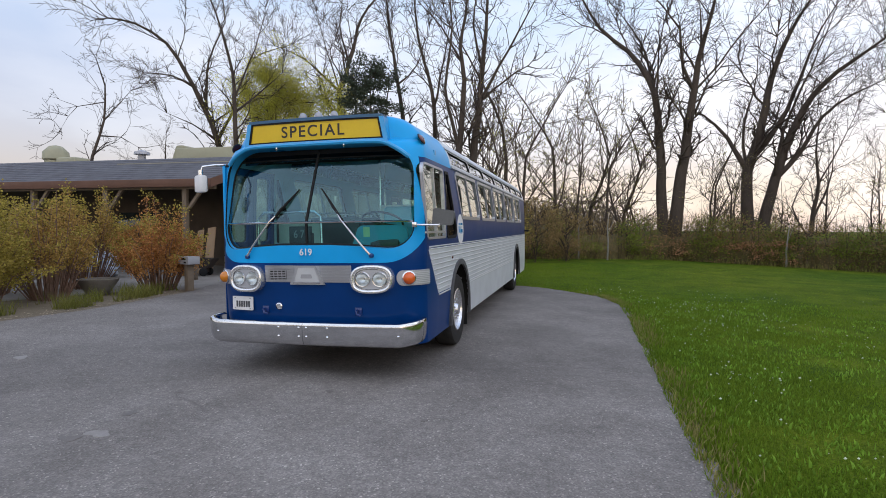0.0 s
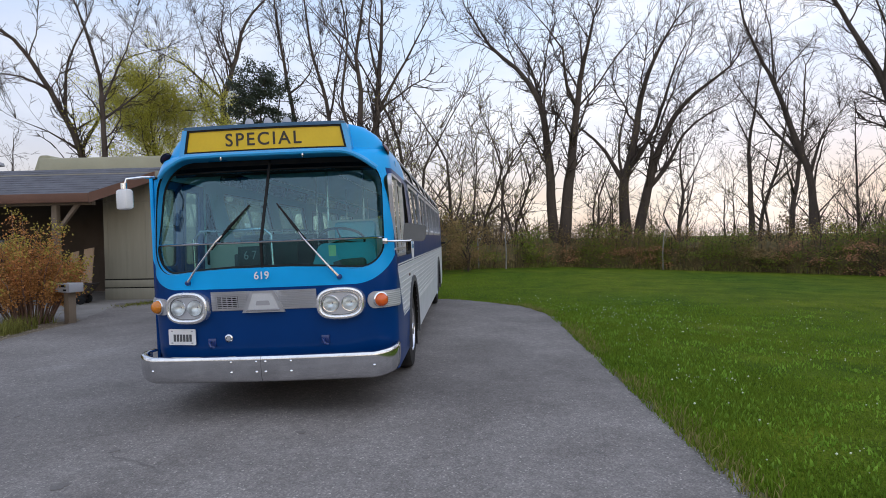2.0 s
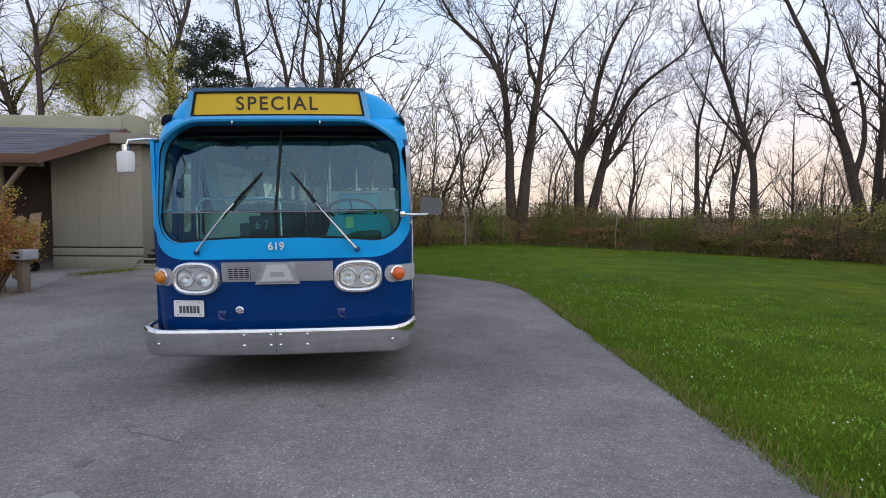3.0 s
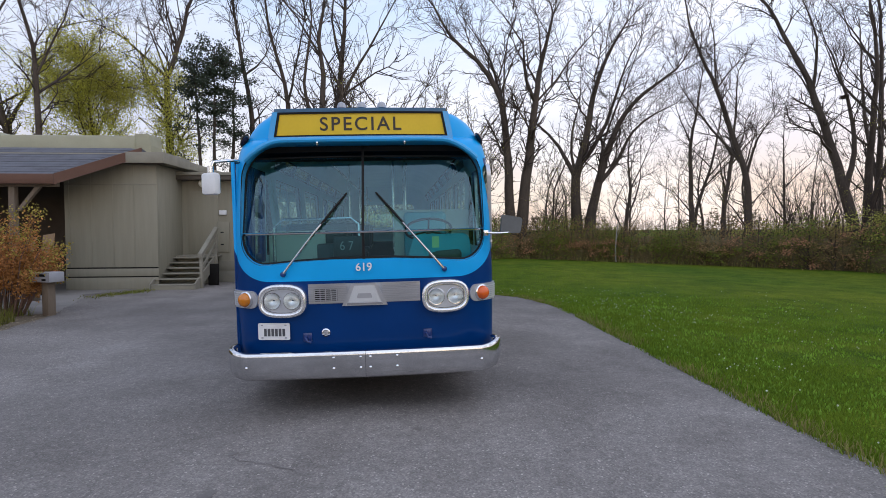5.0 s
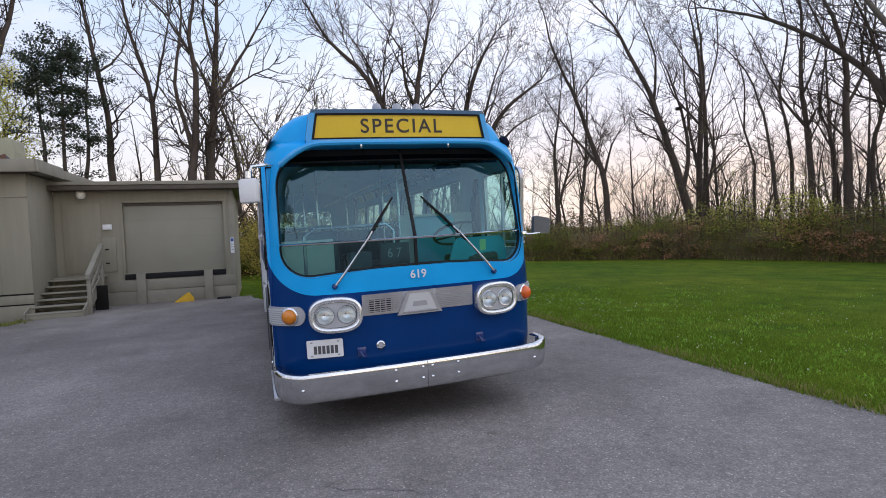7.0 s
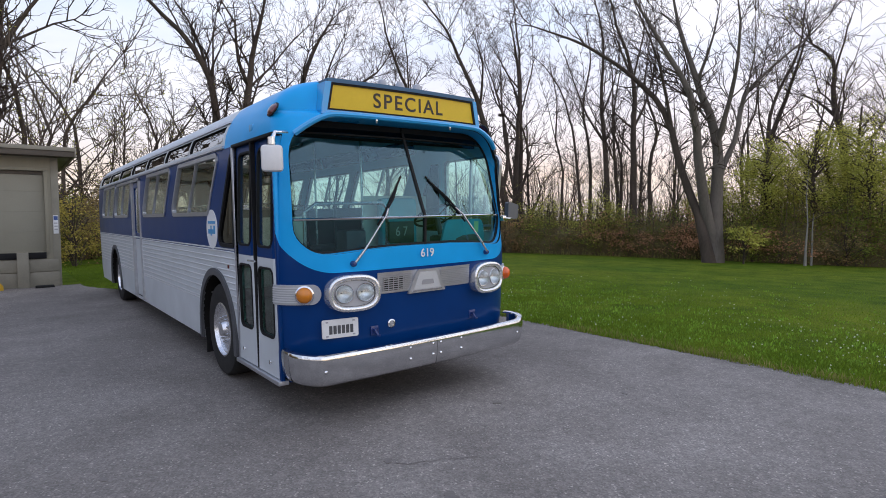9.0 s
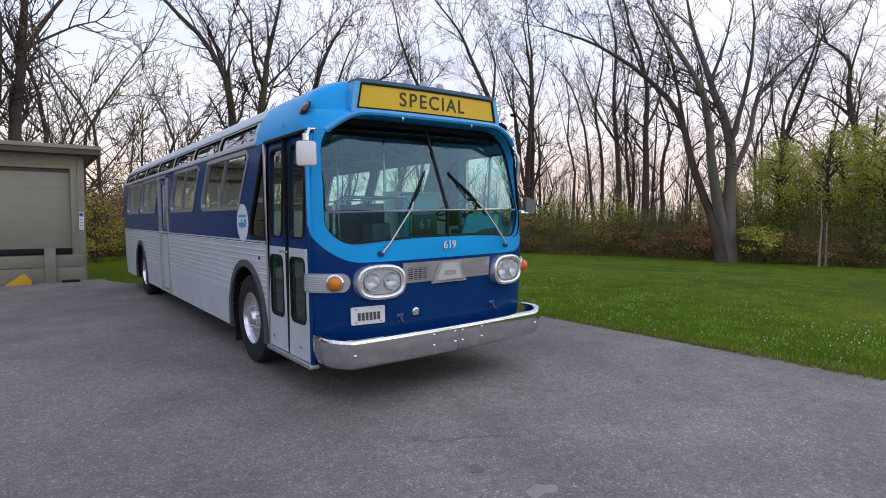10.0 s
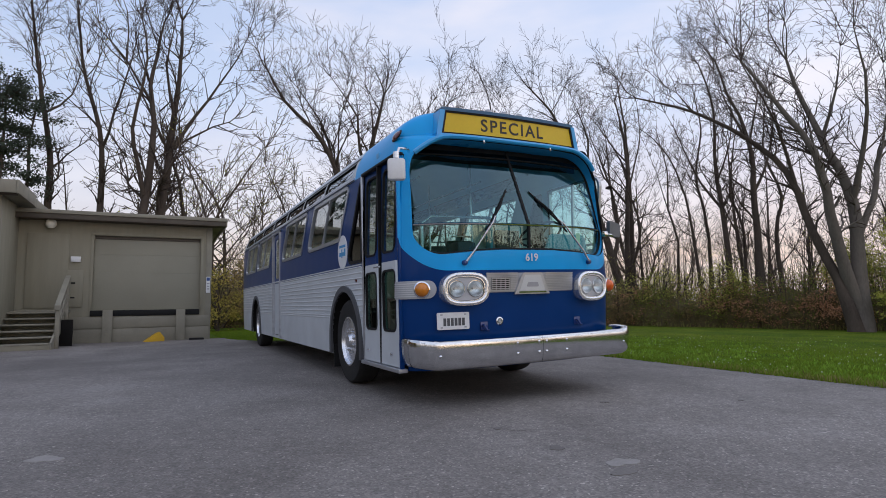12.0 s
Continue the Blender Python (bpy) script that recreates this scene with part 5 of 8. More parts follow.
tree(-17, 28, 31, 0.28, [[(-2.6, 1.6), (-2.7, 8.0), (-2.8, 11.7), (-3.5, 14.5), (-4.2, 16.6)], [(-2.7, 9.8), (-1.4, 13.3), (-0.7, 15.9)], [(-2.7, 9.1), (-0.7, 11.1), (0.4, 12.3)]], label="bare tree with ascending limbs and green buds", leaf=M_LEAFGREEN, leaf_rate=0.3, leaf_size=0.06)
tree(-27, 24, 45, 0.19, [[(-1.3, 1.6), (-0.8, 6.1), (-0.1, 8.5), (-0.1, 10.7), (-0.5, 12.4)], [(-0.4, 6.9), (0.8, 7.5), (1.8, 6.9)], [(-0.1, 8.9), (1.4, 10.5), (1.9, 11.0)], [(-0.1, 10.0), (-1.5, 9.1), (-2.4, 7.6)]], label="small crooked bare tree")
tree(26.5, 34.5, -33, 0.34, [[(0.3, -1.1), (0.2, 2.9), (-0.0, 5.6), (-0.6, 7.5), (-2.1, 12.3), (-3.8, 16.6), (-4.5, 19.9)], [(-0.3, 6.6), (-2.9, 10.2), (-5.0, 13.6), (-5.3, 14.6)], [(-2.1, 12.1), (-2.4, 16.7), (-3.3, 19.6)], [(-0.0, 5.6), (0.7, 8.3), (1.8, 9.8)]], label="bare tree in front of the hedge with a slanting limb")
tree(23.5, 40, -27, 0.31, [[(1.6, -1.1), (1.5, 5.0), (1.4, 8.8), (1.8, 10.8), (2.1, 13.8)], [(1.4, 8.6), (0.6, 10.9), (-0.1, 13.0)]], label="slim bare tree with a small fork", leaf_rate=0.4)
tree(31.5, 31.5, -40, 0.45, [[(1.2, -0.7), (0.7, 2.5), (-0.4, 6.9), (-2.0, 12.3), (-3.6, 15.9), (-4.6, 18.2), (-6.3, 20.4)], [(-0.3, 6.3), (-1.2, 9.9), (-2.5, 13.0), (-3.5, 14.4)], [(-1.7, 11.7), (-1.5, 14.9), (-2.8, 18.7)], [(0.2, 4.5), (0.8, 7.9), (-0.2, 12.7), (-1.3, 15.7)]], label="large bare tree leaning with long slanted trunk", fine=0.66, dense=0.5)
tree(34.2, 32.4, -42, 0.38, [[(0.2, -0.8), (0.2, 2.5), (0.3, 7.6), (0.5, 12.6), (0.3, 16.4), (-0.3, 19.5)], [(2.5, 2.5), (1.3, 7.2), (0.4, 10.5), (-1.0, 12.8)], [(0.4, 9.3), (-1.5, 12.3), (-2.8, 16.1)], [(1.3, 7.1), (1.9, 9.5), (2.6, 11.1)], [(0.4, 15.8), (-0.0, 18.0), (0.9, 19.5)], [(0.5, 13.5), (-1.0, 15.8), (-1.8, 18.7)]], label="tall bare tree holding a dark nest", fine=0.66, dense=0.5)
tree(27.6, 10.3, -65, 0.46, [[(-0.1, -1.0), (-0.0, 2.8), (0.0, 5.7), (-1.1, 9.2), (-1.8, 11.3), (-2.4, 13.8)], [(0.1, 5.7), (0.7, 9.0), (0.9, 11.6), (0.6, 13.7)], [(-1.0, 8.9), (-0.3, 11.5), (0.0, 13.6)], [(0.2, 3.5), (0.8, 5.9), (1.3, 8.5), (2.8, 10.2), (4.2, 11.5), (5.2, 12.6)], [(-0.1, 0.1), (-0.8, 4.0), (-1.3, 8.1), (-2.8, 10.9), (-4.0, 13.1)], [(1.0, 7.2), (1.7, 10.6), (1.7, 13.1)]], label="massive grey many-limbed bare tree on the lawn edge", fine=0.66, dense=0.6, bark=M_BARKGREY)
tree(26.8, 10.8, -63, 0.29, [[(0.5, -0.8), (-0.1, 1.9), (-1.0, 4.2), (-1.9, 7.6), (-3.7, 9.8), (-6.3, 11.8), (-9.5, 13.4)], [(-1.6, 6.9), (-2.2, 10.1), (-3.1, 12.5), (-4.0, 14.4)], [(-3.5, 9.7), (-4.7, 12.3), (-5.1, 14.2)], [(-6.3, 11.7), (-7.2, 13.3), (-8.0, 14.1)]], label="long leaning bare trunk beside the massive tree", fine=0.66, dense=0.6)
tree(42, 22, -60, 0.43, [[(8.3, -2.3), (7.9, 4.1), (8.3, 8.4), (9.7, 12.9), (10.4, 15.7)], [(8.2, 8.1), (9.2, 7.7), (10.2, 6.0)]], label="bare leaning tree in the woods")
tree(44, 10, -73, 0.52, [[(1.4, -1.8), (1.0, 5.0), (0.1, 9.7), (-0.1, 12.9), (-1.3, 14.3)], [(1.0, 5.0), (2.1, 6.9), (3.8, 9.9)], [(0.4, 8.5), (-1.1, 10.4), (-2.7, 11.2)], [(0.0, 11.5), (0.7, 14.8), (1.3, 17.0)]], label="thick bare tree with young yellow-green leaves", leaf=M_LEAFGREEN, leaf_rate=0.6, leaf_size=0.12)
tree(37, 33, -47, 0.34, [[(-0.9, -3.0), (-0.9, 3.8), (-0.8, 10.8), (-1.0, 16.7), (-1.6, 22.5)], [(-0.9, 12.8), (-2.8, 17.1), (-5.2, 21.1)], [(-0.8, 11.6), (0.3, 17.0), (-0.1, 22.4)]], label="tall straight bare tree in the woods", fine=0.66, dense=0.5)

# dark trunks in the woods on the lawn's far side
tree(32.0, 25.2, -50, 0.16, [[(-0.0, -1.2), (0.4, 5.4), (-0.2, 8.0), (-0.1, 11.1), (-0.8, 14.3)], [(-0.2, 8.3), (-1.0, 11.2), (-2.0, 14.0)]], label="slim bare crooked tree behind the hedge")
tree(31.7, 22.3, -53, 0.18, [[(0.0, -1.2), (-0.6, 5.5), (-1.2, 9.5), (-2.4, 12.5), (-3.8, 14.1)], [(-1.1, 9.2), (-0.2, 12.4), (-0.7, 15.1)]], label="bare tree bending aside in the woods")
tree(35.2, 24.4, -53, 0.20, [[(0.0, -1.2), (-0.1, 6.5), (-0.7, 10.8), (-0.1, 14.6), (-0.6, 18.2)], [(-0.5, 9.8), (-1.8, 12.5)]], label="slim upright bare tree in the woods")
tree(32.7, 20.9, -55, 0.29, [[(-0.0, -1.2), (-0.2, 6.1), (-0.6, 10.5), (-0.5, 14.9), (-1.3, 18.5)], [(-0.4, 7.6), (-1.6, 9.4), (-2.4, 11.5), (-3.6, 14.6)], [(-0.5, 9.9), (0.5, 12.5), (0.7, 15.4)]], label="dark upright bare tree in the woods")
tree(37.4, 22.9, -56, 0.20, [[(-0.1, -1.2), (-0.1, 6.6), (-0.8, 8.9), (-0.5, 12.5), (0.2, 15.6)], [(-0.2, 7.2), (0.2, 9.8), (1.1, 12.3)]], label="slim forked bare tree in the woods")
tree(33.8, 19.4, -57, 0.36, [[(-0.0, -1.2), (-0.1, 7.2), (-0.2, 11.9), (-1.4, 16.0), (-2.0, 18.4)], [(-0.2, 8.1), (0.9, 10.9), (1.4, 14.6), (1.2, 17.4)], [(-0.2, 12.2), (0.5, 15.8), (-0.1, 18.4)]], label="thick dark bare tree in the woods")
tree(37.0, 19.9, -59, 0.24, [[(0.0, -1.2), (-0.2, 5.7), (0.3, 8.4), (-0.6, 11.6), (-0.4, 15.5)], [(0.2, 7.8), (1.1, 10.5)]], label="crooked bare tree in the woods")
tree(40.4, 13.2, -68, 0.26, [[(-0.0, -1.2), (0.3, 6.5), (0.6, 9.9), (2.0, 13.4), (2.4, 16.4)], [(0.4, 6.8), (-0.4, 10.0), (-0.1, 13.1)], [(0.9, 10.5), (0.5, 13.3)]], label="bare tree slanting behind the massive one")
tree(42.8, 15.2, -67, 0.20, [[(-0.0, -1.2), (-0.5, 6.9), (0.5, 10.5), (0.2, 13.9)], [(-0.5, 7.2), (-1.4, 10.1)]], label="thin bare tree behind the massive one")
tree(37.7, 4.9, -77, 0.21, [[(-0.1, -1.2), (-0.1, 4.2), (0.0, 6.0), (0.2, 8.5), (0.7, 11.4)], [(-0.0, 5.1), (-0.7, 6.8)]], label="bare leaning tree at the woods' near end")

# generic woodland trees, repeated behind the main ones
wood_rnd = random.Random(91)


def wild_limbs(h, r, low=0.2, bend=0.18):
    q = random.Random(r)
    lean = q.uniform(-bend, bend)
    top = [(0, 0), (lean * h * 0.2 + q.uniform(-.3, .3), h * 0.3), (lean * h * 0.5 + q.uniform(-.7, .7), h * 0.6), (lean * h + q.uniform(-1, 1), h)]
    limbs = [top]
    for k in range(5):
        z = h * q.uniform(low, 0.62)
        s = (-1, 1)[k % 2] * q.uniform(0.35, 1.0)
        b = lean * z
        e = q.uniform(0.16, 0.34)
        limbs.append([(b, z), (b + s * h * 0.13, z + h * 0.11), (b + s * h * 0.22, z + h * 0.18), (b + s * h * q.uniform(0.28, 0.36), z + h * e)])
    return limbs


kinds = []
for k in range(6):
    kinds.append(tree(0, 0, 0, 0.15 + 0.03 * k, wild_limbs(11 + 1.6 * k, 40 + k), seed=300 + k, label="slender bare woodland tree", leaf=M_LEAFGREEN if k % 3 == 0 else M_BUD,
                      leaf_rate=0.4, leaf_size=0.07, dense=0.3, fine=0.5, twig=M_TWIGLIGHT if k % 2 else M_TWIG, group="woodland trees", at=pose(70 + 6 * k, 60, -2.5), name="woodland_tree"))
LINE = [(-34, 36), (-20, 42), (-8, 41), (2, 39), (9, 42), (17, 46), (26, 46), (34, 41), (41, 33), (46, 22), (49, 10), (52, -4), (55, -20)]


def along(t):
    s = t * (len(LINE) - 1)
    i = min(int(s), len(LINE) - 2)
    a, b = Vector(LINE[i]), Vector(LINE[i + 1])
    d = (b - a).normalized()
    return a.lerp(b, s - i), Vector((-d.y, d.x))


for k in range(52):
    p, nrm = along((k + wood_rnd.random()) / 52)
    p = p + nrm * wood_rnd.uniform(-3.5, 13)
    if -7 < p.x < 13:
        continue
    c = copy_thing(kinds[wood_rnd.randrange(6)], pose(p.x, p.y, lie(p.x, p.y) - 0.2, 0, 0, wood_rnd.uniform(0, 360)))
    s = wood_rnd.uniform(0.7, 1.15)
    if p.y > 30:
        s *= 0.62 if p.x < 29 else 1.0
    c.matrix_basis = c.matrix_basis @ Matrix.Diagonal((s, s, s * wood_rnd.uniform(0.9, 1.15), 1))
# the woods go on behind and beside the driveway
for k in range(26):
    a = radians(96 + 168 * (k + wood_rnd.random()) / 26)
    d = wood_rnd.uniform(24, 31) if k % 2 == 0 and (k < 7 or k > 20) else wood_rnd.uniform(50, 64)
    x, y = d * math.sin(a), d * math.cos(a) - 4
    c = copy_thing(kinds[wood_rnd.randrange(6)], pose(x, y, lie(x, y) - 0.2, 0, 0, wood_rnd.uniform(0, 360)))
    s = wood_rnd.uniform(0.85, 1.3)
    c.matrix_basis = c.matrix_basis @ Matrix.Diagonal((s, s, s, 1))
# smaller trees and saplings just behind the hedge
small = [tree(0, 0, 0, 0.10 + 0.015 * k, wild_limbs(6.0 + 1.2 * k, 70 + k, 0.06, 0.35), seed=500 + k, label="thin young tree with first green leaves", leaf=M_LEAFGREEN, leaf_rate=0.8, leaf_size=0.06, dense=0.3, fine=0.55, twig=M_TWIGLIGHT,
              group="young trees in the hedge", at=pose(60 + 5 * k, 75, -2.5), name="young_tree") for k in range(3)]
for (x, y, s) in [(0.8, 33, 1.0), (2.6, 35, 1.2), (4.2, 33.5, 0.95), (5.8, 35, 1.1), (6.9, 36, 0.8), (11.5, 35, 1.0), (13.0, 35, .9), (17.5, 35, .9), (21, 34, 1.0), (24, 33, .9), (29, 30, 1.0), (30.5, 27, 1.2), (32, 24, 1.1), (33, 20, 1.0),
                  (34, 16, 1.1), (35.5, 13, 1.2), (35, 9, 1.0), (36, 5, 1.3), (38, 2, 1.2), (-1.2, 31, 1.0), (-2.6, 25.5, 1.0), (-0.6, 27.5, .9), (-1.6, 34, 1.4), (39, -3, 1.2), (28, 29, .8), (36.5, 7.2, 1.5), (3.6, 38, 1.3), (12.0, 39, 1.1), (-0.5, 37, 1.2), (-3.5, 36, 1.3), (1.6, 40, 1.3), (6.2, 40, 1.2)]:
    c = copy_thing(small[wood_rnd.randrange(3)], pose(x, y, lie(x, y) - 0.1, 0, 0, wood_rnd.uniform(0, 360)))
    if x < 8:
        s *= 1.3
    c.matrix_basis = c.matrix_basis @ Matrix.Diagonal((s, s, s, 1))
# pale sapling stakes against the hedge
for (x, y, h) in [(2.9, 29.2, 2.6), (4.6, 29.0, 2.7), (14.6, 29.9, 2.6), (30.2, 6.5, 2.6)]:
    s = thing("sapling", "pale slender sapling trunk before the hedge", "sapling", pose(x, y, lie(x, y) - 0.1), "pale saplings by the hedge")
    q = random.Random(int(x * 10))
    part("stem", tube([(0, 0, 0), (q.uniform(-.05, .05), 0, h * 0.4), (q.uniform(-.12, .12), 0, h * 0.75), (q.uniform(-.2, .2), 0, h)], [0.055, 0.045, 0.035, 0.015], 7), M_BARKLIGHT, s)
    part("twig", tube([(0, 0, h * 0.6), (0.25, 0.05, h * 0.85), (0.4, 0.1, h * 1.1)], [0.018, 0.012, 0.005], 5), M_BARKLIGHT, s)

# hedge along the far side of the lawn
HEDGE_BACK = [(42, -12), (38, -26), (20, -36), (0, -38), (-20, -36), (-36, -26)]
HEDGE = [(-8, 25.5), (-3, 27.5), (2, 29.0), (8.5, 32.6), (13, 31.2), (17, 29.2), (22, 27.6), (26.5, 24.5), (29.0, 19), (30.0, 13), (30.5, 8), (33, 3), (37, -3), (42, -12)]


def hedge_at(t):
    s = t * (len(HEDGE) - 1)
    i = min(int(s), len(HEDGE) - 2)
    a, b = Vector(HEDGE[i]), Vector(HEDGE[i + 1])
    d = (b - a).normalized()
    return a.lerp(b, s - i), Vector((-d.y, d.x))


def hedge_height(t):
    return 2.1 + 0.55 * min(1.0, max(0.0, (t - 0.24) / 0.05)) + 0.6 * min(1.0, max(0.0, (t - 0.56) / 0.08)) + (0.55 + 0.5 * max(0.0, t - 0.45)) * noise.noise((t * 34, 1.7, 0)) + 0.45 * noise.noise((t * 120, 5.2, 0)) + 0.6 * max(0.0, 1 - abs(t - 0.22) / 0.10) + 1.5 * max(0.0, 1 - abs(t - 0.125) / 0.045)


# closed sheet behind the leaves; its dark colour stands for shade inside the hedge
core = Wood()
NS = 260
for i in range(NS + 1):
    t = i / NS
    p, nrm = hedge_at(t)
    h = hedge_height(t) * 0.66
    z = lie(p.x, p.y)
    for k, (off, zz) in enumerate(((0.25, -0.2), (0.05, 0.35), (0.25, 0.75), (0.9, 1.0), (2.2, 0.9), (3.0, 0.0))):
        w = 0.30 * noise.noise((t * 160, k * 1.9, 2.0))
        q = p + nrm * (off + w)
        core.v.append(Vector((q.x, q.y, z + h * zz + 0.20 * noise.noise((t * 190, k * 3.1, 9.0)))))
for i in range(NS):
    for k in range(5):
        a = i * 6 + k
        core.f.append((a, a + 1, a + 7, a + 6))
tagged(new("hedge_undergrowth", mesh_of("hedge_undergrowth", core.v, core.f, M_HEDGECORE)), "dark brown core sheet that paints the hedge's inner shade", "undergrowth", kind="stuff")


def hedge_leaves(name, n, seed, material, label, lo, hi, size, pick):
    q, w = random.Random(seed), Wood()
    while len(w.f) < n:
        t = q.uniform(lo, hi)
        if not pick(t, q):
            continue
        p, nrm = hedge_at(t)
        h = hedge_height(t)
        z = q.random() ** 0.8
        off = q.gauss(0.15 + 1.0 * max(0, z - 0.55), 0.40)
        at_ = p + nrm * off
        w.leaf(Vector((at_.x, at_.y, lie(at_.x, at_.y) + z * h * q.uniform(0.85, 1.12))), size * q.uniform(0.5, 1.5), q)
    return tagged(new(name, mesh_of(name, w.v, w.f, material)), label, "hedge", kind="stuff")


hedge_leaves("hedge", 64000, 61, M_HEDGE, "long wild hedge with olive and brown spring leaves", 0.0, 1.0, 0.085, lambda t, q: True)
hedge_leaves("hedge", 45000, 62, M_HEDGEGREEN, "fresh green bushes in the hedge", 0.0, 1.0, 0.09, lambda t, q: noise.noise((t * 26, 8.8, 0)) + 0.35 * (t - 0.2) > q.uniform(-0.1, 0.25))
stems = Wood()
q = random.Random(63)
for _ in range(700):
    t = q.random()
    p, nrm = hedge_at(t)
    at_ = p + nrm * q.uniform(-0.1, 1.6)
    z, h = lie(at_.x, at_.y), hedge_height(t) * q.uniform(0.7, 1.45)
    dx, dy = q.gauss(0, 0.25), q.gauss(0, 0.25)
    stems.tube([(at_.x, at_.y, z - 0.1), (at_.x + dx * 0.4, at_.y + dy * 0.4, z + h * 0.5), (at_.x + dx, at_.y + dy, z + h)], [0.02, 0.014, 0.006], 3)
tagged(new("hedge_stems", mesh_of("hedge_stems", stems.v, stems.f, M_TWIGLIGHT)), "bare brown stems standing out of the hedge", "stems", kind="stuff")
spots = []
for _ in range(2600):
    t = q.uniform(0.05, 0.98)
    if noise.noise((t * 21, 3.3, 0)) < -0.05:
        continue
    p, nrm = hedge_at(t)
    at_ = p - nrm * q.uniform(-0.3, 0.7)
    spots.append((at_.x, at_.y, lie(at_.x, at_.y)))
blades("dry_grass", "long dry grass at the foot of the hedge", spots, M_DRYBLADE, 0.08, 0.42, 64, width=0.018)

# brushwood filling the woods behind the hedge
brush = Wood()
for _ in range(2600):
    p, nrm = along(q.random())
    at_ = p + nrm * q.uniform(-7, 9)
    z, h = lie(at_.x, at_.y), q.uniform(1.2, 3.6)
    dx, dy = q.gauss(0, 0.7), q.gauss(0, 0.7)
    top = Vector((at_.x + dx, at_.y + dy, z + h))
    brush.tube([(at_.x, at_.y, z - 0.1), (at_.x + dx * 0.3, at_.y + dy * 0.3, z + h * 0.5), top], [0.028, 0.018, 0.008], 3)
    for _k in range(5):
        a = Vector((at_.x, at_.y, z)).lerp(top, q.uniform(0.35, 0.95))
        brush.tube([a, a + Vector((q.gauss(0, 0.45), q.gauss(0, 0.45), q.uniform(0.2, 0.8)))], [0.010, 0.004], 3)
for _ in range(900):
    p, nrm = along(q.uniform(0.58, 0.97))
    at_ = p + nrm * q.uniform(-8, 4)
    z, h = lie(at_.x, at_.y), q.uniform(3.0, 8.5)
    dx, dy = q.gauss(0, 1.1), q.gauss(0, 1.1)
    top = Vector((at_.x + dx, at_.y + dy, z + h))
    brush.tube([(at_.x, at_.y, z - 0.1), (at_.x + dx * 0.3, at_.y + dy * 0.3, z + h * 0.5), top], [0.035, 0.022, 0.008], 3)
    for _k in range(7):
        a = Vector((at_.x, at_.y, z)).lerp(top, q.uniform(0.35, 0.98))
        brush.tube([a, a + Vector((q.gauss(0, 0.6), q.gauss(0, 0.6), q.uniform(0.3, 1.1)))], [0.012, 0.004], 3)
tagged(new("brushwood", mesh_of("brushwood", brush.v, brush.f, M_TWIG)), "tangled bare brushwood in the woods", "brushwood", kind="stuff")
bl_ = Wood()
for _ in range(20000):
    p, nrm = along(q.random())
    at_ = p + nrm * q.uniform(-6, 6)
    bl_.leaf(Vector((at_.x, at_.y, lie(at_.x, at_.y) + abs(q.gauss(0.6, 1.7)))), q.uniform(0.06, 0.15), q)
for _ in range(34000):
    p, nrm = along(q.uniform(0.60, 0.97))
    at_ = p + nrm * q.uniform(-8, 3)
    c = noise.noise((at_.x * 0.25, at_.y * 0.25, 4.0))
    bl_.leaf(Vector((at_.x, at_.y, lie(at_.x, at_.y) + q.uniform(0.2, 3.4 + 2.6 * c) * q.uniform(0.5, 1.3))), q.uniform(0.07, 0.17), q)
tagged(new("brush_leaves", mesh_of("brush_leaves", bl_.v, bl_.f, M_HEDGE)), "sparse olive leaves in the woods", "brushwood", kind="stuff")

# thicket closing the far side of the driveway
back = Wood()
for i in range(5):
    a, b = Vector(HEDGE_BACK[i]), Vector(HEDGE_BACK[i + 1])
    for _ in range(2400):
        p = a.lerp(b, q.random()) + Vector((q.gauss(0, 1.2), q.gauss(0, 1.2)))
        back.leaf(Vector((p.x, p.y, lie(p.x, p.y) + abs(q.gauss(0.8, 1.2)))), q.uniform(0.25, 0.6), q)
tagged(new("thicket", mesh_of("thicket", back.v, back.f, M_HEDGE)), "olive-brown thicket beyond the driveway", "hedge", kind="stuff")

# far woods: a brown thicket behind the trees
far = Wood()
for _ in range(36000):
    u = q.random()
    p, nrm = along(u)
    p = p + nrm * q.uniform(14, 26)
    h = 4.5 + 1.8 * noise.noise((u * 40, 2.2, 0)) + 1.2 * noise.noise((u * 130, 7.7, 0))
    far.leaf(Vector((p.x, p.y, lie(p.x, p.y) + h * q.random() ** 0.8)), q.uniform(0.16, 0.42), q)
tagged(new("far_thicket", mesh_of("far_thicket", far.v, far.f, M_FARWOOD)), "hazy brown thicket deep in the woods", "thicket", kind="stuff")

# nest in the tall tree
nest = thing("bird_nest", "dark twig nest high in a bare tree", "nest", pose(31.3, 31.0, 10.75) @ Matrix.Diagonal((0.55, 0.55, 0.6, 1)))
nw = Wood()
for _ in range(220):
    a, b = q.uniform(0, 6.28), q.uniform(-0.3, 0.9)
    c = Vector((math.cos(a) * 0.32, math.sin(a) * 0.32, q.uniform(-0.18, 0.16)))
    d = Vector((-math.sin(a + b), math.cos(a + b), q.gauss(0, 0.25))) * q.uniform(0.15, 0.4)
    nw.tube([c - d, c + d], [0.014, 0.008], 3)
ob = new("twigs", mesh_of("twigs", nw.v, nw.f, M_TWIG))
ob.parent = nest
nb = bmesh.new()
bmesh.ops.create_icosphere(nb, subdivisions=3, radius=0.36, matrix=Matrix.Diagonal((1, 1, 0.55, 1)))
part("bowl", nb, M_TWIG, nest)


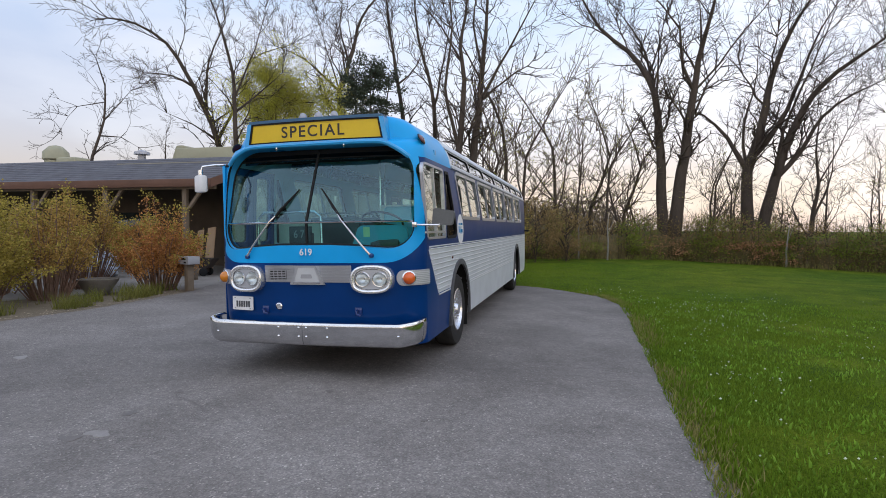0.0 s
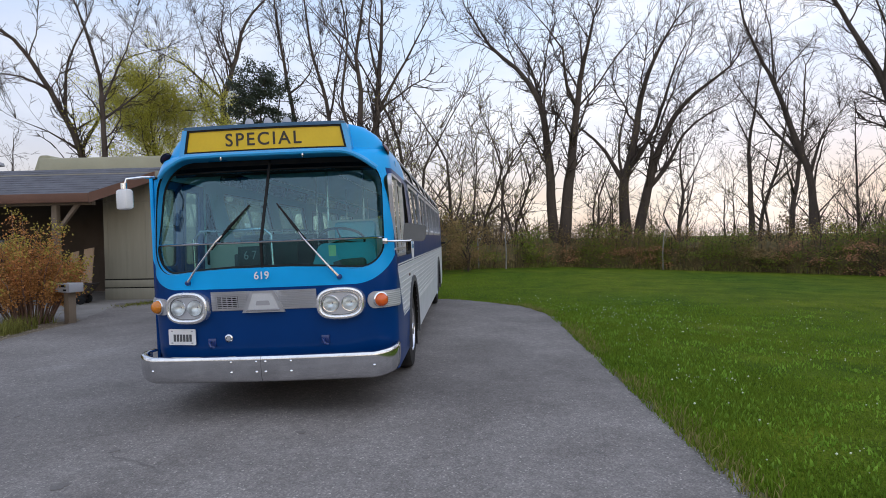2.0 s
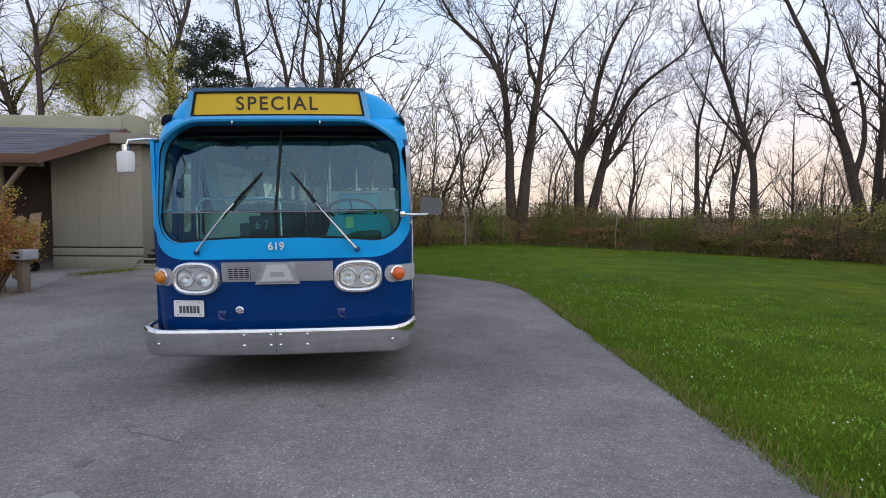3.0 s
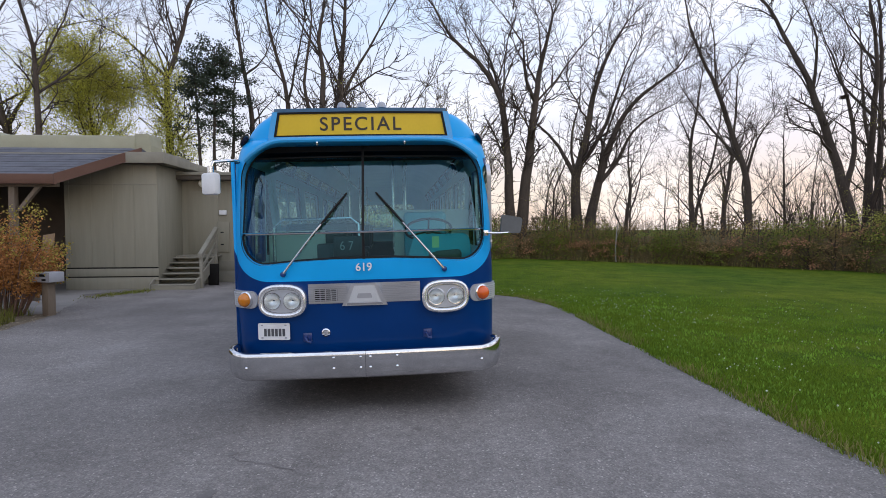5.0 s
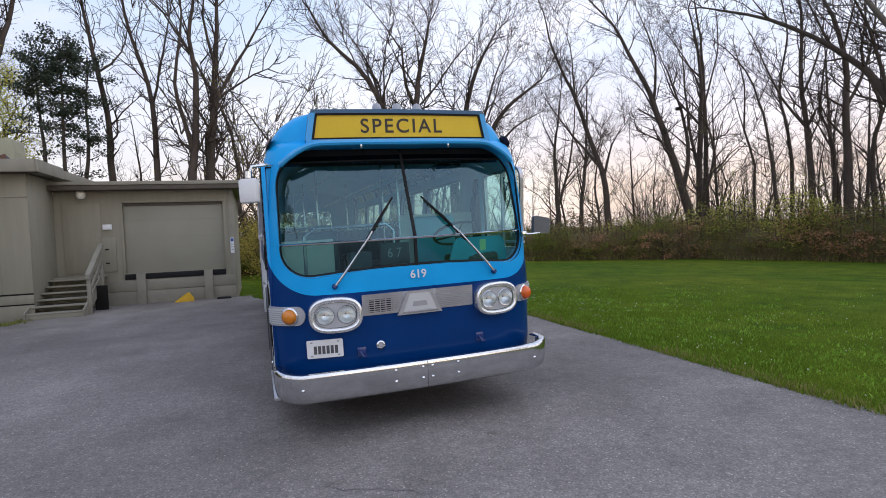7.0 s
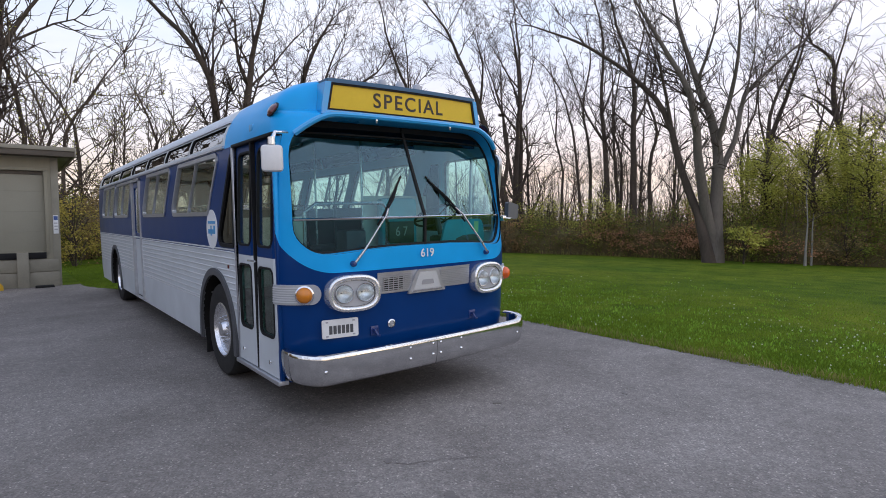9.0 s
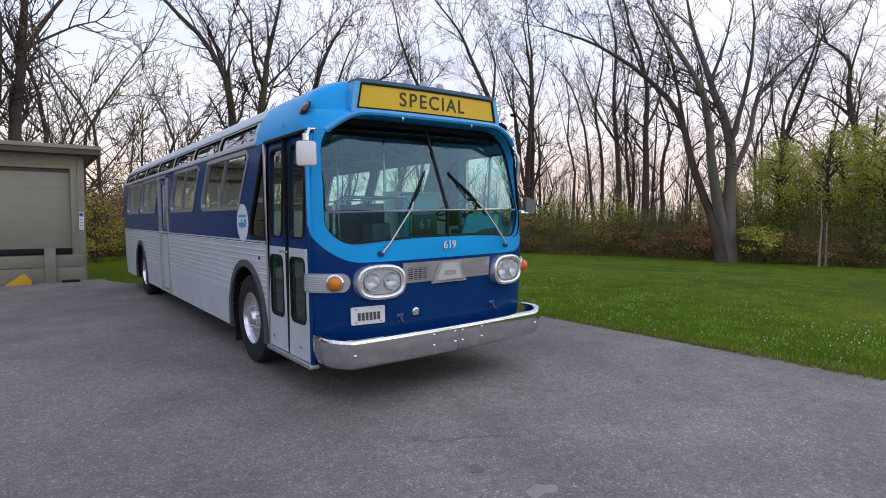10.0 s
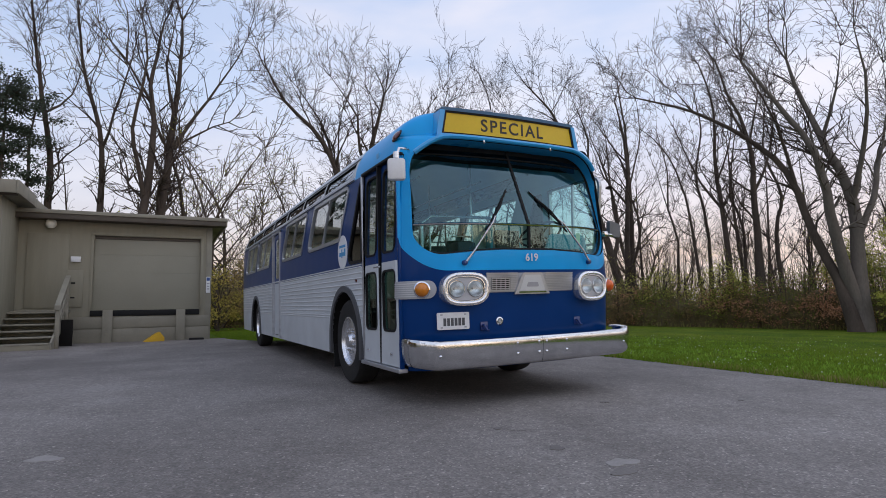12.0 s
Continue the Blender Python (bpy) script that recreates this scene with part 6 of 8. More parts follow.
def leafy_crown(name, label, x, y, z, rx, rz, n, material, size, seed, droop=0.0, trunk=0.2, group="", clumps=40):
    """A tree in leaf: trunk and limbs with many clumps of small leaves, uneven and open."""
    q = random.Random(seed)
    wood, boughs, leaves = Wood(), Wood(), Wood()
    g0 = lie(x, y) - z
    wood.tube(crooked([Vector((0, 0, g0 - 0.3)), Vector((0.1, 0, g0 * 0.4)), Vector((0, 0.1, 0)), Vector((0, 0, rz * 0.85))], 0.9, 0.1, q), [max(0.02, trunk * (1 - 0.05 * i)) for i in range(60)], 7)
    for _ in range(clumps):
        d = Vector((q.gauss(0, 1), q.gauss(0, 1), q.gauss(0.1, 0.8))).normalized() * q.uniform(0.45, 1.0)
        c = Vector((d.x * rx, d.y * rx, d.z * rz))
        s = Vector((0, 0, c.z - q.uniform(0.3, 1.2)))
        boughs.tube([s, s.lerp(c, 0.5) + Vector((0, 0, 0.15)), c], [0.05, 0.03, 0.012] if trunk > 0.06 else [0.02, 0.014, 0.006], 4)
        for _k in range(n // clumps):
            t = abs(q.gauss(0, 1))
            leaves.leaf(c + Vector((q.gauss(0, rx * 0.14), q.gauss(0, rx * 0.14), q.gauss(0, rz * 0.09) - droop * t)), size * q.uniform(0.5, 1.5), q)
    t = thing(name, label, "tree", pose(x, y, z), group)
    for nm, w, mt in (("trunk", wood, M_BARK), ("branchwork", boughs, M_BARK), ("crown", leaves, material)):
        o = new(nm, mesh_of(nm, w.v, w.f, mt, nm == "trunk"))
        o.parent = t
        if nm != "trunk":
            tagged(o, kind="stuff")


tree(-19.0, 32.25, 27, 0.30, [[(0.0, 1.6), (-0.2, 6.0), (-0.4, 9.0), (-0.6, 11.0), (-0.5, 12.0)], [(-0.3, 6.5), (-1.0, 8.6), (-1.5, 10.2), (-2.0, 10.8)], [(-0.2, 6.0), (0.6, 8.2), (1.2, 9.6), (1.8, 10.0), (2.3, 9.2)],
                             [(-0.5, 9.0), (0.4, 10.6), (1.0, 11.4), (1.5, 11.2)], [(-0.9, 7.6), (-1.5, 8.0), (-2.0, 7.4)], [(0.6, 8.2), (1.4, 8.0), (2.0, 7.2)], [(-0.3, 7.5), (0.2, 9.0), (0.5, 10.4)], [(-0.2, 7.0), (-0.7, 8.8), (-1.0, 10.4)]],
     seed=8, label="willow hazed with drooping yellow-green spring leaves", leaf=M_WILLOW, leaf_size=0.11, leaf_rate=0.9, dense=0.8, fine=0.8, twig=M_TWIGLIGHT, name="willow", haze=30)
leafy_crown("willow", "young yellow-green leaved tree at the woods' edge", 37.0, 7.0, 3.0, 2.6, 2.6, 5200, M_LEAFGREEN, 0.12, 6, 0.1, 0.12)
for k, (x, y, z, rx, rz) in enumerate(((31.6, 9.3, 3.3, 1.7, 2.9), (32.8, 7.3, 3.8, 2.0, 3.3), (33.8, 5.0, 3.3, 2.1, 3.0), (35.6, 2.4, 3.0, 2.2, 2.6), (36.2, 11.2, 4.4, 2.2, 3.0), (37.5, 6.5, 5.6, 2.6, 3.2), (34.5, 13.8, 2.8, 1.8, 2.0))):
    leafy_crown("young_tree", "young tree hazed with yellow-green spring leaves", x, y, z, rx, rz, 7000, M_LEAFGREEN, 0.115, 660 + k, 0.1, 0.10, "young leafy trees in the woods", 48)
tree(29.4, 6.5, -68, 0.055, [[(0.0, 0.0), (0.06, 1.4), (-0.04, 2.8), (0.05, 4.2)]], seed=3, label="slender pale-barked sapling in front of the hedge", bark=M_BARKLIGHT, leaf=M_LEAFGREEN, leaf_rate=0.4, leaf_size=0.08)
leafy_crown("green_bush", "fresh green bush by the massive tree's foot", 27.6, 8.8, 0.55, 1.1, 0.8, 900, M_LEAFGREEN, 0.13, 7, 0.0, 0.05, clumps=24)
for k, (x, y, high) in enumerate(((-0.9, 23.2, 1.7), (0.6, 24.6, 2.0), (-2.4, 24.8, 1.9), (2.2, 26.4, 1.8))):
    leafy_crown("bush", "golden-olive spring bush behind the dock block", x, y, lie(x, y) + high * 0.85, 1.5, high, 2600, M_OLIVEBUSH if k % 2 == 0 else M_HEDGE, 0.09, 640 + k, 0.0, 0.03, "bushes behind the building", 40)
# uneven bushes standing along the hedge: green, rust-brown and green again
bush_rnd = random.Random(404)
for k in range(40):
    t = 0.03 + 0.89 * (k + bush_rnd.random()) / 40
    p, nrm = hedge_at(t)
    p = p + nrm * bush_rnd.uniform(-0.1, 0.9)
    brown = (0.615 < t < 0.705 or t > 0.83 or 0.28 < t < 0.34) != (bush_rnd.random() < 0.18)
    high = bush_rnd.uniform(0.75, 1.25) * (1.05 if t < 0.5 else 1.45)
    leafy_crown("bush", "rust-brown spring bush in the hedge" if brown else "olive-green spring bush in the hedge", p.x, p.y, lie(p.x, p.y) + high * 0.8, bush_rnd.uniform(1.2, 2.1), high, 1500,
                M_BROWNBUSH if brown else (M_HEDGEGREEN if bush_rnd.random() < 0.6 else M_HEDGE), 0.10, 600 + k, 0.0, 0.03, "bushes along the hedge", 26)
# taller green growth behind the hedge on the lawn's far corner and beside the massive tree
for k in range(24):
    t = (0.47 + 0.15 * bush_rnd.random()) if k % 2 else (0.715 + 0.16 * bush_rnd.random())
    p, nrm = hedge_at(t)
    p = p + nrm * bush_rnd.uniform(1.0, 5.5)
    high = bush_rnd.uniform(1.6, 2.7)
    leafy_crown("bush", "tall yellow-green bush behind the hedge", p.x, p.y, lie(p.x, p.y) + high * 0.9, bush_rnd.uniform(1.4, 2.3), high, 1700,
                M_LEAFGREEN if bush_rnd.random() < 0.6 else M_HEDGEGREEN, 0.10, 700 + k, 0.0, 0.03, "tall bushes behind the hedge", 34)
# pine with flat layered boughs
pine = thing("pine", "dark green clump of pines with open irregular boughs", "tree", pose(-10.5, 28.3, lie(-10.5, 28.3)))
pw, pl = Wood(), Wood()
for ox, oy, top in ((-1.0, 0.2, 11.6), (0.1, -0.1, 12.7), (1.1, 0.2, 11.9)):
    spine = crooked([Vector((ox * 0.7, oy, -0.3)), Vector((ox * 0.8, oy, 4.5)), Vector((ox, oy, 9)), Vector((ox * 1.15, oy, top))], 0.9, 0.12, q)
    pw.tube(spine, [max(0.03, 0.17 - 0.011 * i) for i in range(len(spine))], 7)
    for k in range(34):
        z = 5.6 + (top - 5.5) * q.random() ** 0.62
        a, ln = q.uniform(0, 6.28), q.uniform(0.5, 1.7)
        s0 = Vector((ox, oy, z))
        tip = s0 + Vector((math.cos(a) * ln, math.sin(a) * ln, q.uniform(-0.1, 0.55)))
        pw.tube([s0, s0.lerp(tip, 0.5) + Vector((0, 0, -0.08)), tip], [0.035, 0.022, 0.008], 4)
        for _ in range(int(40 + 130 * min(1.0, (z - 5.2) / 4))):
            t = q.uniform(0.45, 1.05)
            pl.leaf(s0.lerp(tip, t) + Vector((q.gauss(0, 0.20), q.gauss(0, 0.20), q.gauss(0, 0.14))), 0.11 * q.uniform(0.6, 1.5), q)
for nm, w, mt in (("trunk", pw, M_BARK), ("needles", pl, M_PINE)):
    ob = new(nm, mesh_of(nm, w.v, w.f, mt))
    ob.parent = pine
    if nm != "trunk":
        tagged(ob, kind="stuff")


def shrub(name, label, x, y, rx, ry, h, n, material, size, seed, low=0.3):
    """A multi-stemmed shrub with leaves along its upright shoots."""
    q = random.Random(seed)
    stems, leaves = Wood(), Wood()
    tips = Wood()
    for _ in range(72):
        a, r = q.uniform(0, 6.28), math.sqrt(q.random()) * q.uniform(0.8, 1.2)
        tip = Vector((math.cos(a) * r * rx, math.sin(a) * r * ry, h * (1.02 - 0.40 * r * r) * q.uniform(0.5, 1.06)))
        b = Vector((tip.x * 0.35, tip.y * 0.35, 0))
        mid = b.lerp(tip, 0.5) + Vector((q.gauss(0, .08), q.gauss(0, .08), 0.1 * h))
        stems.tube([b, mid, tip], [0.016, 0.011, 0.004], 4)
        for _k in range(n // 72):
            t = q.uniform(low, 1.03)
            p = (b * (1 - t) ** 2 + mid * 2 * t * (1 - t) + tip * t * t)
            (tips if t > 0.93 else leaves).leaf(p + Vector((q.gauss(0, 0.085), q.gauss(0, 0.085), q.gauss(0, 0.06))), size * q.uniform(0.6, 1.4), q)
    t = thing(name, label, "shrub", pose(x, y, -0.012), "shrubs in the planting bed")
    for nm, w, mt in (("branchwork", stems, M_REDSTEM), ("leaves", leaves, material), ("new_growth", tips, M_OLIVEBUSH)):
        o = new(nm, mesh_of(nm, w.v, w.f, mt))
        o.parent = t
        tagged(o, kind="stuff")


shrub("shrub", "rust-red leaved shrub with yellow-green tips in the planting bed", -7.80, 6.42, 1.18, 1.05, 2.45, 20000, M_REDBUSH, 0.048, 21, 0.34)
shrub("shrub", "rust-red and olive shrub on bare stems beside the planter", -8.75, 4.15, 1.1, 0.95, 2.4, 8000, M_MIXBUSH, 0.05, 22, 0.5)
shrub("shrub", "olive-green leaved shrub in the planting bed", -9.0, 2.5, 1.4, 1.2, 2.6, 18000, M_OLIVEBUSH, 0.052, 23, 0.36)
shrub("shrub", "olive-green leaved shrub at the end of the bed", -10.6, 1.1, 1.4, 1.3, 2.6, 14000, M_OLIVEBUSH, 0.055, 24)
shrub("shrub", "rust-brown shrub on bare stems behind the planter", -10.0, 6.2, 1.25, 1.1, 2.65, 15000, M_MIXBUSH, 0.05, 25, 0.60)
shrub("shrub", "olive shrub on bare stems behind the bed", -10.9, 4.4, 1.4, 1.2, 2.65, 15000, M_OLIVEBUSH, 0.055, 26, 0.42)
shrub("shrub", "olive-brown shrub at the bed's far end", -12.6, 2.6, 1.4, 1.3, 2.6, 9000, M_OLIVEBUSH, 0.06, 27)

# dry leaves on the bed
litter = Wood()
lr = random.Random(91)
for _ in range(900):
    y = lr.uniform(-1.0, 7.0)
    x = -6.72 - max(0.0, (2.4 - y)) * 0.5 - max(0.0, y - 5.5) * 0.22 - abs(lr.gauss(0.0, 0.34)) + 0.12
    k = len(litter.v)
    a, w_, z = lr.uniform(0, 6.28), lr.uniform(0.008, 0.026), 0.004 + lr.uniform(0, 0.012)
    for i in range(4):
        litter.v.append(Vector((x + w_ * (1.5 if i % 2 else 0.8) * math.cos(a + i * 1.571), y + w_ * (1.5 if i % 2 else 0.8) * math.sin(a + i * 1.571), z + lr.uniform(0, 0.010))))
    litter.f.append((k, k + 1, k + 2, k + 3))
tagged(new("leaf_litter", mesh_of("leaf_litter", litter.v, litter.f, M_LITTER)), "scattered dry leaves along the bed's edge", "leaf litter", kind="stuff")

# ---- the bus ----
LEAN_DEG = -1.15
bus = thing("bus", "vintage two-tone blue and silver city bus parked on the driveway", "bus", pose(0.055, 0, 0.05, 0, LEAN_DEG, 0))
REAR = 11.72


def curve_of(table):
    def at_(z):
        for (a, u), (b, v) in zip(table, table[1:]):
            if z <= b:
                t = max(0.0, (z - a) / (b - a))
                return u + (v - u) * t
        return table[-1][1]
    return at_


half = curve_of([(0.30, 1.275), (0.60, 1.293), (1.4, 1.298), (2.0, 1.294), (2.43, 1.270), (2.56, 1.246), (2.645, 1.214), (2.74, 1.160), (2.82, 1.095), (2.90, 0.98), (2.95, 0.84), (3.0, 0.62), (3.03, 0.36), (3.05, 0.12)])
nose = curve_of([(0.30, -0.17), (0.60, -0.225), (1.05, -0.252), (1.37, -0.280), (1.70, -0.285), (2.30, -0.235), (2.50, -0.170), (2.60, -0.105), (2.645, -0.01), (2.90, 0.0), (2.93, 0.04), (2.96, 0.14), (3.0, 0.42), (3.05, 0.9)])
deep = curve_of([(1.20, 0.38), (1.45, 0.44), (2.30, 0.44), (2.60, 0.40), (3.05, 0.34)])
ZS = [0.30, 0.34, 0.45, 0.60, 0.82, 1.05, 1.20, 1.37, 1.45, 1.55, 1.70, 1.95, 2.15, 2.30, 2.43, 2.50, 2.56, 2.60, 2.645, 2.70, 2.74, 2.78, 2.82, 2.86, 2.90, 2.93, 2.95, 2.975, 3.0, 3.015, 3.03, 3.05]


def front_y(x, z, w, y0):
    """The bowed front, swept back ever faster towards the corners."""
    return y0 + deep(z) * (1 - max(0.0, 1 - min(1.0, abs(x) / w) ** 4) ** 0.625)


def outline(z, inset=0.0):
    """One level of the body: bowed front, rounded corners, long sides, rounder tail."""
    w, y0, y1 = half(z) - inset, nose(z) + inset * 1.1, REAR - inset - max(0.0, (z - 2.3)) ** 2 * 0.6
    right = []
    for k in range(17):
        x = w * math.sin(math.pi / 2 * k / 16)
        right.append((x, front_y(x, z, w, y0)))
    for y in (0.6, 1.2, 2, 3, 4.5, 6, 7.5, 9, 10.3):
        right.append((w, y))
    rr_ = min(0.32, w * 0.6)
    for k in range(0, 7):
        a = math.pi / 2 * k / 6
        right.append((w - rr_ + rr_ * math.cos(a), y1 - rr_ + rr_ * math.sin(a)))
    right.append(((w - rr_) * 0.5, y1 + 0.02))
    right.append((0.0, y1 + 0.025))
    left = [(-x, y) for x, y in right[1:-1]][::-1]
    return right + left


def shell(name, zs, inset, material):
    v, f = [], []
    for z in zs:
        v += [(x, y, z) for x, y in outline(z, inset)]
    k = len(outline(1.0))
    for i in range(len(zs) - 1):
        for j in range(k):
            a, b = i * k + j, i * k + (j + 1) % k
            f.append((a, b, b + k, a + k))
    f.append(tuple(range(k))[::-1])
    f.append(tuple(range((len(zs) - 1) * k, len(zs) * k)))
    bm = bmesh.new()
    me = mesh_of(name, v, f, material)
    bm.from_mesh(me)
    bmesh.ops.recalc_face_normals(bm, faces=bm.faces)
    bm.to_mesh(me)
    bm.free()
    return new(name, me)


FLOOR = 0.84
body = shell("body", ZS, 0.0, M_LIVERY)
inner_zs = [FLOOR] + [z for z in ZS if FLOOR + 0.05 < z < 2.99]


def shell_in(zs):
    ob = shell("cavity", zs, 0.055, M_INTERIOR)
    return ob


def cutter(poly, place, t0, t1, material=M_BLACK):
    return new("cutter", bm_mesh("cutter", slab(poly, [], place, t0, t1), material))


SIDE = lambda u, v, d: (d, u, v)
FRONT = lambda u, v, d: (u, d, v)
# the screen's lower edge arches up a little towards the middle
SCREEN = round_poly([(-1.205, 1.372), (-0.62, 1.425), (-0.3, 1.442), (0.3, 1.442), (0.62, 1.425), (1.205, 1.372), (1.185, 2.585), (-1.185, 2.585)], [0.27, 0.2, 0.3, 0.3, 0.2, 0.27, 0.36, 0.36], 8)


def side_window(y0, y1):
    """Forward-slanting window outline on the body's side: from y0 to y1 at the sill."""
    return round_poly([(y0, 1.775), (y1, 1.775), (y1 - 0.40, 2.385), (y0 - 0.40, 2.385)], [0.07, 0.07, 0.06, 0.06], 4)


DRIVER_SIDE = [(2.06, 3.56), (3.75, 5.25), (5.44, 6.94), (7.13, 8.63), (8.82, 10.32)]
KERB_SIDE = [(2.06, 3.78), (4.25, 5.86), (7.30, 8.95), (9.15, 10.80)]
DOOR = [(0.085, 0.32), (1.135, 0.32), (1.135, 2.42), (0.085, 2.42)]
EXIT = [(6.10, 0.36), (6.82, 0.36), (6.82, 2.36), (6.10, 2.36)]
DRV_WIN = round_poly([(0.16, 1.50), (1.02, 1.50), (0.98, 2.36), (0.02, 2.36)], [0.05, 0.05, 0.06, 0.10], 4)
WELL = [(1.30, 0.1), (2.47, 0.1)] + [(1.886 + 0.585 * math.cos(math.pi * k / 20), 0.50 + 0.60 * math.sin(math.pi * k / 20)) for k in range(21)]
WELL_R = [(u + 7.23, v) for u, v in WELL]
CORNER_WIN = round_poly([(1.20, 1.44), (1.74, 1.44), (1.26, 2.34), (1.20, 2.34)], [0.03, 0.10, 0.02, 0.02], 4)
CORNER_WIN_D = round_poly([(1.13, 1.50), (1.72, 1.50), (1.25, 2.34), (1.09, 2.34)], [0.03, 0.10, 0.03, 0.02], 4)
cuts = [shell_in(inner_zs), cutter(SCREEN, FRONT, -0.8, 0.30)]
for a, b in DRIVER_SIDE:
    cuts.append(cutter(side_window(a, b), SIDE, 1.12, 1.6))
for a, b in KERB_SIDE:
    cuts.append(cutter(side_window(a, b), SIDE, -1.6, -1.12))
cuts += [cutter(DRV_WIN, SIDE, 1.12, 1.6), cutter(DOOR, SIDE, -1.6, -1.10), cutter(EXIT, SIDE, -1.6, -1.10), cutter(CORNER_WIN, SIDE, -1.6, -1.12), cutter(CORNER_WIN_D, SIDE, 1.12, 1.6)]
for wl_ in (WELL, WELL_R):
    cuts += [cutter(wl_, SIDE, -1.6, -0.86, M_DARKWELLGAP), cutter(wl_, SIDE, 0.86, 1.6, M_DARKWELLGAP)]
STANDEE = [(1.56 + 1.36 * k, 1.56 + 1.36 * k + 1.325) for k in range(7)]
for a, b in STANDEE:
    o = round_poly([(a, 2.500), (b, 2.500), (b, 2.675), (a, 2.675)], 0.02, 2)
    cuts += [cutter(o, SIDE, -1.6, -1.02), cutter(o, SIDE, 1.02, 1.6)]
REAR_WIN = round_poly([(-0.85, 1.75), (0.85, 1.75), (0.80, 2.45), (-0.80, 2.45)], 0.12, 4)
cuts.append(cutter(REAR_WIN, FRONT, 11.2, 12.4))
carve(body, cuts)
body.data.polygons.foreach_set("use_smooth", [True] * len(body.data.polygons))
body.data.set_sharp_from_angle(angle=radians(28))
body.parent = bus

# wheel arches: dark liner and raised aluminium lip
for x, s in ((-1.295, -1), (1.295, 1)):
    for y0 in (1.886, 9.116):
        arc = [(y0 + 0.585 * math.cos(a), 0.50 + 0.60 * math.sin(a)) for a in (math.pi * k / 24 for k in range(25))]
        outer = [(y0 + 0.66 * math.cos(a), 0.50 + 0.675 * math.sin(a)) for a in (math.pi * k / 24 for k in range(25))]
        lip = [(y0 + 0.66, 0.31), *outer, (y0 - 0.66, 0.31), (y0 - 0.585, 0.31), *arc[::-1], (y0 + 0.585, 0.31)]
        part("wheel_arch", slab(lip, [], SIDE, x - 0.012 * s, x + 0.022 * s), M_ARCH, body, "dark grey rubber wheel arch lip", False)
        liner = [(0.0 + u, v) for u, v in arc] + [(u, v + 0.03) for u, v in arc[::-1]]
        part("wheel_well", slab(liner, [], SIDE, s * 0.84, s * 1.27), M_DARKWELLGAP, body, "", False)
        part("well_back", slab([(y0 - 0.6, 0.3), (y0 + 0.6, 0.3), (y0 + 0.6, 1.12), (y0 - 0.6, 1.12)], [], SIDE, s * 0.80, s * 0.86), M_DARKWELLGAP, body, "", False)

# fluted aluminium siding
RIBS = [0.80 + 0.0635 * k for k in range(10)]


def rib(x, y0, y1, z):
    """A raised flute with sloping flanks along the body's side."""
    sd = 1 if x > 0 else -1
    own = bmesh.new()
    prof_ = ((-0.003, -0.014), (0.0045, -0.006), (0.0055, 0.004), (-0.003, 0.014))
    a_, b_ = ([own.verts.new((x + sd * d, y, z + h)) for d, h in prof_] for y in (y0, y1))
    for k in range(4):
        own.faces.new((a_[k], b_[k], b_[(k + 1) % 4], a_[(k + 1) % 4]))
    own.faces.new(a_[::-1])
    own.faces.new(b_)
    bmesh.ops.recalc_face_normals(own, faces=own.faces)
    return own


for k, z in enumerate(RIBS):
    dz = z - 0.50
    dy = math.sqrt(max(0.0, 1 - (dz / 0.685) ** 2)) * 0.675 if dz < 0.685 else 0.0
    y_front = 0.19 + (1.39 - z) * 0.8
    spans = {1: [(y_front, 1.886 - dy), (1.886 + dy, 9.116 - dy), (9.116 + dy, 11.40)], -1: [(1.20, 1.886 - dy), (1.886 + dy, 6.04), (6.88, 9.116 - dy), (9.116 + dy, 11.40)]}
    if dy == 0:
        spans = {1: [(y_front, 11.40)], -1: [(1.20, 6.04), (6.88, 11.40)]}
    for s, runs in spans.items():
        for a, b in runs:
            if b - a > 0.05:
                part("rib", rib(s * half(z), a, b, z), M_RIB, body, smooth=False)
# skirt panel edge, drip rail and belt mouldings
for s in (-1, 1):
    runs = [(1.9 + 0.68, 6.04), (6.88, 8.44)] if s < 0 else [(2.58, 8.44)]
    for a, b in runs:
        part("skirt_moulding", rib(s * 1.294, a, b, 0.77), M_RIB, body, smooth=False)
    part("belt_moulding", rib(s * 1.296, 1.2 if s < 0 else 0.21, 11.40, 1.40), M_RIB, body, smooth=False)
    part("drip_rail", slab([(1.47, 2.435), (11.3, 2.435), (11.3, 2.46), (1.47, 2.46)], [], lambda u, v, d, s=s: (s * (half(v) + d), u, v), -0.01, 0.024), M_ALU, body, smooth=False)
    part("roof_rail", slab([(1.47, 2.70), (11.2, 2.70), (11.2, 2.725), (1.47, 2.725)], [], lambda u, v, d, s=s: (s * (half(v) + d), u, v), -0.01, 0.02), M_ALU, body, smooth=False)
    # slanted standee windows in the roof's shoulder
    for a, b in STANDEE:
        a, b = a - 0.01, b + 0.01
        pl = lambda u, v, d, s=s: (s * (half(v) + d * 0.8), u, v + d * 0.5)
        zz = [2.49, 2.53, 2.575, 2.63, 2.685]
        poly = [(a, z) for z in zz] + [(b, z) for z in zz[::-1]]
        w = part("standee_window", slab(poly, [], pl, -0.022, -0.018), M_STANDEEGLASS, body, "dark roof-edge window pane", False)
        w.visible_shadow = False
        part("window_bar", slab([(b - 0.006, 2.495), (b + 0.030, 2.495), (b + 0.030, 2.575), (b + 0.030, 2.68), (b - 0.006, 2.68), (b - 0.006, 2.575)], [], pl, -0.01, 0.010), M_ALU, w, smooth=False)

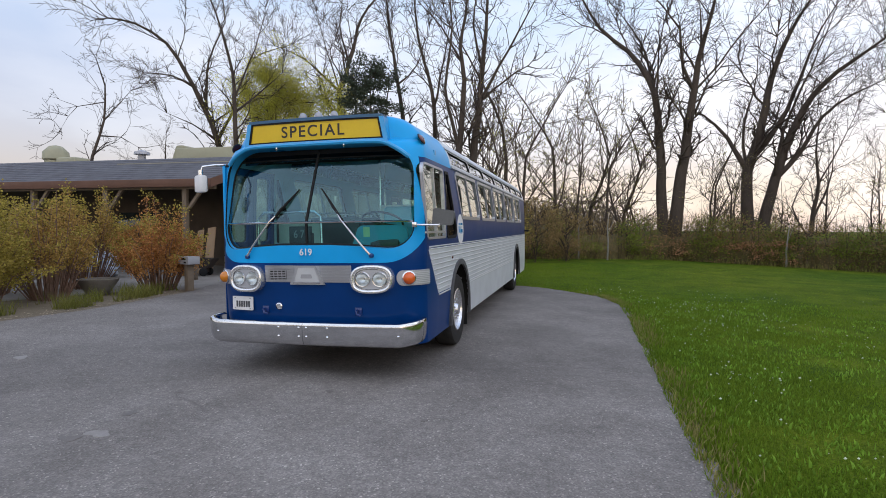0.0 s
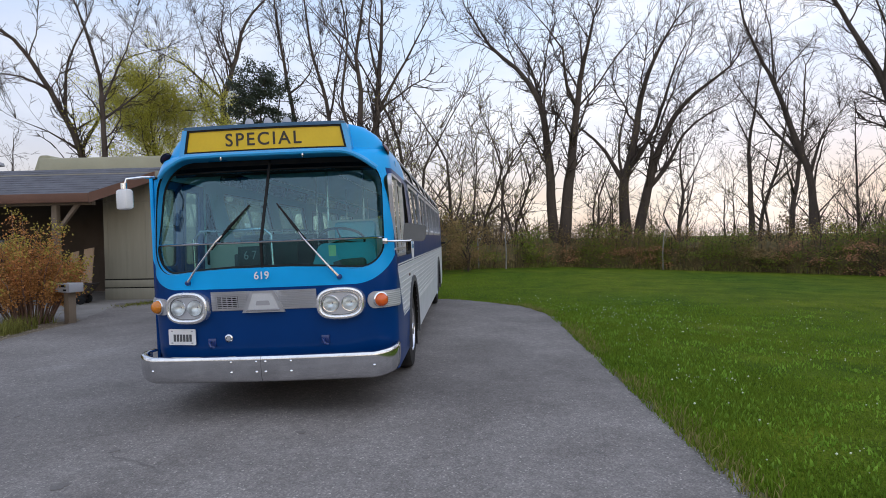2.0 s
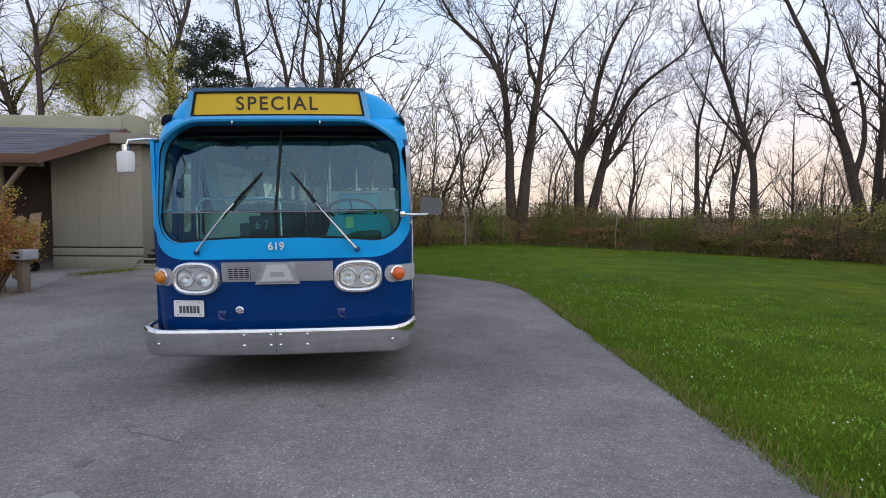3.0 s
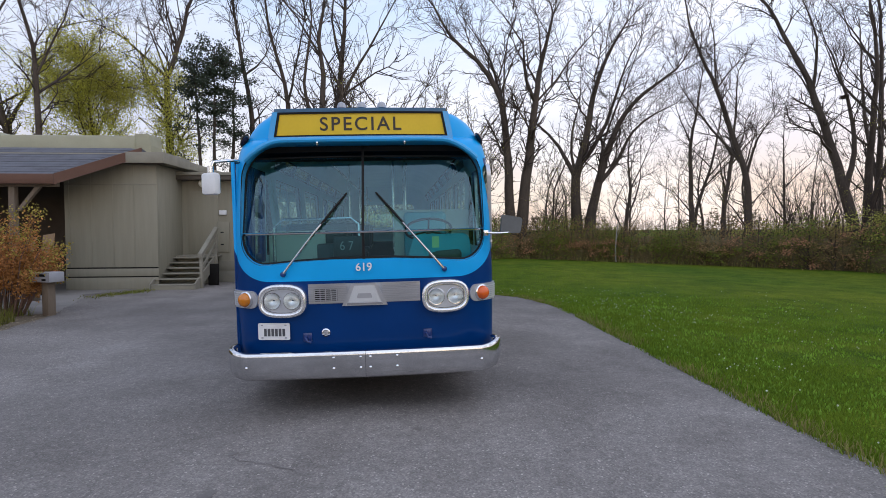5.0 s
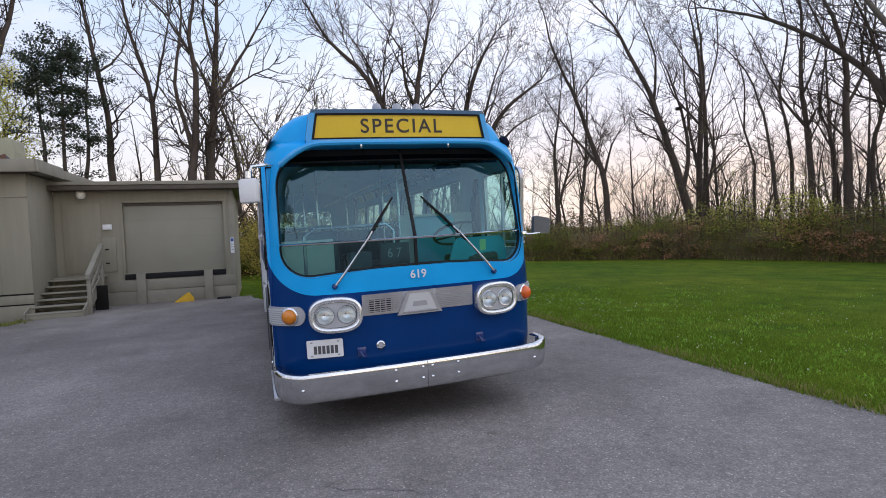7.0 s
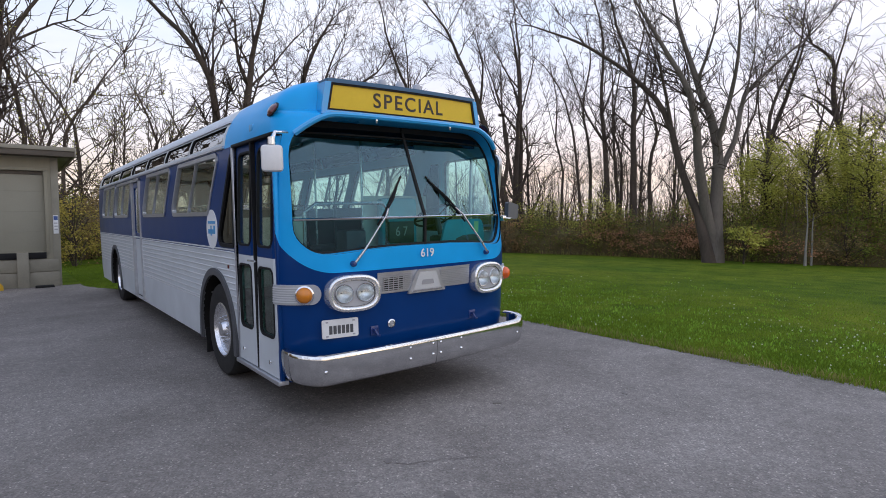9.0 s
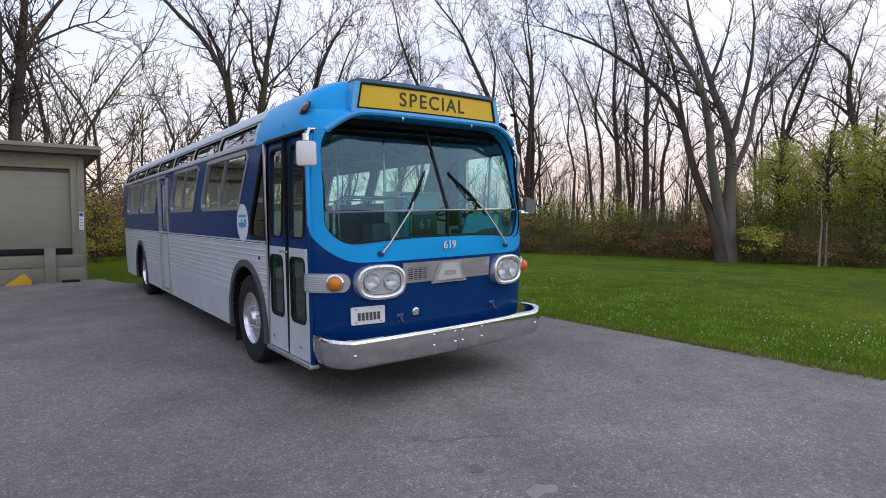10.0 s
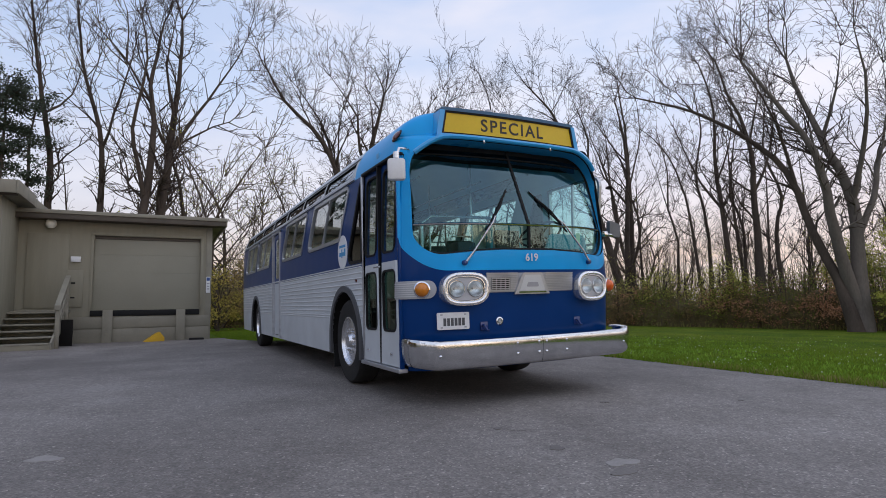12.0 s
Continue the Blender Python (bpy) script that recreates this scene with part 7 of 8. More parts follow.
# side windows
def window(y0, y1, s, x=1.292):
    o = side_window(y0, y1)
    big, sm = ring_offset(o, -0.030), ring_offset(o, 0.018)
    wx = lambda u, v, d: (s * (half(v) + d), u, v)
    fr = part("window", slab(big, [sm], wx, -0.03, 0.014), M_ALU, bus, "aluminium-framed side window", False)
    gl = part("pane", slab(sm, [], wx, -0.014, -0.010), M_GLASS, fr, smooth=False)
    gl.visible_shadow = False
    c = (y0 + y1) / 2
    part("divider", slab([(c + 0.012, 1.78), (c + 0.04, 1.78), (c - 0.36, 2.38), (c - 0.388, 2.38)], [], wx, -0.02, 0.008), M_ALU, fr, smooth=False)


for a, b in DRIVER_SIDE:
    window(a, b, 1)
for a, b in KERB_SIDE:
    window(a, b, -1)


def fixed_pane(poly, s, label, material=M_GLASS, frame_mat=M_BLACK, wide=0.02):
    wx = lambda u, v, d: (s * (half(v) + d), u, v)
    sm = ring_offset(poly, 0.016)
    fr = part("quarter_window", slab(ring_offset(poly, -wide), [sm], wx, -0.03, 0.010), frame_mat, bus, label, False)
    g = part("pane", slab(sm, [], wx, -0.016, -0.012), material, fr, smooth=False)
    g.visible_shadow = False
    return fr


fixed_pane(CORNER_WIN, -1, "dark triangular quarter window", M_GLASS_SHADE)
fixed_pane(CORNER_WIN_D, 1, "dark triangular quarter window", M_GLASS_SHADE)
dwin = fixed_pane(DRV_WIN, 1, "driver's sliding side window", M_GLASS, M_ALU, 0.012)
part("divider", slab([(0.58, 1.50), (0.61, 1.50), (0.53, 2.36), (0.50, 2.36)], [], lambda u, v, d: (half(v) + d, u, v), -0.02, 0.006), M_ALU, dwin, smooth=False)
part("sill_rail", slab([(0.10, 1.56), (1.02, 1.56), (1.02, 1.585), (0.10, 1.585)], [], lambda u, v, d: (half(v) + d, u, v), -0.02, 0.006), M_ALU, dwin, smooth=False)
g = part("rear_window", slab(ring_offset(REAR_WIN, -0.01), [], FRONT, REAR - 0.05, REAR - 0.04), M_GLASS, bus, smooth=False)
g.visible_shadow = False

# front entrance: two leaves with upper and lower panes
door = new("entrance_door")
door.parent = bus
tagged(door, "closed two-leaf entrance door with tall panes")
XD = -1.285
for (a, b) in ((0.095, 0.600), (0.625, 1.125)):
    lo = round_poly([(a + 0.085, 0.68), (b - 0.085, 0.68), (b - 0.085, 1.275), (a + 0.085, 1.275)], 0.06, 4)
    up = round_poly([(a + 0.085, 1.47), (b - 0.085, 1.47), (b - 0.085, 2.33), (a + 0.085, 2.33)], 0.06, 4)
    leaf = part("door_leaf", slab([(a, 0.335), (b, 0.335), (b, 2.41), (a, 2.41)], [lo, up], lambda u, v, d: (XD + d + 0.045 * max(0, v - 1.9) / 0.5, u, v), -0.018, 0.022), M_LIVERY, door, smooth=False)
    for o in (lo, up):
        part("gasket", slab(ring_offset(o, -0.014), [ring_offset(o, 0.006)], lambda u, v, d: (XD + d + 0.045 * max(0, v - 1.9) / 0.5, u, v), -0.024, 0.0), M_BLACK, leaf, smooth=False)
        g = part("pane", slab(o, [], lambda u, v, d: (XD + d + 0.045 * max(0, v - 1.9) / 0.5, u, v), 0.0, 0.004), M_GLASS_GREEN if o is lo else M_GLASS, leaf, smooth=False)
        g.visible_shadow = False
part("centre_seal", box(XD - 0.022, XD + 0.02, 0.600, 0.625, 0.335, 2.40), M_BLACK, door)
for y in (0.075, 1.135):
    part("door_post", box(XD - 0.016, XD + 0.02, y - 0.0, y + 0.045, 0.31, 2.42, 0.006), M_ALU if y > 1 else M_LIVERY, door)
for k in range(14):
    part("hinge", tube([(XD - 0.016, 0.104, 1.45 + 0.065 * k), (XD - 0.016, 0.104, 1.485 + 0.065 * k)], 0.007, 6), M_DARKBLUE, door)
part("door_sill", box(XD - 0.045, XD + 0.05, 0.07, 1.18, 0.285, 0.325, 0.008), M_ALU, door)
part("door_header", box(XD - 0.02, XD + 0.06, 0.08, 1.15, 2.405, 2.435, 0.006), M_BLACK, door)
part("handle", tube([(XD - 0.05, 0.52, 1.33), (XD - 0.055, 0.68, 1.33)], 0.009, 8), M_CHROME, door)
for y in (0.30, 0.98):
    part("lock", lathe([(0.02, 0), (0.018, 0.012), (0.0, 0.014)], 12, pose(XD - 0.02, y, 0.45, 0, -90, 0)), M_CHROME, door)
# rear exit door
exit_ = new("exit_door")
exit_.parent = bus
tagged(exit_, "closed narrow exit door amidships")
ex_pane = round_poly([(6.24, 1.47), (6.70, 1.47), (6.70, 2.26), (6.24, 2.26)], 0.05, 4)
el = part("door_leaf", slab([(6.13, 0.37), (6.80, 0.37), (6.80, 2.35), (6.13, 2.35)], [ex_pane], lambda u, v, d: (-half(v) + d + 0.02, u, v), -0.01, 0.02), M_LIVERY, exit_, smooth=False)
g = part("pane", slab(ex_pane, [], lambda u, v, d: (-half(v) + d + 0.02, u, v), 0.0, 0.004), M_GLASS, el, smooth=False)
g.visible_shadow = False
for y in (6.07, 6.81):
    part("door_post", slab([(y, 0.34), (y + 0.05, 0.34), (y + 0.05, 2.40), (y, 2.40)], [], lambda u, v, d: (-half(v) - d, u, v), -0.02, 0.04), M_ALU, exit_, smooth=False)
part("door_header", slab([(6.07, 2.36), (6.86, 2.36), (6.86, 2.41), (6.07, 2.41)], [], lambda u, v, d: (-half(v) - d, u, v), -0.02, 0.03), M_ALU, exit_, smooth=False)

# ---- windscreen: two flat-topped bowed panes meeting at a centre bar, lower row under a rail ----
def bow_at(x, z):
    return front_y(x, z, half(z), nose(z))


RAIL = 1.700


def screen_y(x, z):
    k = abs(x / 1.205)
    base_ = -0.268 + 0.09 * k ** 2 + 0.20 * k ** 4
    return base_ + ((RAIL - z) * 0.06 if z < RAIL else (z - RAIL) * (0.435 - 0.19 * k ** 4))


def screen_sheet(x0, x1, z0, z1, material, name, parent, label="", n=22, m_=8, shift=0.0, thick=0.005):
    """A bowed pane clipped to the screen's rounded opening."""
    v, f = [], []
    for j in range(m_ + 1):
        z = z0 + (z1 - z0) * j / m_
        lim = 1.195
        if z < 1.36 + 0.27:
            k = (1.36 + 0.27 - z) / 0.27
            lim = 1.195 - 0.27 * (1 - math.sqrt(max(0, 1 - k * k)))
        if z > 2.57 - 0.34:
            k = (z - 2.57 + 0.34) / 0.34
            lim = 1.185 - 0.34 * (1 - math.sqrt(max(0, 1 - k * k)))
        for i in range(n + 1):
            x = x0 + (x1 - x0) * i / n
            x = max(-lim, min(lim, x))
            v.append((x, screen_y(x, z) + shift, z))
    for j in range(m_):
        for i in range(n):
            a = j * (n + 1) + i
            f.append((a, a + 1, a + n + 2, a + n + 1))
    ob = new(name, mesh_of(name, v, f, material, True))
    ob.parent = parent
    ob.visible_shadow = False
    return tagged(ob, label)


ws = new("windscreen")
ws.parent = bus
tagged(ws, "large bowed four-pane windscreen with centre bar and rail")
for a, b in ((-1.205, -0.012), (0.012, 1.205)):
    screen_sheet(a, b, 1.362, RAIL - 0.008, M_GLASS_SCREEN, "lower_pane", ws)
    screen_sheet(a, b, RAIL + 0.008, 2.455, M_GLASS_SCREEN, "upper_pane", ws)
    # the two top bands are darkened to stand for shade below the brow
    screen_sheet(a, b, 2.455, 2.51, M_GLASS_SHADE, "sun_shade_band", ws, "dark glass band with the brow's shade in its tint")
    screen_sheet(a, b, 2.51, 2.565, M_BLACK, "header_panel", ws, "black sheet painting the shade under the brow")
part("centre_bar", slab([(-0.012, 1.40), (0.012, 1.40), (0.012, RAIL), (0.012, 2.53), (-0.012, 2.53), (-0.012, RAIL)], [], lambda u, v, d: (u, screen_y(u, v) + d, v), -0.012, 0.02), M_BLACK, ws, "black centre bar", False)
for z, h, mt, nm in ((RAIL, 0.012, M_CHROME, "rail"), (2.455, 0.008, M_BLACK, "shade_bar")):
    xs = [-1.195 + 2.39 * k / 24 for k in range(25)]
    if nm == "shade_bar":
        xs = [x * 0.93 for x in xs]
    part(nm, tube([(x, screen_y(x, z) - 0.006, z) for x in xs], h, 6), mt, ws)
# black rubber gasket round the glass, and the painted reveal between body and glass
gasket_at = [(u, v) for u, v in ring_offset(SCREEN, 0.012)]
part("gasket", tube([(u, screen_y(u, v) - 0.004, v) for u, v in gasket_at], 0.014, 6, closed=True), M_BLACK, ws)
reveal = bmesh.new()
ring_out = [reveal.verts.new((u, bow_at(u, v) + 0.006, v)) for u, v in ring_offset(SCREEN, -0.004)]
ring_in = [reveal.verts.new((u, max(screen_y(u, v), bow_at(u, v) + 0.02), v)) for u, v in gasket_at]
for k in range(len(ring_out)):
    j = (k + 1) % len(ring_out)
    reveal.faces.new((ring_out[k], ring_out[j], ring_in[j], ring_in[k]))
part("reveal", reveal, M_LIGHTBLUE, ws, "light blue reveal round the set-back glass")
# lining over the set-back glass, black to paint the shade of the recess
part("header_recess", slab([(-1.12, 2.44), (1.12, 2.44), (1.12, 2.66), (-1.12, 2.66)], [], lambda u, v, d: (u, 0.17 + 0.10 * u * u + d, v), 0, 0.02), M_BLACK, ws, smooth=False)

# ---- front fittings ----
def on_front(u, v, d):
    return (u, bow_at(u, v) - d, v)


sign = new("destination_sign")
sign.parent = bus
tagged(sign, "yellow destination sign lettered SPECIAL in a black frame")
SIGN_LO, SIGN_HI = 2.653, 2.860


def sign_place(u, v, d):
    return (u, -0.055 + 0.060 * u * u - d, v)


def sign_slab(x0f, x1f, z0, z1, d0, d1, n=16):
    """A bowed trapezoid plate; x0f and x1f give the ends at a height."""
    own = bmesh.new()
    rows = []
    for d in (d0, d1):
        for z in (z0, z1):
            rows.append([own.verts.new(sign_place(x0f(z) + (x1f(z) - x0f(z)) * k / n, z, d)) for k in range(n + 1)])
    for a, b in ((0, 1), (2, 3), (0, 2), (1, 3)):
        for k in range(n):
            own.faces.new((rows[a][k], rows[a][k + 1], rows[b][k + 1], rows[b][k]))
    own.faces.new((rows[0][0], rows[1][0], rows[3][0], rows[2][0]))
    own.faces.new((rows[0][n], rows[1][n], rows[3][n], rows[2][n]))
    return own


edge = lambda z: 0.825 - (z - SIGN_LO) * 0.19
part("sign_face", sign_slab(lambda z: -edge(z), edge, SIGN_LO, SIGN_HI, 0.0, 0.012), M_YELLOW, sign, "yellow sign face")
for nm, x0f, x1f, z0, z1 in (("frame_bottom", lambda z: -edge(z) - 0.022, lambda z: edge(z) + 0.022, SIGN_LO - 0.017, SIGN_LO + 0.001), ("frame_top", lambda z: -edge(z) - 0.022, lambda z: edge(z) + 0.022, SIGN_HI - 0.001, SIGN_HI + 0.018),
                             ("frame_side", lambda z: -edge(z) - 0.024, lambda z: -edge(z), SIGN_LO - 0.005, SIGN_HI + 0.004), ("frame_side", lambda z: edge(z), lambda z: edge(z) + 0.024, SIGN_LO - 0.005, SIGN_HI + 0.004)):
    part(nm, sign_slab(x0f, x1f, z0, z1, -0.03, 0.024), M_BLACK, sign, smooth=False)
# sign box: light blue housing round the frame, with a dark top edge
for nm, x0f, x1f, z0, z1, mt in (("box_top", lambda z: -edge(SIGN_HI) - 0.05, lambda z: edge(SIGN_HI) + 0.05, SIGN_HI + 0.016, SIGN_HI + 0.050, mat("faded_blue_edge", (0.03, 0.10, 0.20), (0.05, 0.13, 0.22), 3, 0.5)),
                                 ("box_bottom", lambda z: -edge(z) - 0.07, lambda z: edge(z) + 0.07, SIGN_LO - 0.050, SIGN_LO - 0.015, M_LIGHTBLUE),
                                 ("box_side", lambda z: -edge(z) - 0.075, lambda z: -edge(z) - 0.022, SIGN_LO - 0.017, SIGN_HI + 0.020, M_LIGHTBLUE), ("box_side", lambda z: edge(z) + 0.022, lambda z: edge(z) + 0.075, SIGN_LO - 0.017, SIGN_HI + 0.020, M_LIGHTBLUE)):
    part(nm, sign_slab(x0f, x1f, z0, z1, -0.22, 0.030), mt, sign, smooth=False)
tx = lettering("sign_text", "SPECIAL", 0.184, M_INK, sign, pose(-0.005, -0.069, 2.753, 90, 0, 0), 0.002, sx=1.02, bold=0.002, space=1.22)
for vtx in tx.data.vertices:
    vtx.co.y += 0.060 * vtx.co.x ** 2

# eyebrow over the windscreen
part("eyebrow", tube([(x, bow_at(x, 2.585 - 0.9 * max(0, abs(x) - 0.80) ** 1.6) - 0.010, 2.598 - 1.0 * max(0, abs(x) - 0.80) ** 1.6) for x in (-1.14 + 2.28 * k / 32 for k in range(33))], 0.026, 8), M_LIGHTBLUE, body, "rolled light blue brow over the windscreen")
for x in (-0.42, 0.42):
    part("washer_nozzle", lathe([(0.010, 0), (0.012, 0.02), (0.004, 0.035)], 10, pose(x, bow_at(x, 2.57) - 0.02, 2.575, 180, 0, 0)), M_CHROME, body)

# grille band with badge plate
grille = new("grille_band")
grille.parent = bus
tagged(grille, "ribbed aluminium grille band across the front")
band = [(-0.53 + k * 1.06 / 16, 1.025) for k in range(17)] + [(0.53 - k * 1.06 / 16, 1.215) for k in range(17)]
part("back_plate", slab(band, [], on_front, 0.0, 0.008), M_SKIRT, grille, smooth=False)
for k in range(11):
    z = 1.035 + k * 0.017
    for a, b in ((-0.53, -0.482), (-0.253, -0.17), (0.17, 0.53)) if 1.04 < z < 1.17 else ((-0.53, -0.17), (0.17, 0.53)):
        part("slat", slab([(a, z), ((a + b) / 2, z), (b, z), (b, z + 0.0115), ((a + b) / 2, z + 0.0115), (a, z + 0.0115)], [], on_front, 0.006, 0.015), M_ALU, grille, smooth=False)
vent = part("vent", slab([(-0.475, 1.05), (-0.26, 1.05), (-0.26, 1.165), (-0.475, 1.165)], [], on_front, 0.009, 0.013), M_DARKWELLGAP, grille, "dark heater vent", False)
for k in range(6):
    part("louvre", slab([(-0.475, 1.055 + 0.0195 * k), (-0.26, 1.055 + 0.0195 * k), (-0.26, 1.064 + 0.0195 * k), (-0.475, 1.064 + 0.0195 * k)], [], on_front, 0.013, 0.019), M_ALU, vent, smooth=False)
for k in range(5):
    part("louvre_post", slab([(-0.475 + 0.0515 * k, 1.05), (-0.468 + 0.0515 * k, 1.05), (-0.468 + 0.0515 * k, 1.165), (-0.475 + 0.0515 * k, 1.165)], [], on_front, 0.012, 0.018), M_ALU, vent, smooth=False)
badge = part("badge_plate", slab([(-0.215, 1.00), (0.0, 1.00), (0.215, 1.00), (0.125, 1.20), (0.105, 1.215), (-0.105, 1.215), (-0.125, 1.20)], [], on_front, 0.006, 0.030), M_ALU, grille, "raised trapezoid badge plate", False)
part("badge_face", slab([(-0.155, 1.035), (0.155, 1.035), (0.095, 1.19), (-0.095, 1.19)], [], on_front, 0.030, 0.034), M_RIB, badge, smooth=False)
part("badge_bar", slab([(-0.17, 1.012), (0.17, 1.012), (0.165, 1.028), (-0.165, 1.028)], [], on_front, 0.030, 0.038), M_CHROME, badge, smooth=False)
part("badge_emblem", slab(round_poly([(-0.075, 1.072), (0.075, 1.072), (0.06, 1.118), (-0.06, 1.118)], 0.01), [], on_front, 0.034, 0.037), M_GREYBOX, badge, "plain grey emblem", False)


def headlamp(cx, s):
    hl = new("headlamp_unit")
    hl.parent = bus
    tagged(hl, "twin round headlamps in a bright oval bezel")
    z, w, h = 1.066, 0.228, 0.157
    o = [(cx + w * math.copysign(abs(math.cos(a)) ** 0.74, math.cos(a)), z + h * math.copysign(abs(math.sin(a)) ** 0.74, math.sin(a))) for a in (2 * math.pi * k / 40 for k in range(40))]
    i1 = [(cx + (u - cx) * 0.80, z + (v - z) * 0.72) for u, v in o]
    flat = bow_at(cx, z)
    tilt = (bow_at(cx + 0.1, z) - bow_at(cx - 0.1, z)) / 0.2
    pl = lambda u, v, d: (u, flat + tilt * (u - cx) - d, v)
    part("bezel", slab(o, [i1], pl, -0.05, 0.072), M_BEZEL, hl, smooth=False)
    part("bezel_rim", tube([pl(u, v, 0.064) for u, v in ring_offset(o, 0.020)], 0.021, 10, closed=True), M_BEZEL, hl)
    holes = [[(cx + c + 0.076 * math.cos(a), z + 0.076 * math.sin(a)) for a in (2 * math.pi * k / 24 for k in range(24))] for c in (-0.092, 0.092)]
    # thin dark tube modelled in place of the shadow in the bezel's crease
    part("bezel_shadow_line", tube([pl(u, v, 0.061) for u, v in [(cx + (u - cx) * 0.795, z + (v - z) * 0.715) for u, v in o]], 0.004, 5, closed=True), M_ARCH, hl)
    part("bezel_face", slab([(cx + (u - cx) * 0.82, z + (v - z) * 0.76) for u, v in o], holes, pl, 0.045, 0.060), M_SKIRT, hl, smooth=False)
    for c in (-0.092, 0.092):
        p = pl(cx + c, z, 0.059)
        l_ = part("lamp", lathe([(0.074, 0.012), (0.066, -0.004), (0.054, -0.022), (0.038, -0.037), (0.018, -0.046), (0.008, -0.048), (0.008, -0.056), (0.07, -0.050), (0.078, 0.0)], 28, pose(p[0], p[1], p[2], 90, 0, 0), closed=True), M_REFLECTOR, hl, "round sealed-beam lamp")
        g = part("lens", lathe([(0.076, 0.012), (0.055, 0.024), (0.03, 0.030), (0.002, 0.032), (0.002, 0.029), (0.03, 0.027), (0.055, 0.021), (0.074, 0.010)], 28, pose(p[0], p[1], p[2], 90, 0, 0), closed=True), M_CLEARLENS, l_, "clear glass lens")
        g.visible_shadow = False
        part("ring", tube([pl(cx + c + 0.078 * math.cos(a), z + 0.078 * math.sin(a), 0.068) for a in (2 * math.pi * k / 24 for k in range(24))], 0.005, 6, closed=True), M_CHROME, l_)


headlamp(-0.772, -1)
headlamp(0.775, 1)


def around(s):
    """Places along the rounded corner of the front: t in metres from x = 1.0."""
    def pl(t, v, d):
        # walk along the outline at height v
        pts = [p for p in outline(v) if p[0] >= 0][:26]
        run = 0.0
        prev = None
        for a, b in zip(pts, pts[1:]):
            if b[0] < 1.0 - 1e-6 and b[1] < 1.0:
                continue
            if prev is None:
                k = (1.0 - a[0]) / max(1e-9, (b[0] - a[0]))
                a = (1.0, a[1] + (b[1] - a[1]) * k)
                prev = a
            ln = math.hypot(b[0] - a[0], b[1] - a[1])
            if run + ln >= t:
                k = (t - run) / ln
                nx, ny = (b[1] - a[1]) / ln, -(b[0] - a[0]) / ln
                return (s * (a[0] + (b[0] - a[0]) * k + nx * d), a[1] + (b[1] - a[1]) * k + ny * d, v)
            run += ln
        return (s * pts[-1][0], pts[-1][1], v)
    return pl


def wrapped(pl, cols, lo, hi, d0, d1):
    """A band bent along the body's corner, column by column."""
    own = bmesh.new()
    q = [[own.verts.new(pl(t, v, d)) for v, d in ((lo(t), d0), (lo(t), d1), (hi(t), d1), (hi(t), d0))] for t in cols]
    for a, b in zip(q, q[1:]):
        for i in range(4):
            own.faces.new((a[i], b[i], b[(i + 1) % 4], a[(i + 1) % 4]))
    own.faces.new(q[0])
    own.faces.new(q[-1][::-1])
    return own


def turn_lamp(s, lens, label):
    bend_ = around(s)
    pl = lambda t, v, d: bend_(t + 0.032, v, d)
    tl = new("turn_lamp")
    tl.parent = bus
    tagged(tl, label)
    z0, h = 1.07, 0.085
    cols = [-0.012 + 0.075 * (1 - math.cos(math.pi / 2 * k / 5)) for k in range(6)] + [0.063 + 0.367 * k / 12 for k in range(1, 13)]
    reach = lambda t: h * (math.sqrt(max(0.02, 1 - ((0.063 - t) / 0.075) ** 2)) if t < 0.063 else 1.0)
    part("base", wrapped(pl, cols, lambda t: z0 - reach(t), lambda t: z0 + reach(t), -0.01, 0.020), M_SKIRT, tl, "ribbed aluminium lamp base", False)
    for k in range(7):
        z = z0 - 0.066 + 0.02 * k
        part("flute", wrapped(pl, [0.17 + 0.255 * j / 8 for j in range(9)], lambda t: z, lambda t: z + 0.010, 0.018, 0.027), M_RIB, tl, smooth=False)
    c = pl(0.122, z0, 0.020)
    q = pl(0.122, z0, 0.12)
    yaw = math.degrees(math.atan2(q[1] - c[1], q[0] - c[0]))
    m_ = pose(c[0], c[1], c[2], 0, 0, yaw) @ pose(0, 0, 0, 0, 90, 0)
    part("lens", lathe([(0.068, 0), (0.068, 0.025), (0.058, 0.055), (0.035, 0.075), (0.0, 0.082)], 24, m_), lens, tl, "round domed lens")
    part("lens_ring", lathe([(0.080, 0), (0.080, 0.014), (0.068, 0.02), (0.066, 0)], 24, m_, closed=True), M_CHROME, tl)


turn_lamp(-1, M_AMBER, "amber turn lamp on a fluted aluminium base")
turn_lamp(1, M_ORANGELENS, "orange turn lamp on a fluted aluminium base")

# fleet number, plate, badge disc, tow hooks
num = lettering("fleet_number", "619", 0.105, M_WHITE, bus, pose(0.0, bow_at(0, 1.365) - 0.014, 1.365, 90, 0, 0), 0.002, bold=0.0015)
plate_at = lambda u, v, d: (u, bow_at(-0.72, 0.75) - 0.016 + 0.20 * (-0.72 - u) - d, v)
plate = part("number_plate", slab(round_poly([(-1.03, 0.687), (-0.72, 0.687), (-0.72, 0.847), (-1.03, 0.847)], 0.012, 3), [], plate_at, 0.0, 0.010), M_WHITE, bus, "white number plate with dark characters", False)
for k in range(6):
    part("plate_bar", slab([(-0.972 + 0.036 * k, 0.722), (-0.946 + 0.036 * k, 0.722), (-0.946 + 0.036 * k, 0.794), (-0.972 + 0.036 * k, 0.794)], [], plate_at, 0.010, 0.013), M_ARCH, plate, smooth=False)
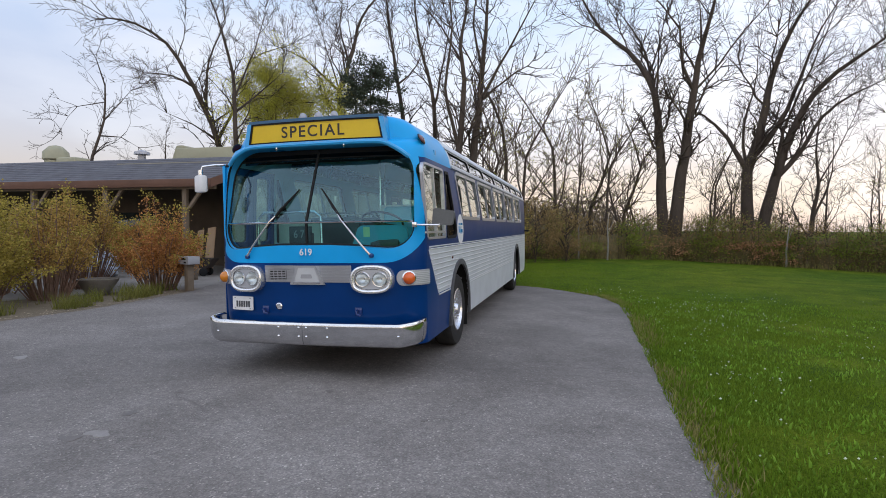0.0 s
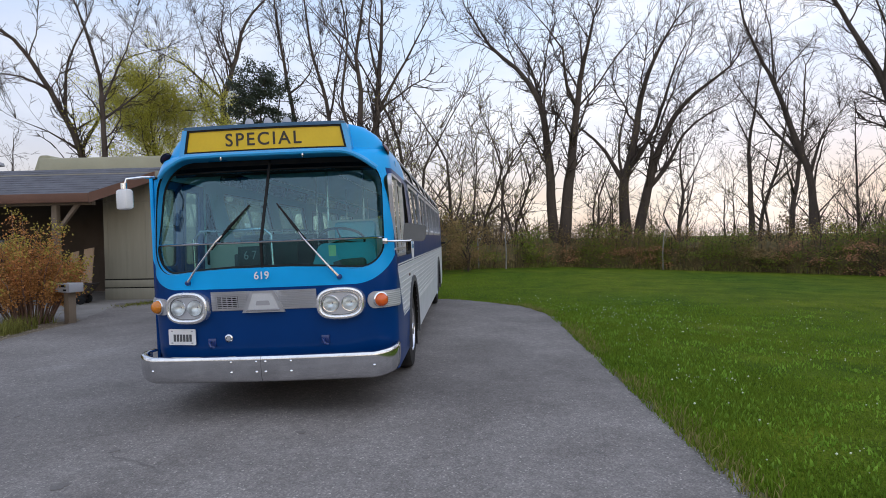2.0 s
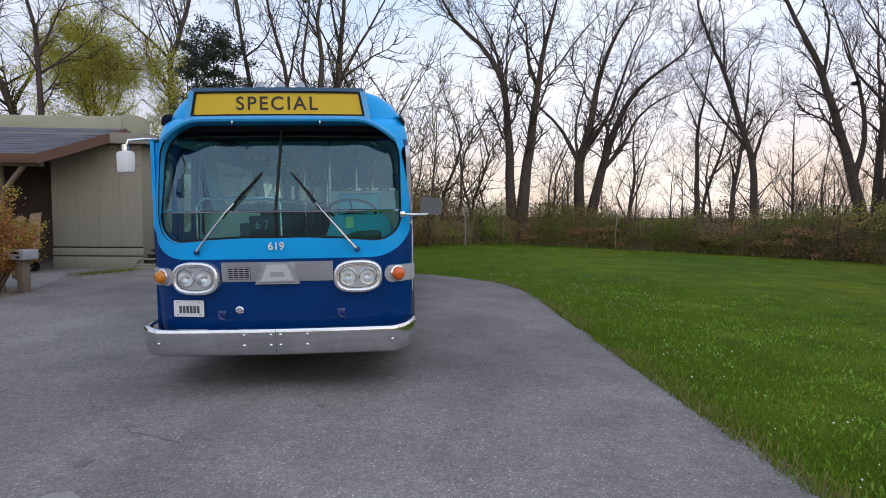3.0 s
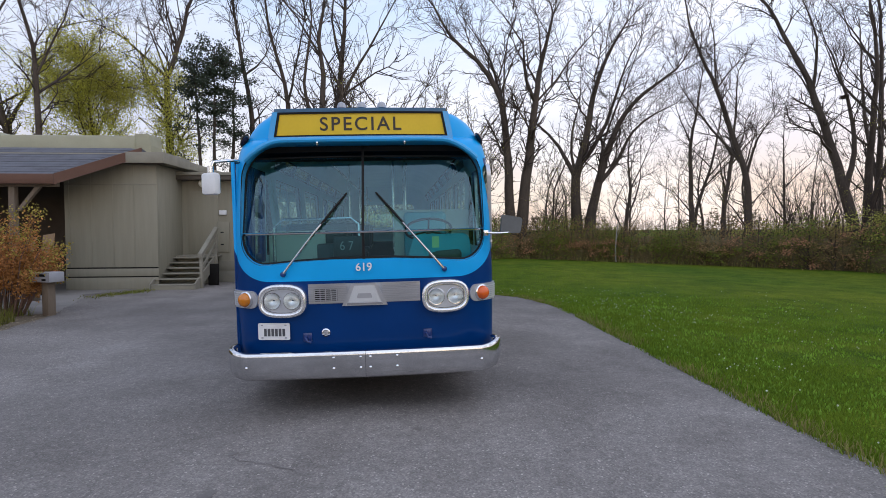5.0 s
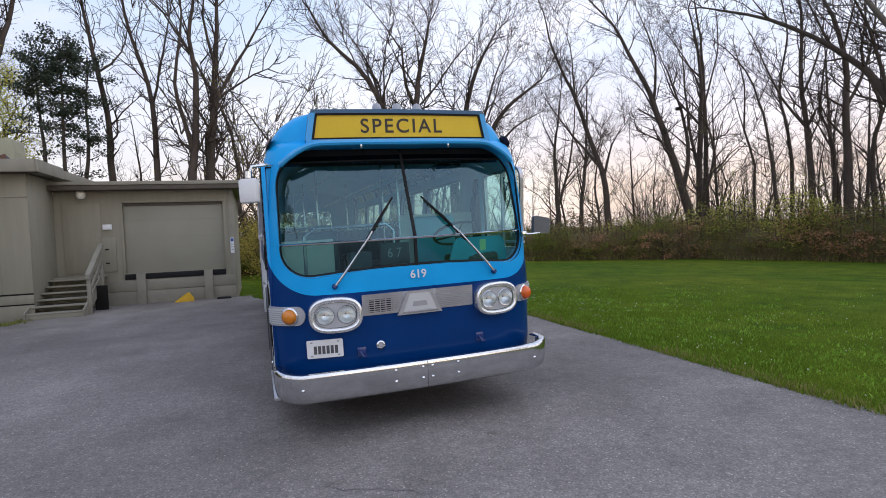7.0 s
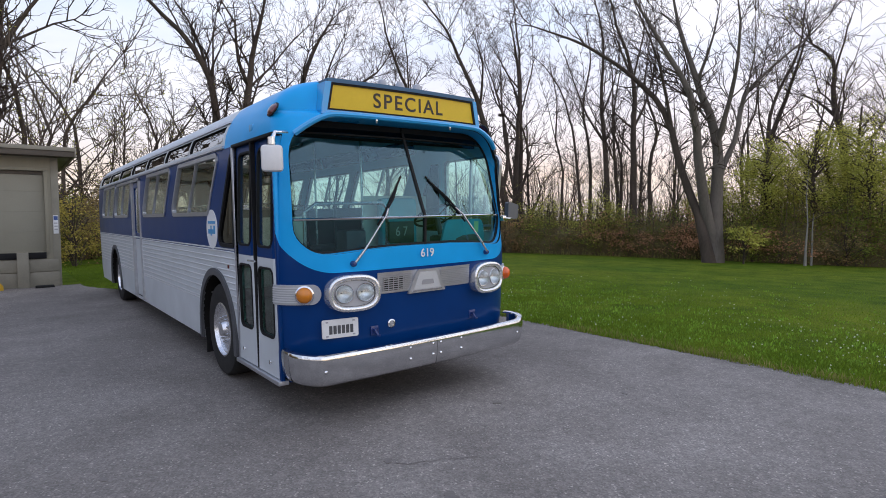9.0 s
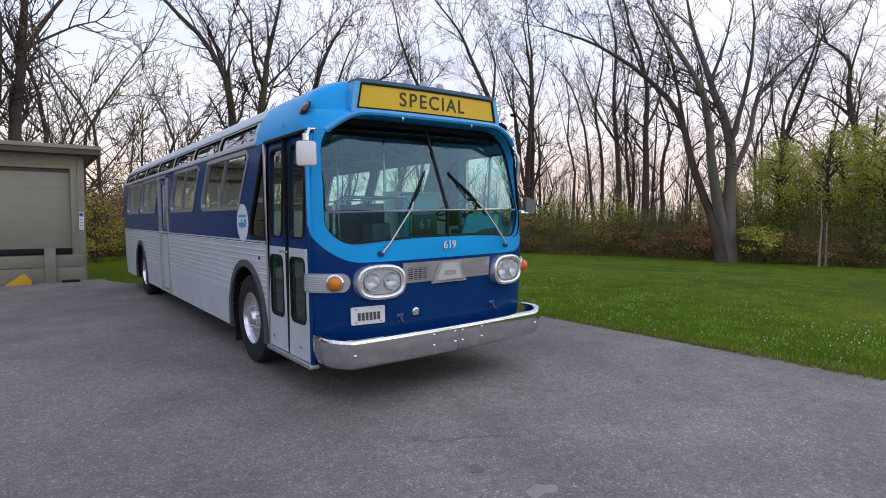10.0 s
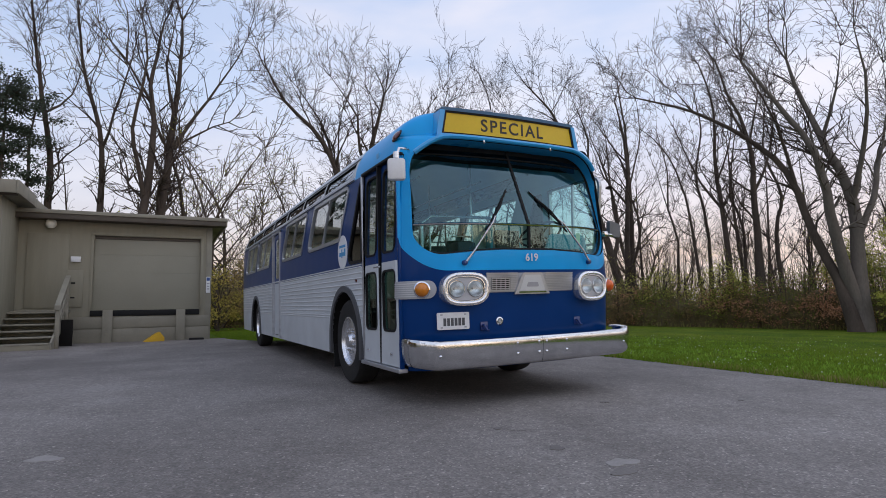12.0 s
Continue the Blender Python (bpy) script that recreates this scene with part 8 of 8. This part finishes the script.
for u in (-0.99, -0.76):
    for v in (0.707, 0.827):
        part("plate_screw", slab([(u - 0.01, v - 0.006), (u + 0.01, v - 0.006), (u + 0.01, v + 0.006), (u - 0.01, v + 0.006)], [], plate_at, 0.010, 0.014), M_GREYBOX, plate, smooth=False)
disc = part("badge_disc", lathe([(0.040, 0), (0.040, 0.008), (0.028, 0.014), (0.026, 0.008), (0.0, 0.008)], 24, pose(-0.380, bow_at(-0.380, 0.745), 0.745, 90, 0, 0)), M_CHROME, bus, "small round chrome lock cap")
part("disc_centre", lathe([(0.018, 0.0), (0.018, 0.011), (0.0, 0.012)], 16, pose(-0.380, bow_at(-0.380, 0.745), 0.745, 90, 0, 0)), M_GREYBOX, disc)
for x in (-0.55, 0.60):
    hk = part("tow_hook", tube([(x - 0.02, bow_at(x, 0.69) + 0.01, 0.72), (x - 0.02, bow_at(x, 0.69) - 0.04, 0.71), (x, bow_at(x, 0.69) - 0.055, 0.67), (x + 0.03, bow_at(x, 0.69) - 0.04, 0.66)], 0.011, 8), M_DARKBLUE, bus, "blue-painted tow hook")
    part("hook_plate", box(x - 0.045, x + 0.035, bow_at(x, 0.69) - 0.012, bow_at(x, 0.69) + 0.01, 0.665, 0.745, 0.004), M_DARKBLUE, hk)

# wrap-round bumper with seam and bolts
def bump_y(x):
    ax = abs(x)
    y = -0.395 + 0.060 * (ax / 1.28) ** 2
    if ax > 1.10:
        a = math.asin(min(1.0, (ax - 1.10) / 0.20))
        y += 0.20 * (1 - math.cos(a))
    return y


bumper = new("front_bumper")
bumper.parent = bus
tagged(bumper, "worn chrome wrap-round front bumper")
# rolled top edge, a gently bulging face, turned under at the foot
prof = [(0.055, 0.575), (0.030, 0.592), (0.005, 0.595), (-0.012, 0.588), (-0.019, 0.574), (-0.021, 0.555), (-0.022, 0.52), (-0.020, 0.48), (-0.016, 0.44), (-0.010, 0.40), (-0.001, 0.365), (0.012, 0.342), (0.030, 0.330), (0.06, 0.326)]
bend = [1.10 + 0.20 * math.sin(math.radians(9 * k)) for k in range(11)]
xs = [-x for x in bend[::-1]] + [-1.04 + 0.08 * k for k in range(27)] + bend
bb = bmesh.new()
rows = []
tail_ = [(1.305, -0.14), (1.305, -0.06), (1.298, 0.01)]
path_ = [(-x, y) for x, y in tail_[::-1]] + [(x, bump_y(x)) for x in xs] + tail_
for i, (x, y) in enumerate(path_):
    p0, p1 = path_[max(0, i - 1)], path_[min(len(path_) - 1, i + 1)]
    t = Vector((p1[0] - p0[0], p1[1] - p0[1])).normalized()
    nrm = Vector((-t.y, t.x))
    rise = 0.028 * max(0.0, abs(x) - 1.1) / 0.2
    rows.append([bb.verts.new((x + nrm.x * d, y + nrm.y * d, z + rise)) for d, z in prof])
for r0, r1 in zip(rows, rows[1:]):
    for k in range(len(prof) - 1):
        bb.faces.new((r0[k], r0[k + 1], r1[k + 1], r1[k]))
ob = part("bumper_bar", bb, M_BUMPER, bumper)
sd = ob.modifiers.new("thickness", "SOLIDIFY")
sd.thickness, sd.offset = 0.006, -1
part("seam", tube([(0.0, bump_y(0) + d - 0.0005, z) for d, z in prof[2:12]], 0.0014, 5), M_DARKWELLGAP, bumper)
for x in (-0.295, -0.045, 0.045, 0.295):
    for z in (0.535, 0.435):
        part("bolt", lathe([(0.016, 0), (0.014, 0.008), (0.008, 0.012), (0.0, 0.014)], 12, pose(x, bump_y(x) - 0.014, z, 90, 0, 0)), M_CHROME, bumper)
for s in (-1, 1):
    part("bolt", lathe([(0.017, 0), (0.014, 0.008), (0.008, 0.012), (0.0, 0.014)], 12, pose(s * 1.10, bump_y(1.10) - 0.014, 0.46, 90, 0, 0)), M_CHROME, bumper)
    part("bracket", box(s * 0.7 - 0.06, s * 0.7 + 0.06, -0.36, -0.05, 0.34, 0.46), M_DARKWELLGAP, bumper)

# wipers
for s, x0, tip, z0 in ((-1, -0.760, -0.155, 1.315), (1, 0.770, 0.125, 1.325)):
    wp = new("wiper")
    wp.parent = bus
    tagged(wp, "chrome windscreen wiper with black blade")
    a = Vector((x0, bow_at(x0, z0) - 0.03, z0))
    zt = 2.085
    b = Vector((tip, screen_y(tip, zt) - 0.035, zt))
    mid = a.lerp(b, 0.52)
    mid.y = screen_y(mid.x, mid.z) - 0.05
    part("arm", tube([a, a.lerp(mid, 0.3) + Vector((0, -0.02, 0)), mid, a.lerp(b, 0.68) + Vector((0, -0.035, 0))], [0.013, 0.011, 0.009, 0.006], 8), M_STEEL, wp, "chrome arm")
    part("pivot", lathe([(0.026, 0), (0.026, 0.03), (0.015, 0.045), (0.0, 0.047)], 14, pose(a.x, a.y + 0.03, a.z, 90, 0, 0)), M_DARKBLUE, wp)
    d = (b - a).normalized()
    bl = [a + (b - a) * t for t in (0.42, 0.56, 0.72, 0.86, 1.0)]
    for q_ in bl:
        q_.y = screen_y(q_.x, q_.z) - 0.012
    part("blade", tube(bl, [0.009, 0.012, 0.014, 0.012, 0.008], 6), M_BLACK, wp, "black rubber blade")
    part("yoke", tube([bl[1] + Vector((0, -0.015, 0.0)), bl[2] + Vector((0, -0.032, 0.0)), bl[3] + Vector((0, -0.015, 0))], [0.006, 0.011, 0.006], 6), M_BLACK, wp)

# clearance lamps on the roof edge and the cap's sides
for x in (-0.20, 0.0, 0.20):
    part("clearance_lamp", lathe([(0.045, 0), (0.045, 0.02), (0.032, 0.05), (0.0, 0.065)], 16, pose(x, 0.10, 2.945)), M_GREYBOX, bus, "small domed roof lamp")
for s in (-1, 1):
    nrm_m = pose(s * (half(2.65) - 0.006), 0.27, 2.65, 0, s * 62, 0)
    ml = part("marker_lamp", lathe([(0.092, 0), (0.088, 0.012), (0.06, 0.026), (0.0, 0.032)], 24, nrm_m @ Matrix.Diagonal((0.62, 1.0, 1, 1))), M_REDLENS, bus, "dark red oval marker lamp")
    part("marker_rim", lathe([(0.104, 0), (0.102, 0.008), (0.091, 0.010), (0.089, 0)], 24, nrm_m @ Matrix.Diagonal((0.66, 1.0, 1, 1)), closed=True), M_BLACK, ml)
    part("cap_badge", box(s * 1.235 - 0.02, s * 1.235 + 0.02, 0.66, 0.76, 2.51, 2.58, 0.01), M_LIGHTBLUE, bus)
    # small side lamps by the belt
    part("side_marker", lathe([(0.02, 0), (0.018, 0.012), (0, 0.016)], 12, pose(s * 1.295, 1.40, 1.22, 0, s * 90, 0)), M_REDLENS, bus)

# oval emblem on both sides
for s in (-1, 1):
    o = [(1.93 + 0.20 * math.cos(a), 1.60 + 0.215 * math.sin(a)) for a in (2 * math.pi * k / 40 for k in range(40))]
    wx = lambda u, v, d, s=s: (s * (half(v) + d), u, v)
    em = part("emblem", slab(o, [], wx, -0.004, 0.005), M_WHITE, bus, "white round emblem with light blue shapes", False)
    for poly in ([(1.80, 1.55), (2.06, 1.55), (2.06, 1.60), (1.86, 1.60), (1.86, 1.64), (1.80, 1.64)], [(1.80, 1.66), (2.06, 1.66), (2.06, 1.69), (1.80, 1.69)], [(1.93, 1.53), (1.97, 1.53), (1.97, 1.64), (1.93, 1.64)]):
        part("emblem_shape", slab(poly, [], wx, 0.005, 0.0075), M_LIGHTBLUE, em, smooth=False)

# mirrors
mk = new("mirror")
mk.parent = bus
tagged(mk, "boxy pale mirror on a chrome arm by the entrance")
mirror_turn = pose(-1.41, -0.19, 2.185, 0, 0, -24)
for nm, bm_, mt in (("housing", box(-0.082, 0.082, -0.045, 0.045, -0.103, 0.103, 0.026), M_WHITE), ("mirror_face", box(-0.068, 0.068, 0.046, 0.05, -0.085, 0.085), M_CHROME)):
    bm_.transform(mirror_turn)
    part(nm, bm_, mt, mk, "pale mirror housing with rounded edges" if nm == "housing" else "")
part("arm", tube([(-1.20, 0.0, 2.42), (-1.26, -0.12, 2.41), (-1.38, -0.19, 2.39), (-1.41, -0.19, 2.31)], 0.014, 8), M_CHROME, mk)
part("clamp", lathe([(0.03, 0), (0.03, 0.06), (0.0, 0.065)], 12, pose(-1.41, -0.19, 2.29)), M_CHROME, mk)
md_ = new("mirror")
md_.parent = bus
tagged(md_, "flat grey mirror on a chrome arm by the driver's window")
part("housing", slab(round_poly([(-0.12, -0.09), (0.10, -0.10), (0.13, 0.06), (-0.10, 0.10)], 0.03), [], lambda u, v, d: (1.50 + u, 0.10 + d + 0.3 * u, 1.745 + v), -0.03, 0.03), M_MIRRORBACK, md_, "pale grey mirror housing", False)
part("arm", tube([(1.22, -0.06, 1.66), (1.30, -0.06, 1.655), (1.45, 0.06, 1.655), (1.50, 0.10, 1.68)], 0.012, 8), M_CHROME, md_)
part("bracket", box(1.185, 1.235, -0.09, -0.03, 1.63, 1.69, 0.008), M_CHROME, md_)
part("tail_lamp", tube([(1.29, 11.3, 1.52), (1.42, 11.35, 1.52)], 0.03, 8), M_BLACK, bus)


# wheels
def wheel(x, y, s, rear):
    wz = 0.467 - x * math.sin(radians(-LEAN_DEG))
    w = new("wheel")
    w.parent = bus
    tagged(w, "black tyre on a dull silver rim with lug nuts")
    m_ = pose(x, y, wz, 0, 90 * s, 0)
    part("tyre", lathe([(0.30, -0.14), (0.40, -0.145), (0.485, -0.135), (0.508, -0.11), (0.515, -0.06), (0.515, 0.06), (0.508, 0.11), (0.485, 0.135), (0.40, 0.145), (0.305, 0.13), (0.29, 0.10), (0.29, -0.10)], 48, m_, closed=True), M_TYRE, w)
    dish = [(0.30, 0.10), (0.30, 0.135), (0.285, 0.140), (0.272, 0.10), (0.24, 0.055), (0.205, 0.06), (0.165, 0.085), (0.10, 0.095), (0.085, 0.125), (0.075, 0.15), (0.0, 0.155)] if not rear else [(0.30, 0.10), (0.30, 0.135), (0.285, 0.140), (0.272, 0.08), (0.25, -0.01), (0.17, -0.03), (0.13, -0.02), (0.12, 0.08), (0.09, 0.10), (0.0, 0.105)]
    rim = part("rim", lathe(dish, 40, m_), M_RIM, w, "dull silver steel rim")
    for k in range(10):
        a = 2 * math.pi * k / 10
        part("lug_nut", lathe([(0.018, 0), (0.018, 0.03), (0.010, 0.042), (0.0, 0.043)], 6, m_ @ pose(0.135 * math.cos(a), 0.135 * math.sin(a), 0.088 if not rear else -0.025)), M_STEEL, rim, smooth=False)
    for k in range(5):
        a = 2 * math.pi * (k + 0.5) / 5
        # near-black disc on the uncut rim; the hole's shade is its colour
        part("hand_hole", lathe([(0.037, 0), (0.035, 0.004), (0.0, 0.005)], 14, m_ @ pose(0.222 * math.cos(a), 0.222 * math.sin(a), 0.056 if not rear else -0.018)), M_DARKWELLGAP, rim)


for s in (-1, 1):
    wheel(s * 1.125, 1.86, s, False)
    wheel(s * 1.10, 9.116, s, True)
part("axle", tube([(-1.0, 1.886, 0.48), (1.0, 1.886, 0.48)], 0.06, 8), M_DARKWELLGAP, bus)
part("axle", tube([(-1.0, 9.116, 0.48), (1.0, 9.116, 0.48)], 0.09, 8), M_DARKWELLGAP, bus)
part("underframe", box(-0.8, 0.8, 0.2, 11.3, 0.26, 0.31), M_DARKWELLGAP, bus)
for s in (-1, 1):
    part("mud_flap", box(s * 1.10 - 0.17, s * 1.10 + 0.17, 2.46, 2.48, 0.12, 0.42), M_BLACK, bus, "black rubber mud flap")

# ---- interior ----
part("floor", box(-1.22, 1.22, 0.15, 11.6, FLOOR + 0.003, FLOOR + 0.02), M_FLOORRUB, bus, "dark rubber interior floor")
dash = new("dashboard")
dash.parent = bus
tagged(dash, "dark instrument panel behind the windscreen")
part("dash_top", slab([(-1.05, 1.28), (1.05, 1.28), (1.05, 1.36), (-1.05, 1.36)], [], lambda u, v, d: (u, bow_at(u, 1.4) + 0.05 + d, v), 0.0, 0.32), M_DASH, dash, smooth=False)
part("dash_front", slab([(-1.0, 0.86), (1.1, 0.86), (1.1, 1.30), (-1.0, 1.30)], [], lambda u, v, d: (u, 0.10 + 0.08 * u * u + d, v), 0.0, 0.04), M_DASH, dash, smooth=False)
part("instrument_hood", box(0.45, 0.98, 0.06, 0.30, 1.36, 1.50, 0.04), M_DASH, dash)
rn = part("run_number_box", box(-0.30, -0.02, -0.12, -0.08, 1.46, 1.66, 0.01), M_DASH, dash, "run number box reading 6 7")
lettering("run_number", "6 7", 0.125, M_NUMERAL, rn, pose(-0.17, -0.124, 1.565, 90, 0, 0), 0.002, sx=0.85)
part("fare_box", box(-0.52, -0.30, 0.30, 0.52, FLOOR + 0.02, 1.58, 0.02), M_DASH, bus, "dark fare box")
part("green_tag", slab([(0.66, 1.53), (0.73, 1.53), (0.73, 1.64), (0.66, 1.64)], [], lambda u, v, d: (u, screen_y(u, v) + 0.01 + d, v), 0.0, 0.003), M_GREENTAG, bus, "green sticker inside the windscreen", False)
# driver's seat, shield and wheel
ds = new("driver_seat")
ds.parent = bus
tagged(ds, "turquoise driver's seat")
part("seat_base", box(0.40, 0.92, 0.70, 1.18, FLOOR + 0.02, 1.22, 0.05), M_SEATDARK, ds)
part("cushion", box(0.38, 0.94, 0.66, 1.18, 1.22, 1.36, 0.05), M_SEAT, ds)
part("backrest", box(0.40, 0.92, 1.14, 1.28, 1.32, 1.92, 0.05), M_SEAT, ds)
part("cowl_panel", slab(round_poly([(0.40, 1.36), (1.10, 1.36), (1.06, 1.66), (0.50, 1.66)], 0.08), [], lambda u, v, d: (u, 0.02 + 0.08 * u * u + d, v), 0.0, 0.03), M_SEAT, dash, "turquoise panel before the driver", False)
sw = new("steering_wheel")
sw.parent = bus
tagged(sw, "large black steering wheel")
m_sw = pose(0.66, 0.42, 1.70, -28, 0, 0)
part("rim", tube([m_sw @ Vector((0.25 * math.cos(a), 0.25 * math.sin(a), 0)) for a in (2 * math.pi * k / 32 for k in range(32))], 0.014, 8, closed=True), M_BLACK, sw)
for k in range(3):
    a = 2 * math.pi * k / 3 + 0.5
    part("spoke", tube([m_sw @ Vector((0, 0, -0.02)), m_sw @ Vector((0.25 * math.cos(a), 0.25 * math.sin(a), 0))], 0.010, 6), M_BLACK, sw)
part("column", tube([m_sw @ Vector((0, 0, -0.02)), (0.66, 0.20, 1.05)], 0.03, 8), M_DASH, sw)
part("modesty_panel", box(0.28, 1.22, 1.36, 1.39, 1.0, 1.95, 0.01), M_CREAM, bus, "pale panel behind the driver")
part("modesty_panel", box(-1.22, -0.55, 1.22, 1.25, 1.0, 1.72, 0.01), M_CREAM, bus, "pale panel behind the entrance")
for p, q_ in (((0.28, 1.38), None), ((-0.45, 3.6), None), ((0.45, 3.0), None), ((-0.45, 6.0), None), ((0.45, 6.4), None), ((-0.45, 8.6), None)):
    part("stanchion", tube([(p[0], p[1], FLOOR), (p[0], p[1], 2.78)], 0.016, 8), M_STEEL, bus, "upright chrome grab pole")
for x in (-0.45, 0.45):
    part("grab_rail", tube([(x, 1.4, 2.52), (x, 10.8, 2.52)], 0.016, 8), M_STEEL, bus, "long chrome ceiling rail")
part("entrance_rail", tube([(-0.95, 0.30, 1.0), (-0.95, 0.28, 1.76), (-0.85, 0.26, 1.84), (-0.15, 0.24, 1.84), (-0.08, 0.26, 1.78), (-0.08, 0.30, 1.0)], 0.017, 8), M_STEEL, bus, "chrome rail by the fare box")


def seat(x, y, s):
    st = new("passenger_seat")
    st.parent = bus
    tagged(st, "two-place passenger bench seat")
    part("cushion", box(x - 0.42, x + 0.42, y, y + 0.42, 1.20, 1.30, 0.04), M_SEATDARK, st)
    part("backrest", box(x - 0.42, x + 0.42, y + 0.38, y + 0.46, 1.26, 1.82, 0.04), M_SEATDARK, st)
    part("handle", tube([(x - 0.36, y + 0.42, 1.80), (x - 0.33, y + 0.42, 1.88), (x + 0.33, y + 0.42, 1.88), (x + 0.36, y + 0.42, 1.80)], 0.012, 6), M_STEEL, st)
    part("pedestal", box(x + s * 0.05 - 0.04, x + s * 0.05 + 0.04, y + 0.12, y + 0.3, FLOOR + 0.02, 1.20), M_GREYBOX, st)


for k in range(10):
    y = 1.75 + 0.82 * k
    if not 5.4 < y < 7.0:
        seat(-0.78, y, -1)
    seat(0.78, y + 0.1, 1)
part("rear_bench", box(-1.2, 1.2, 10.6, 11.3, FLOOR, 1.35, 0.05), M_SEATDARK, bus, "full-width rear bench")
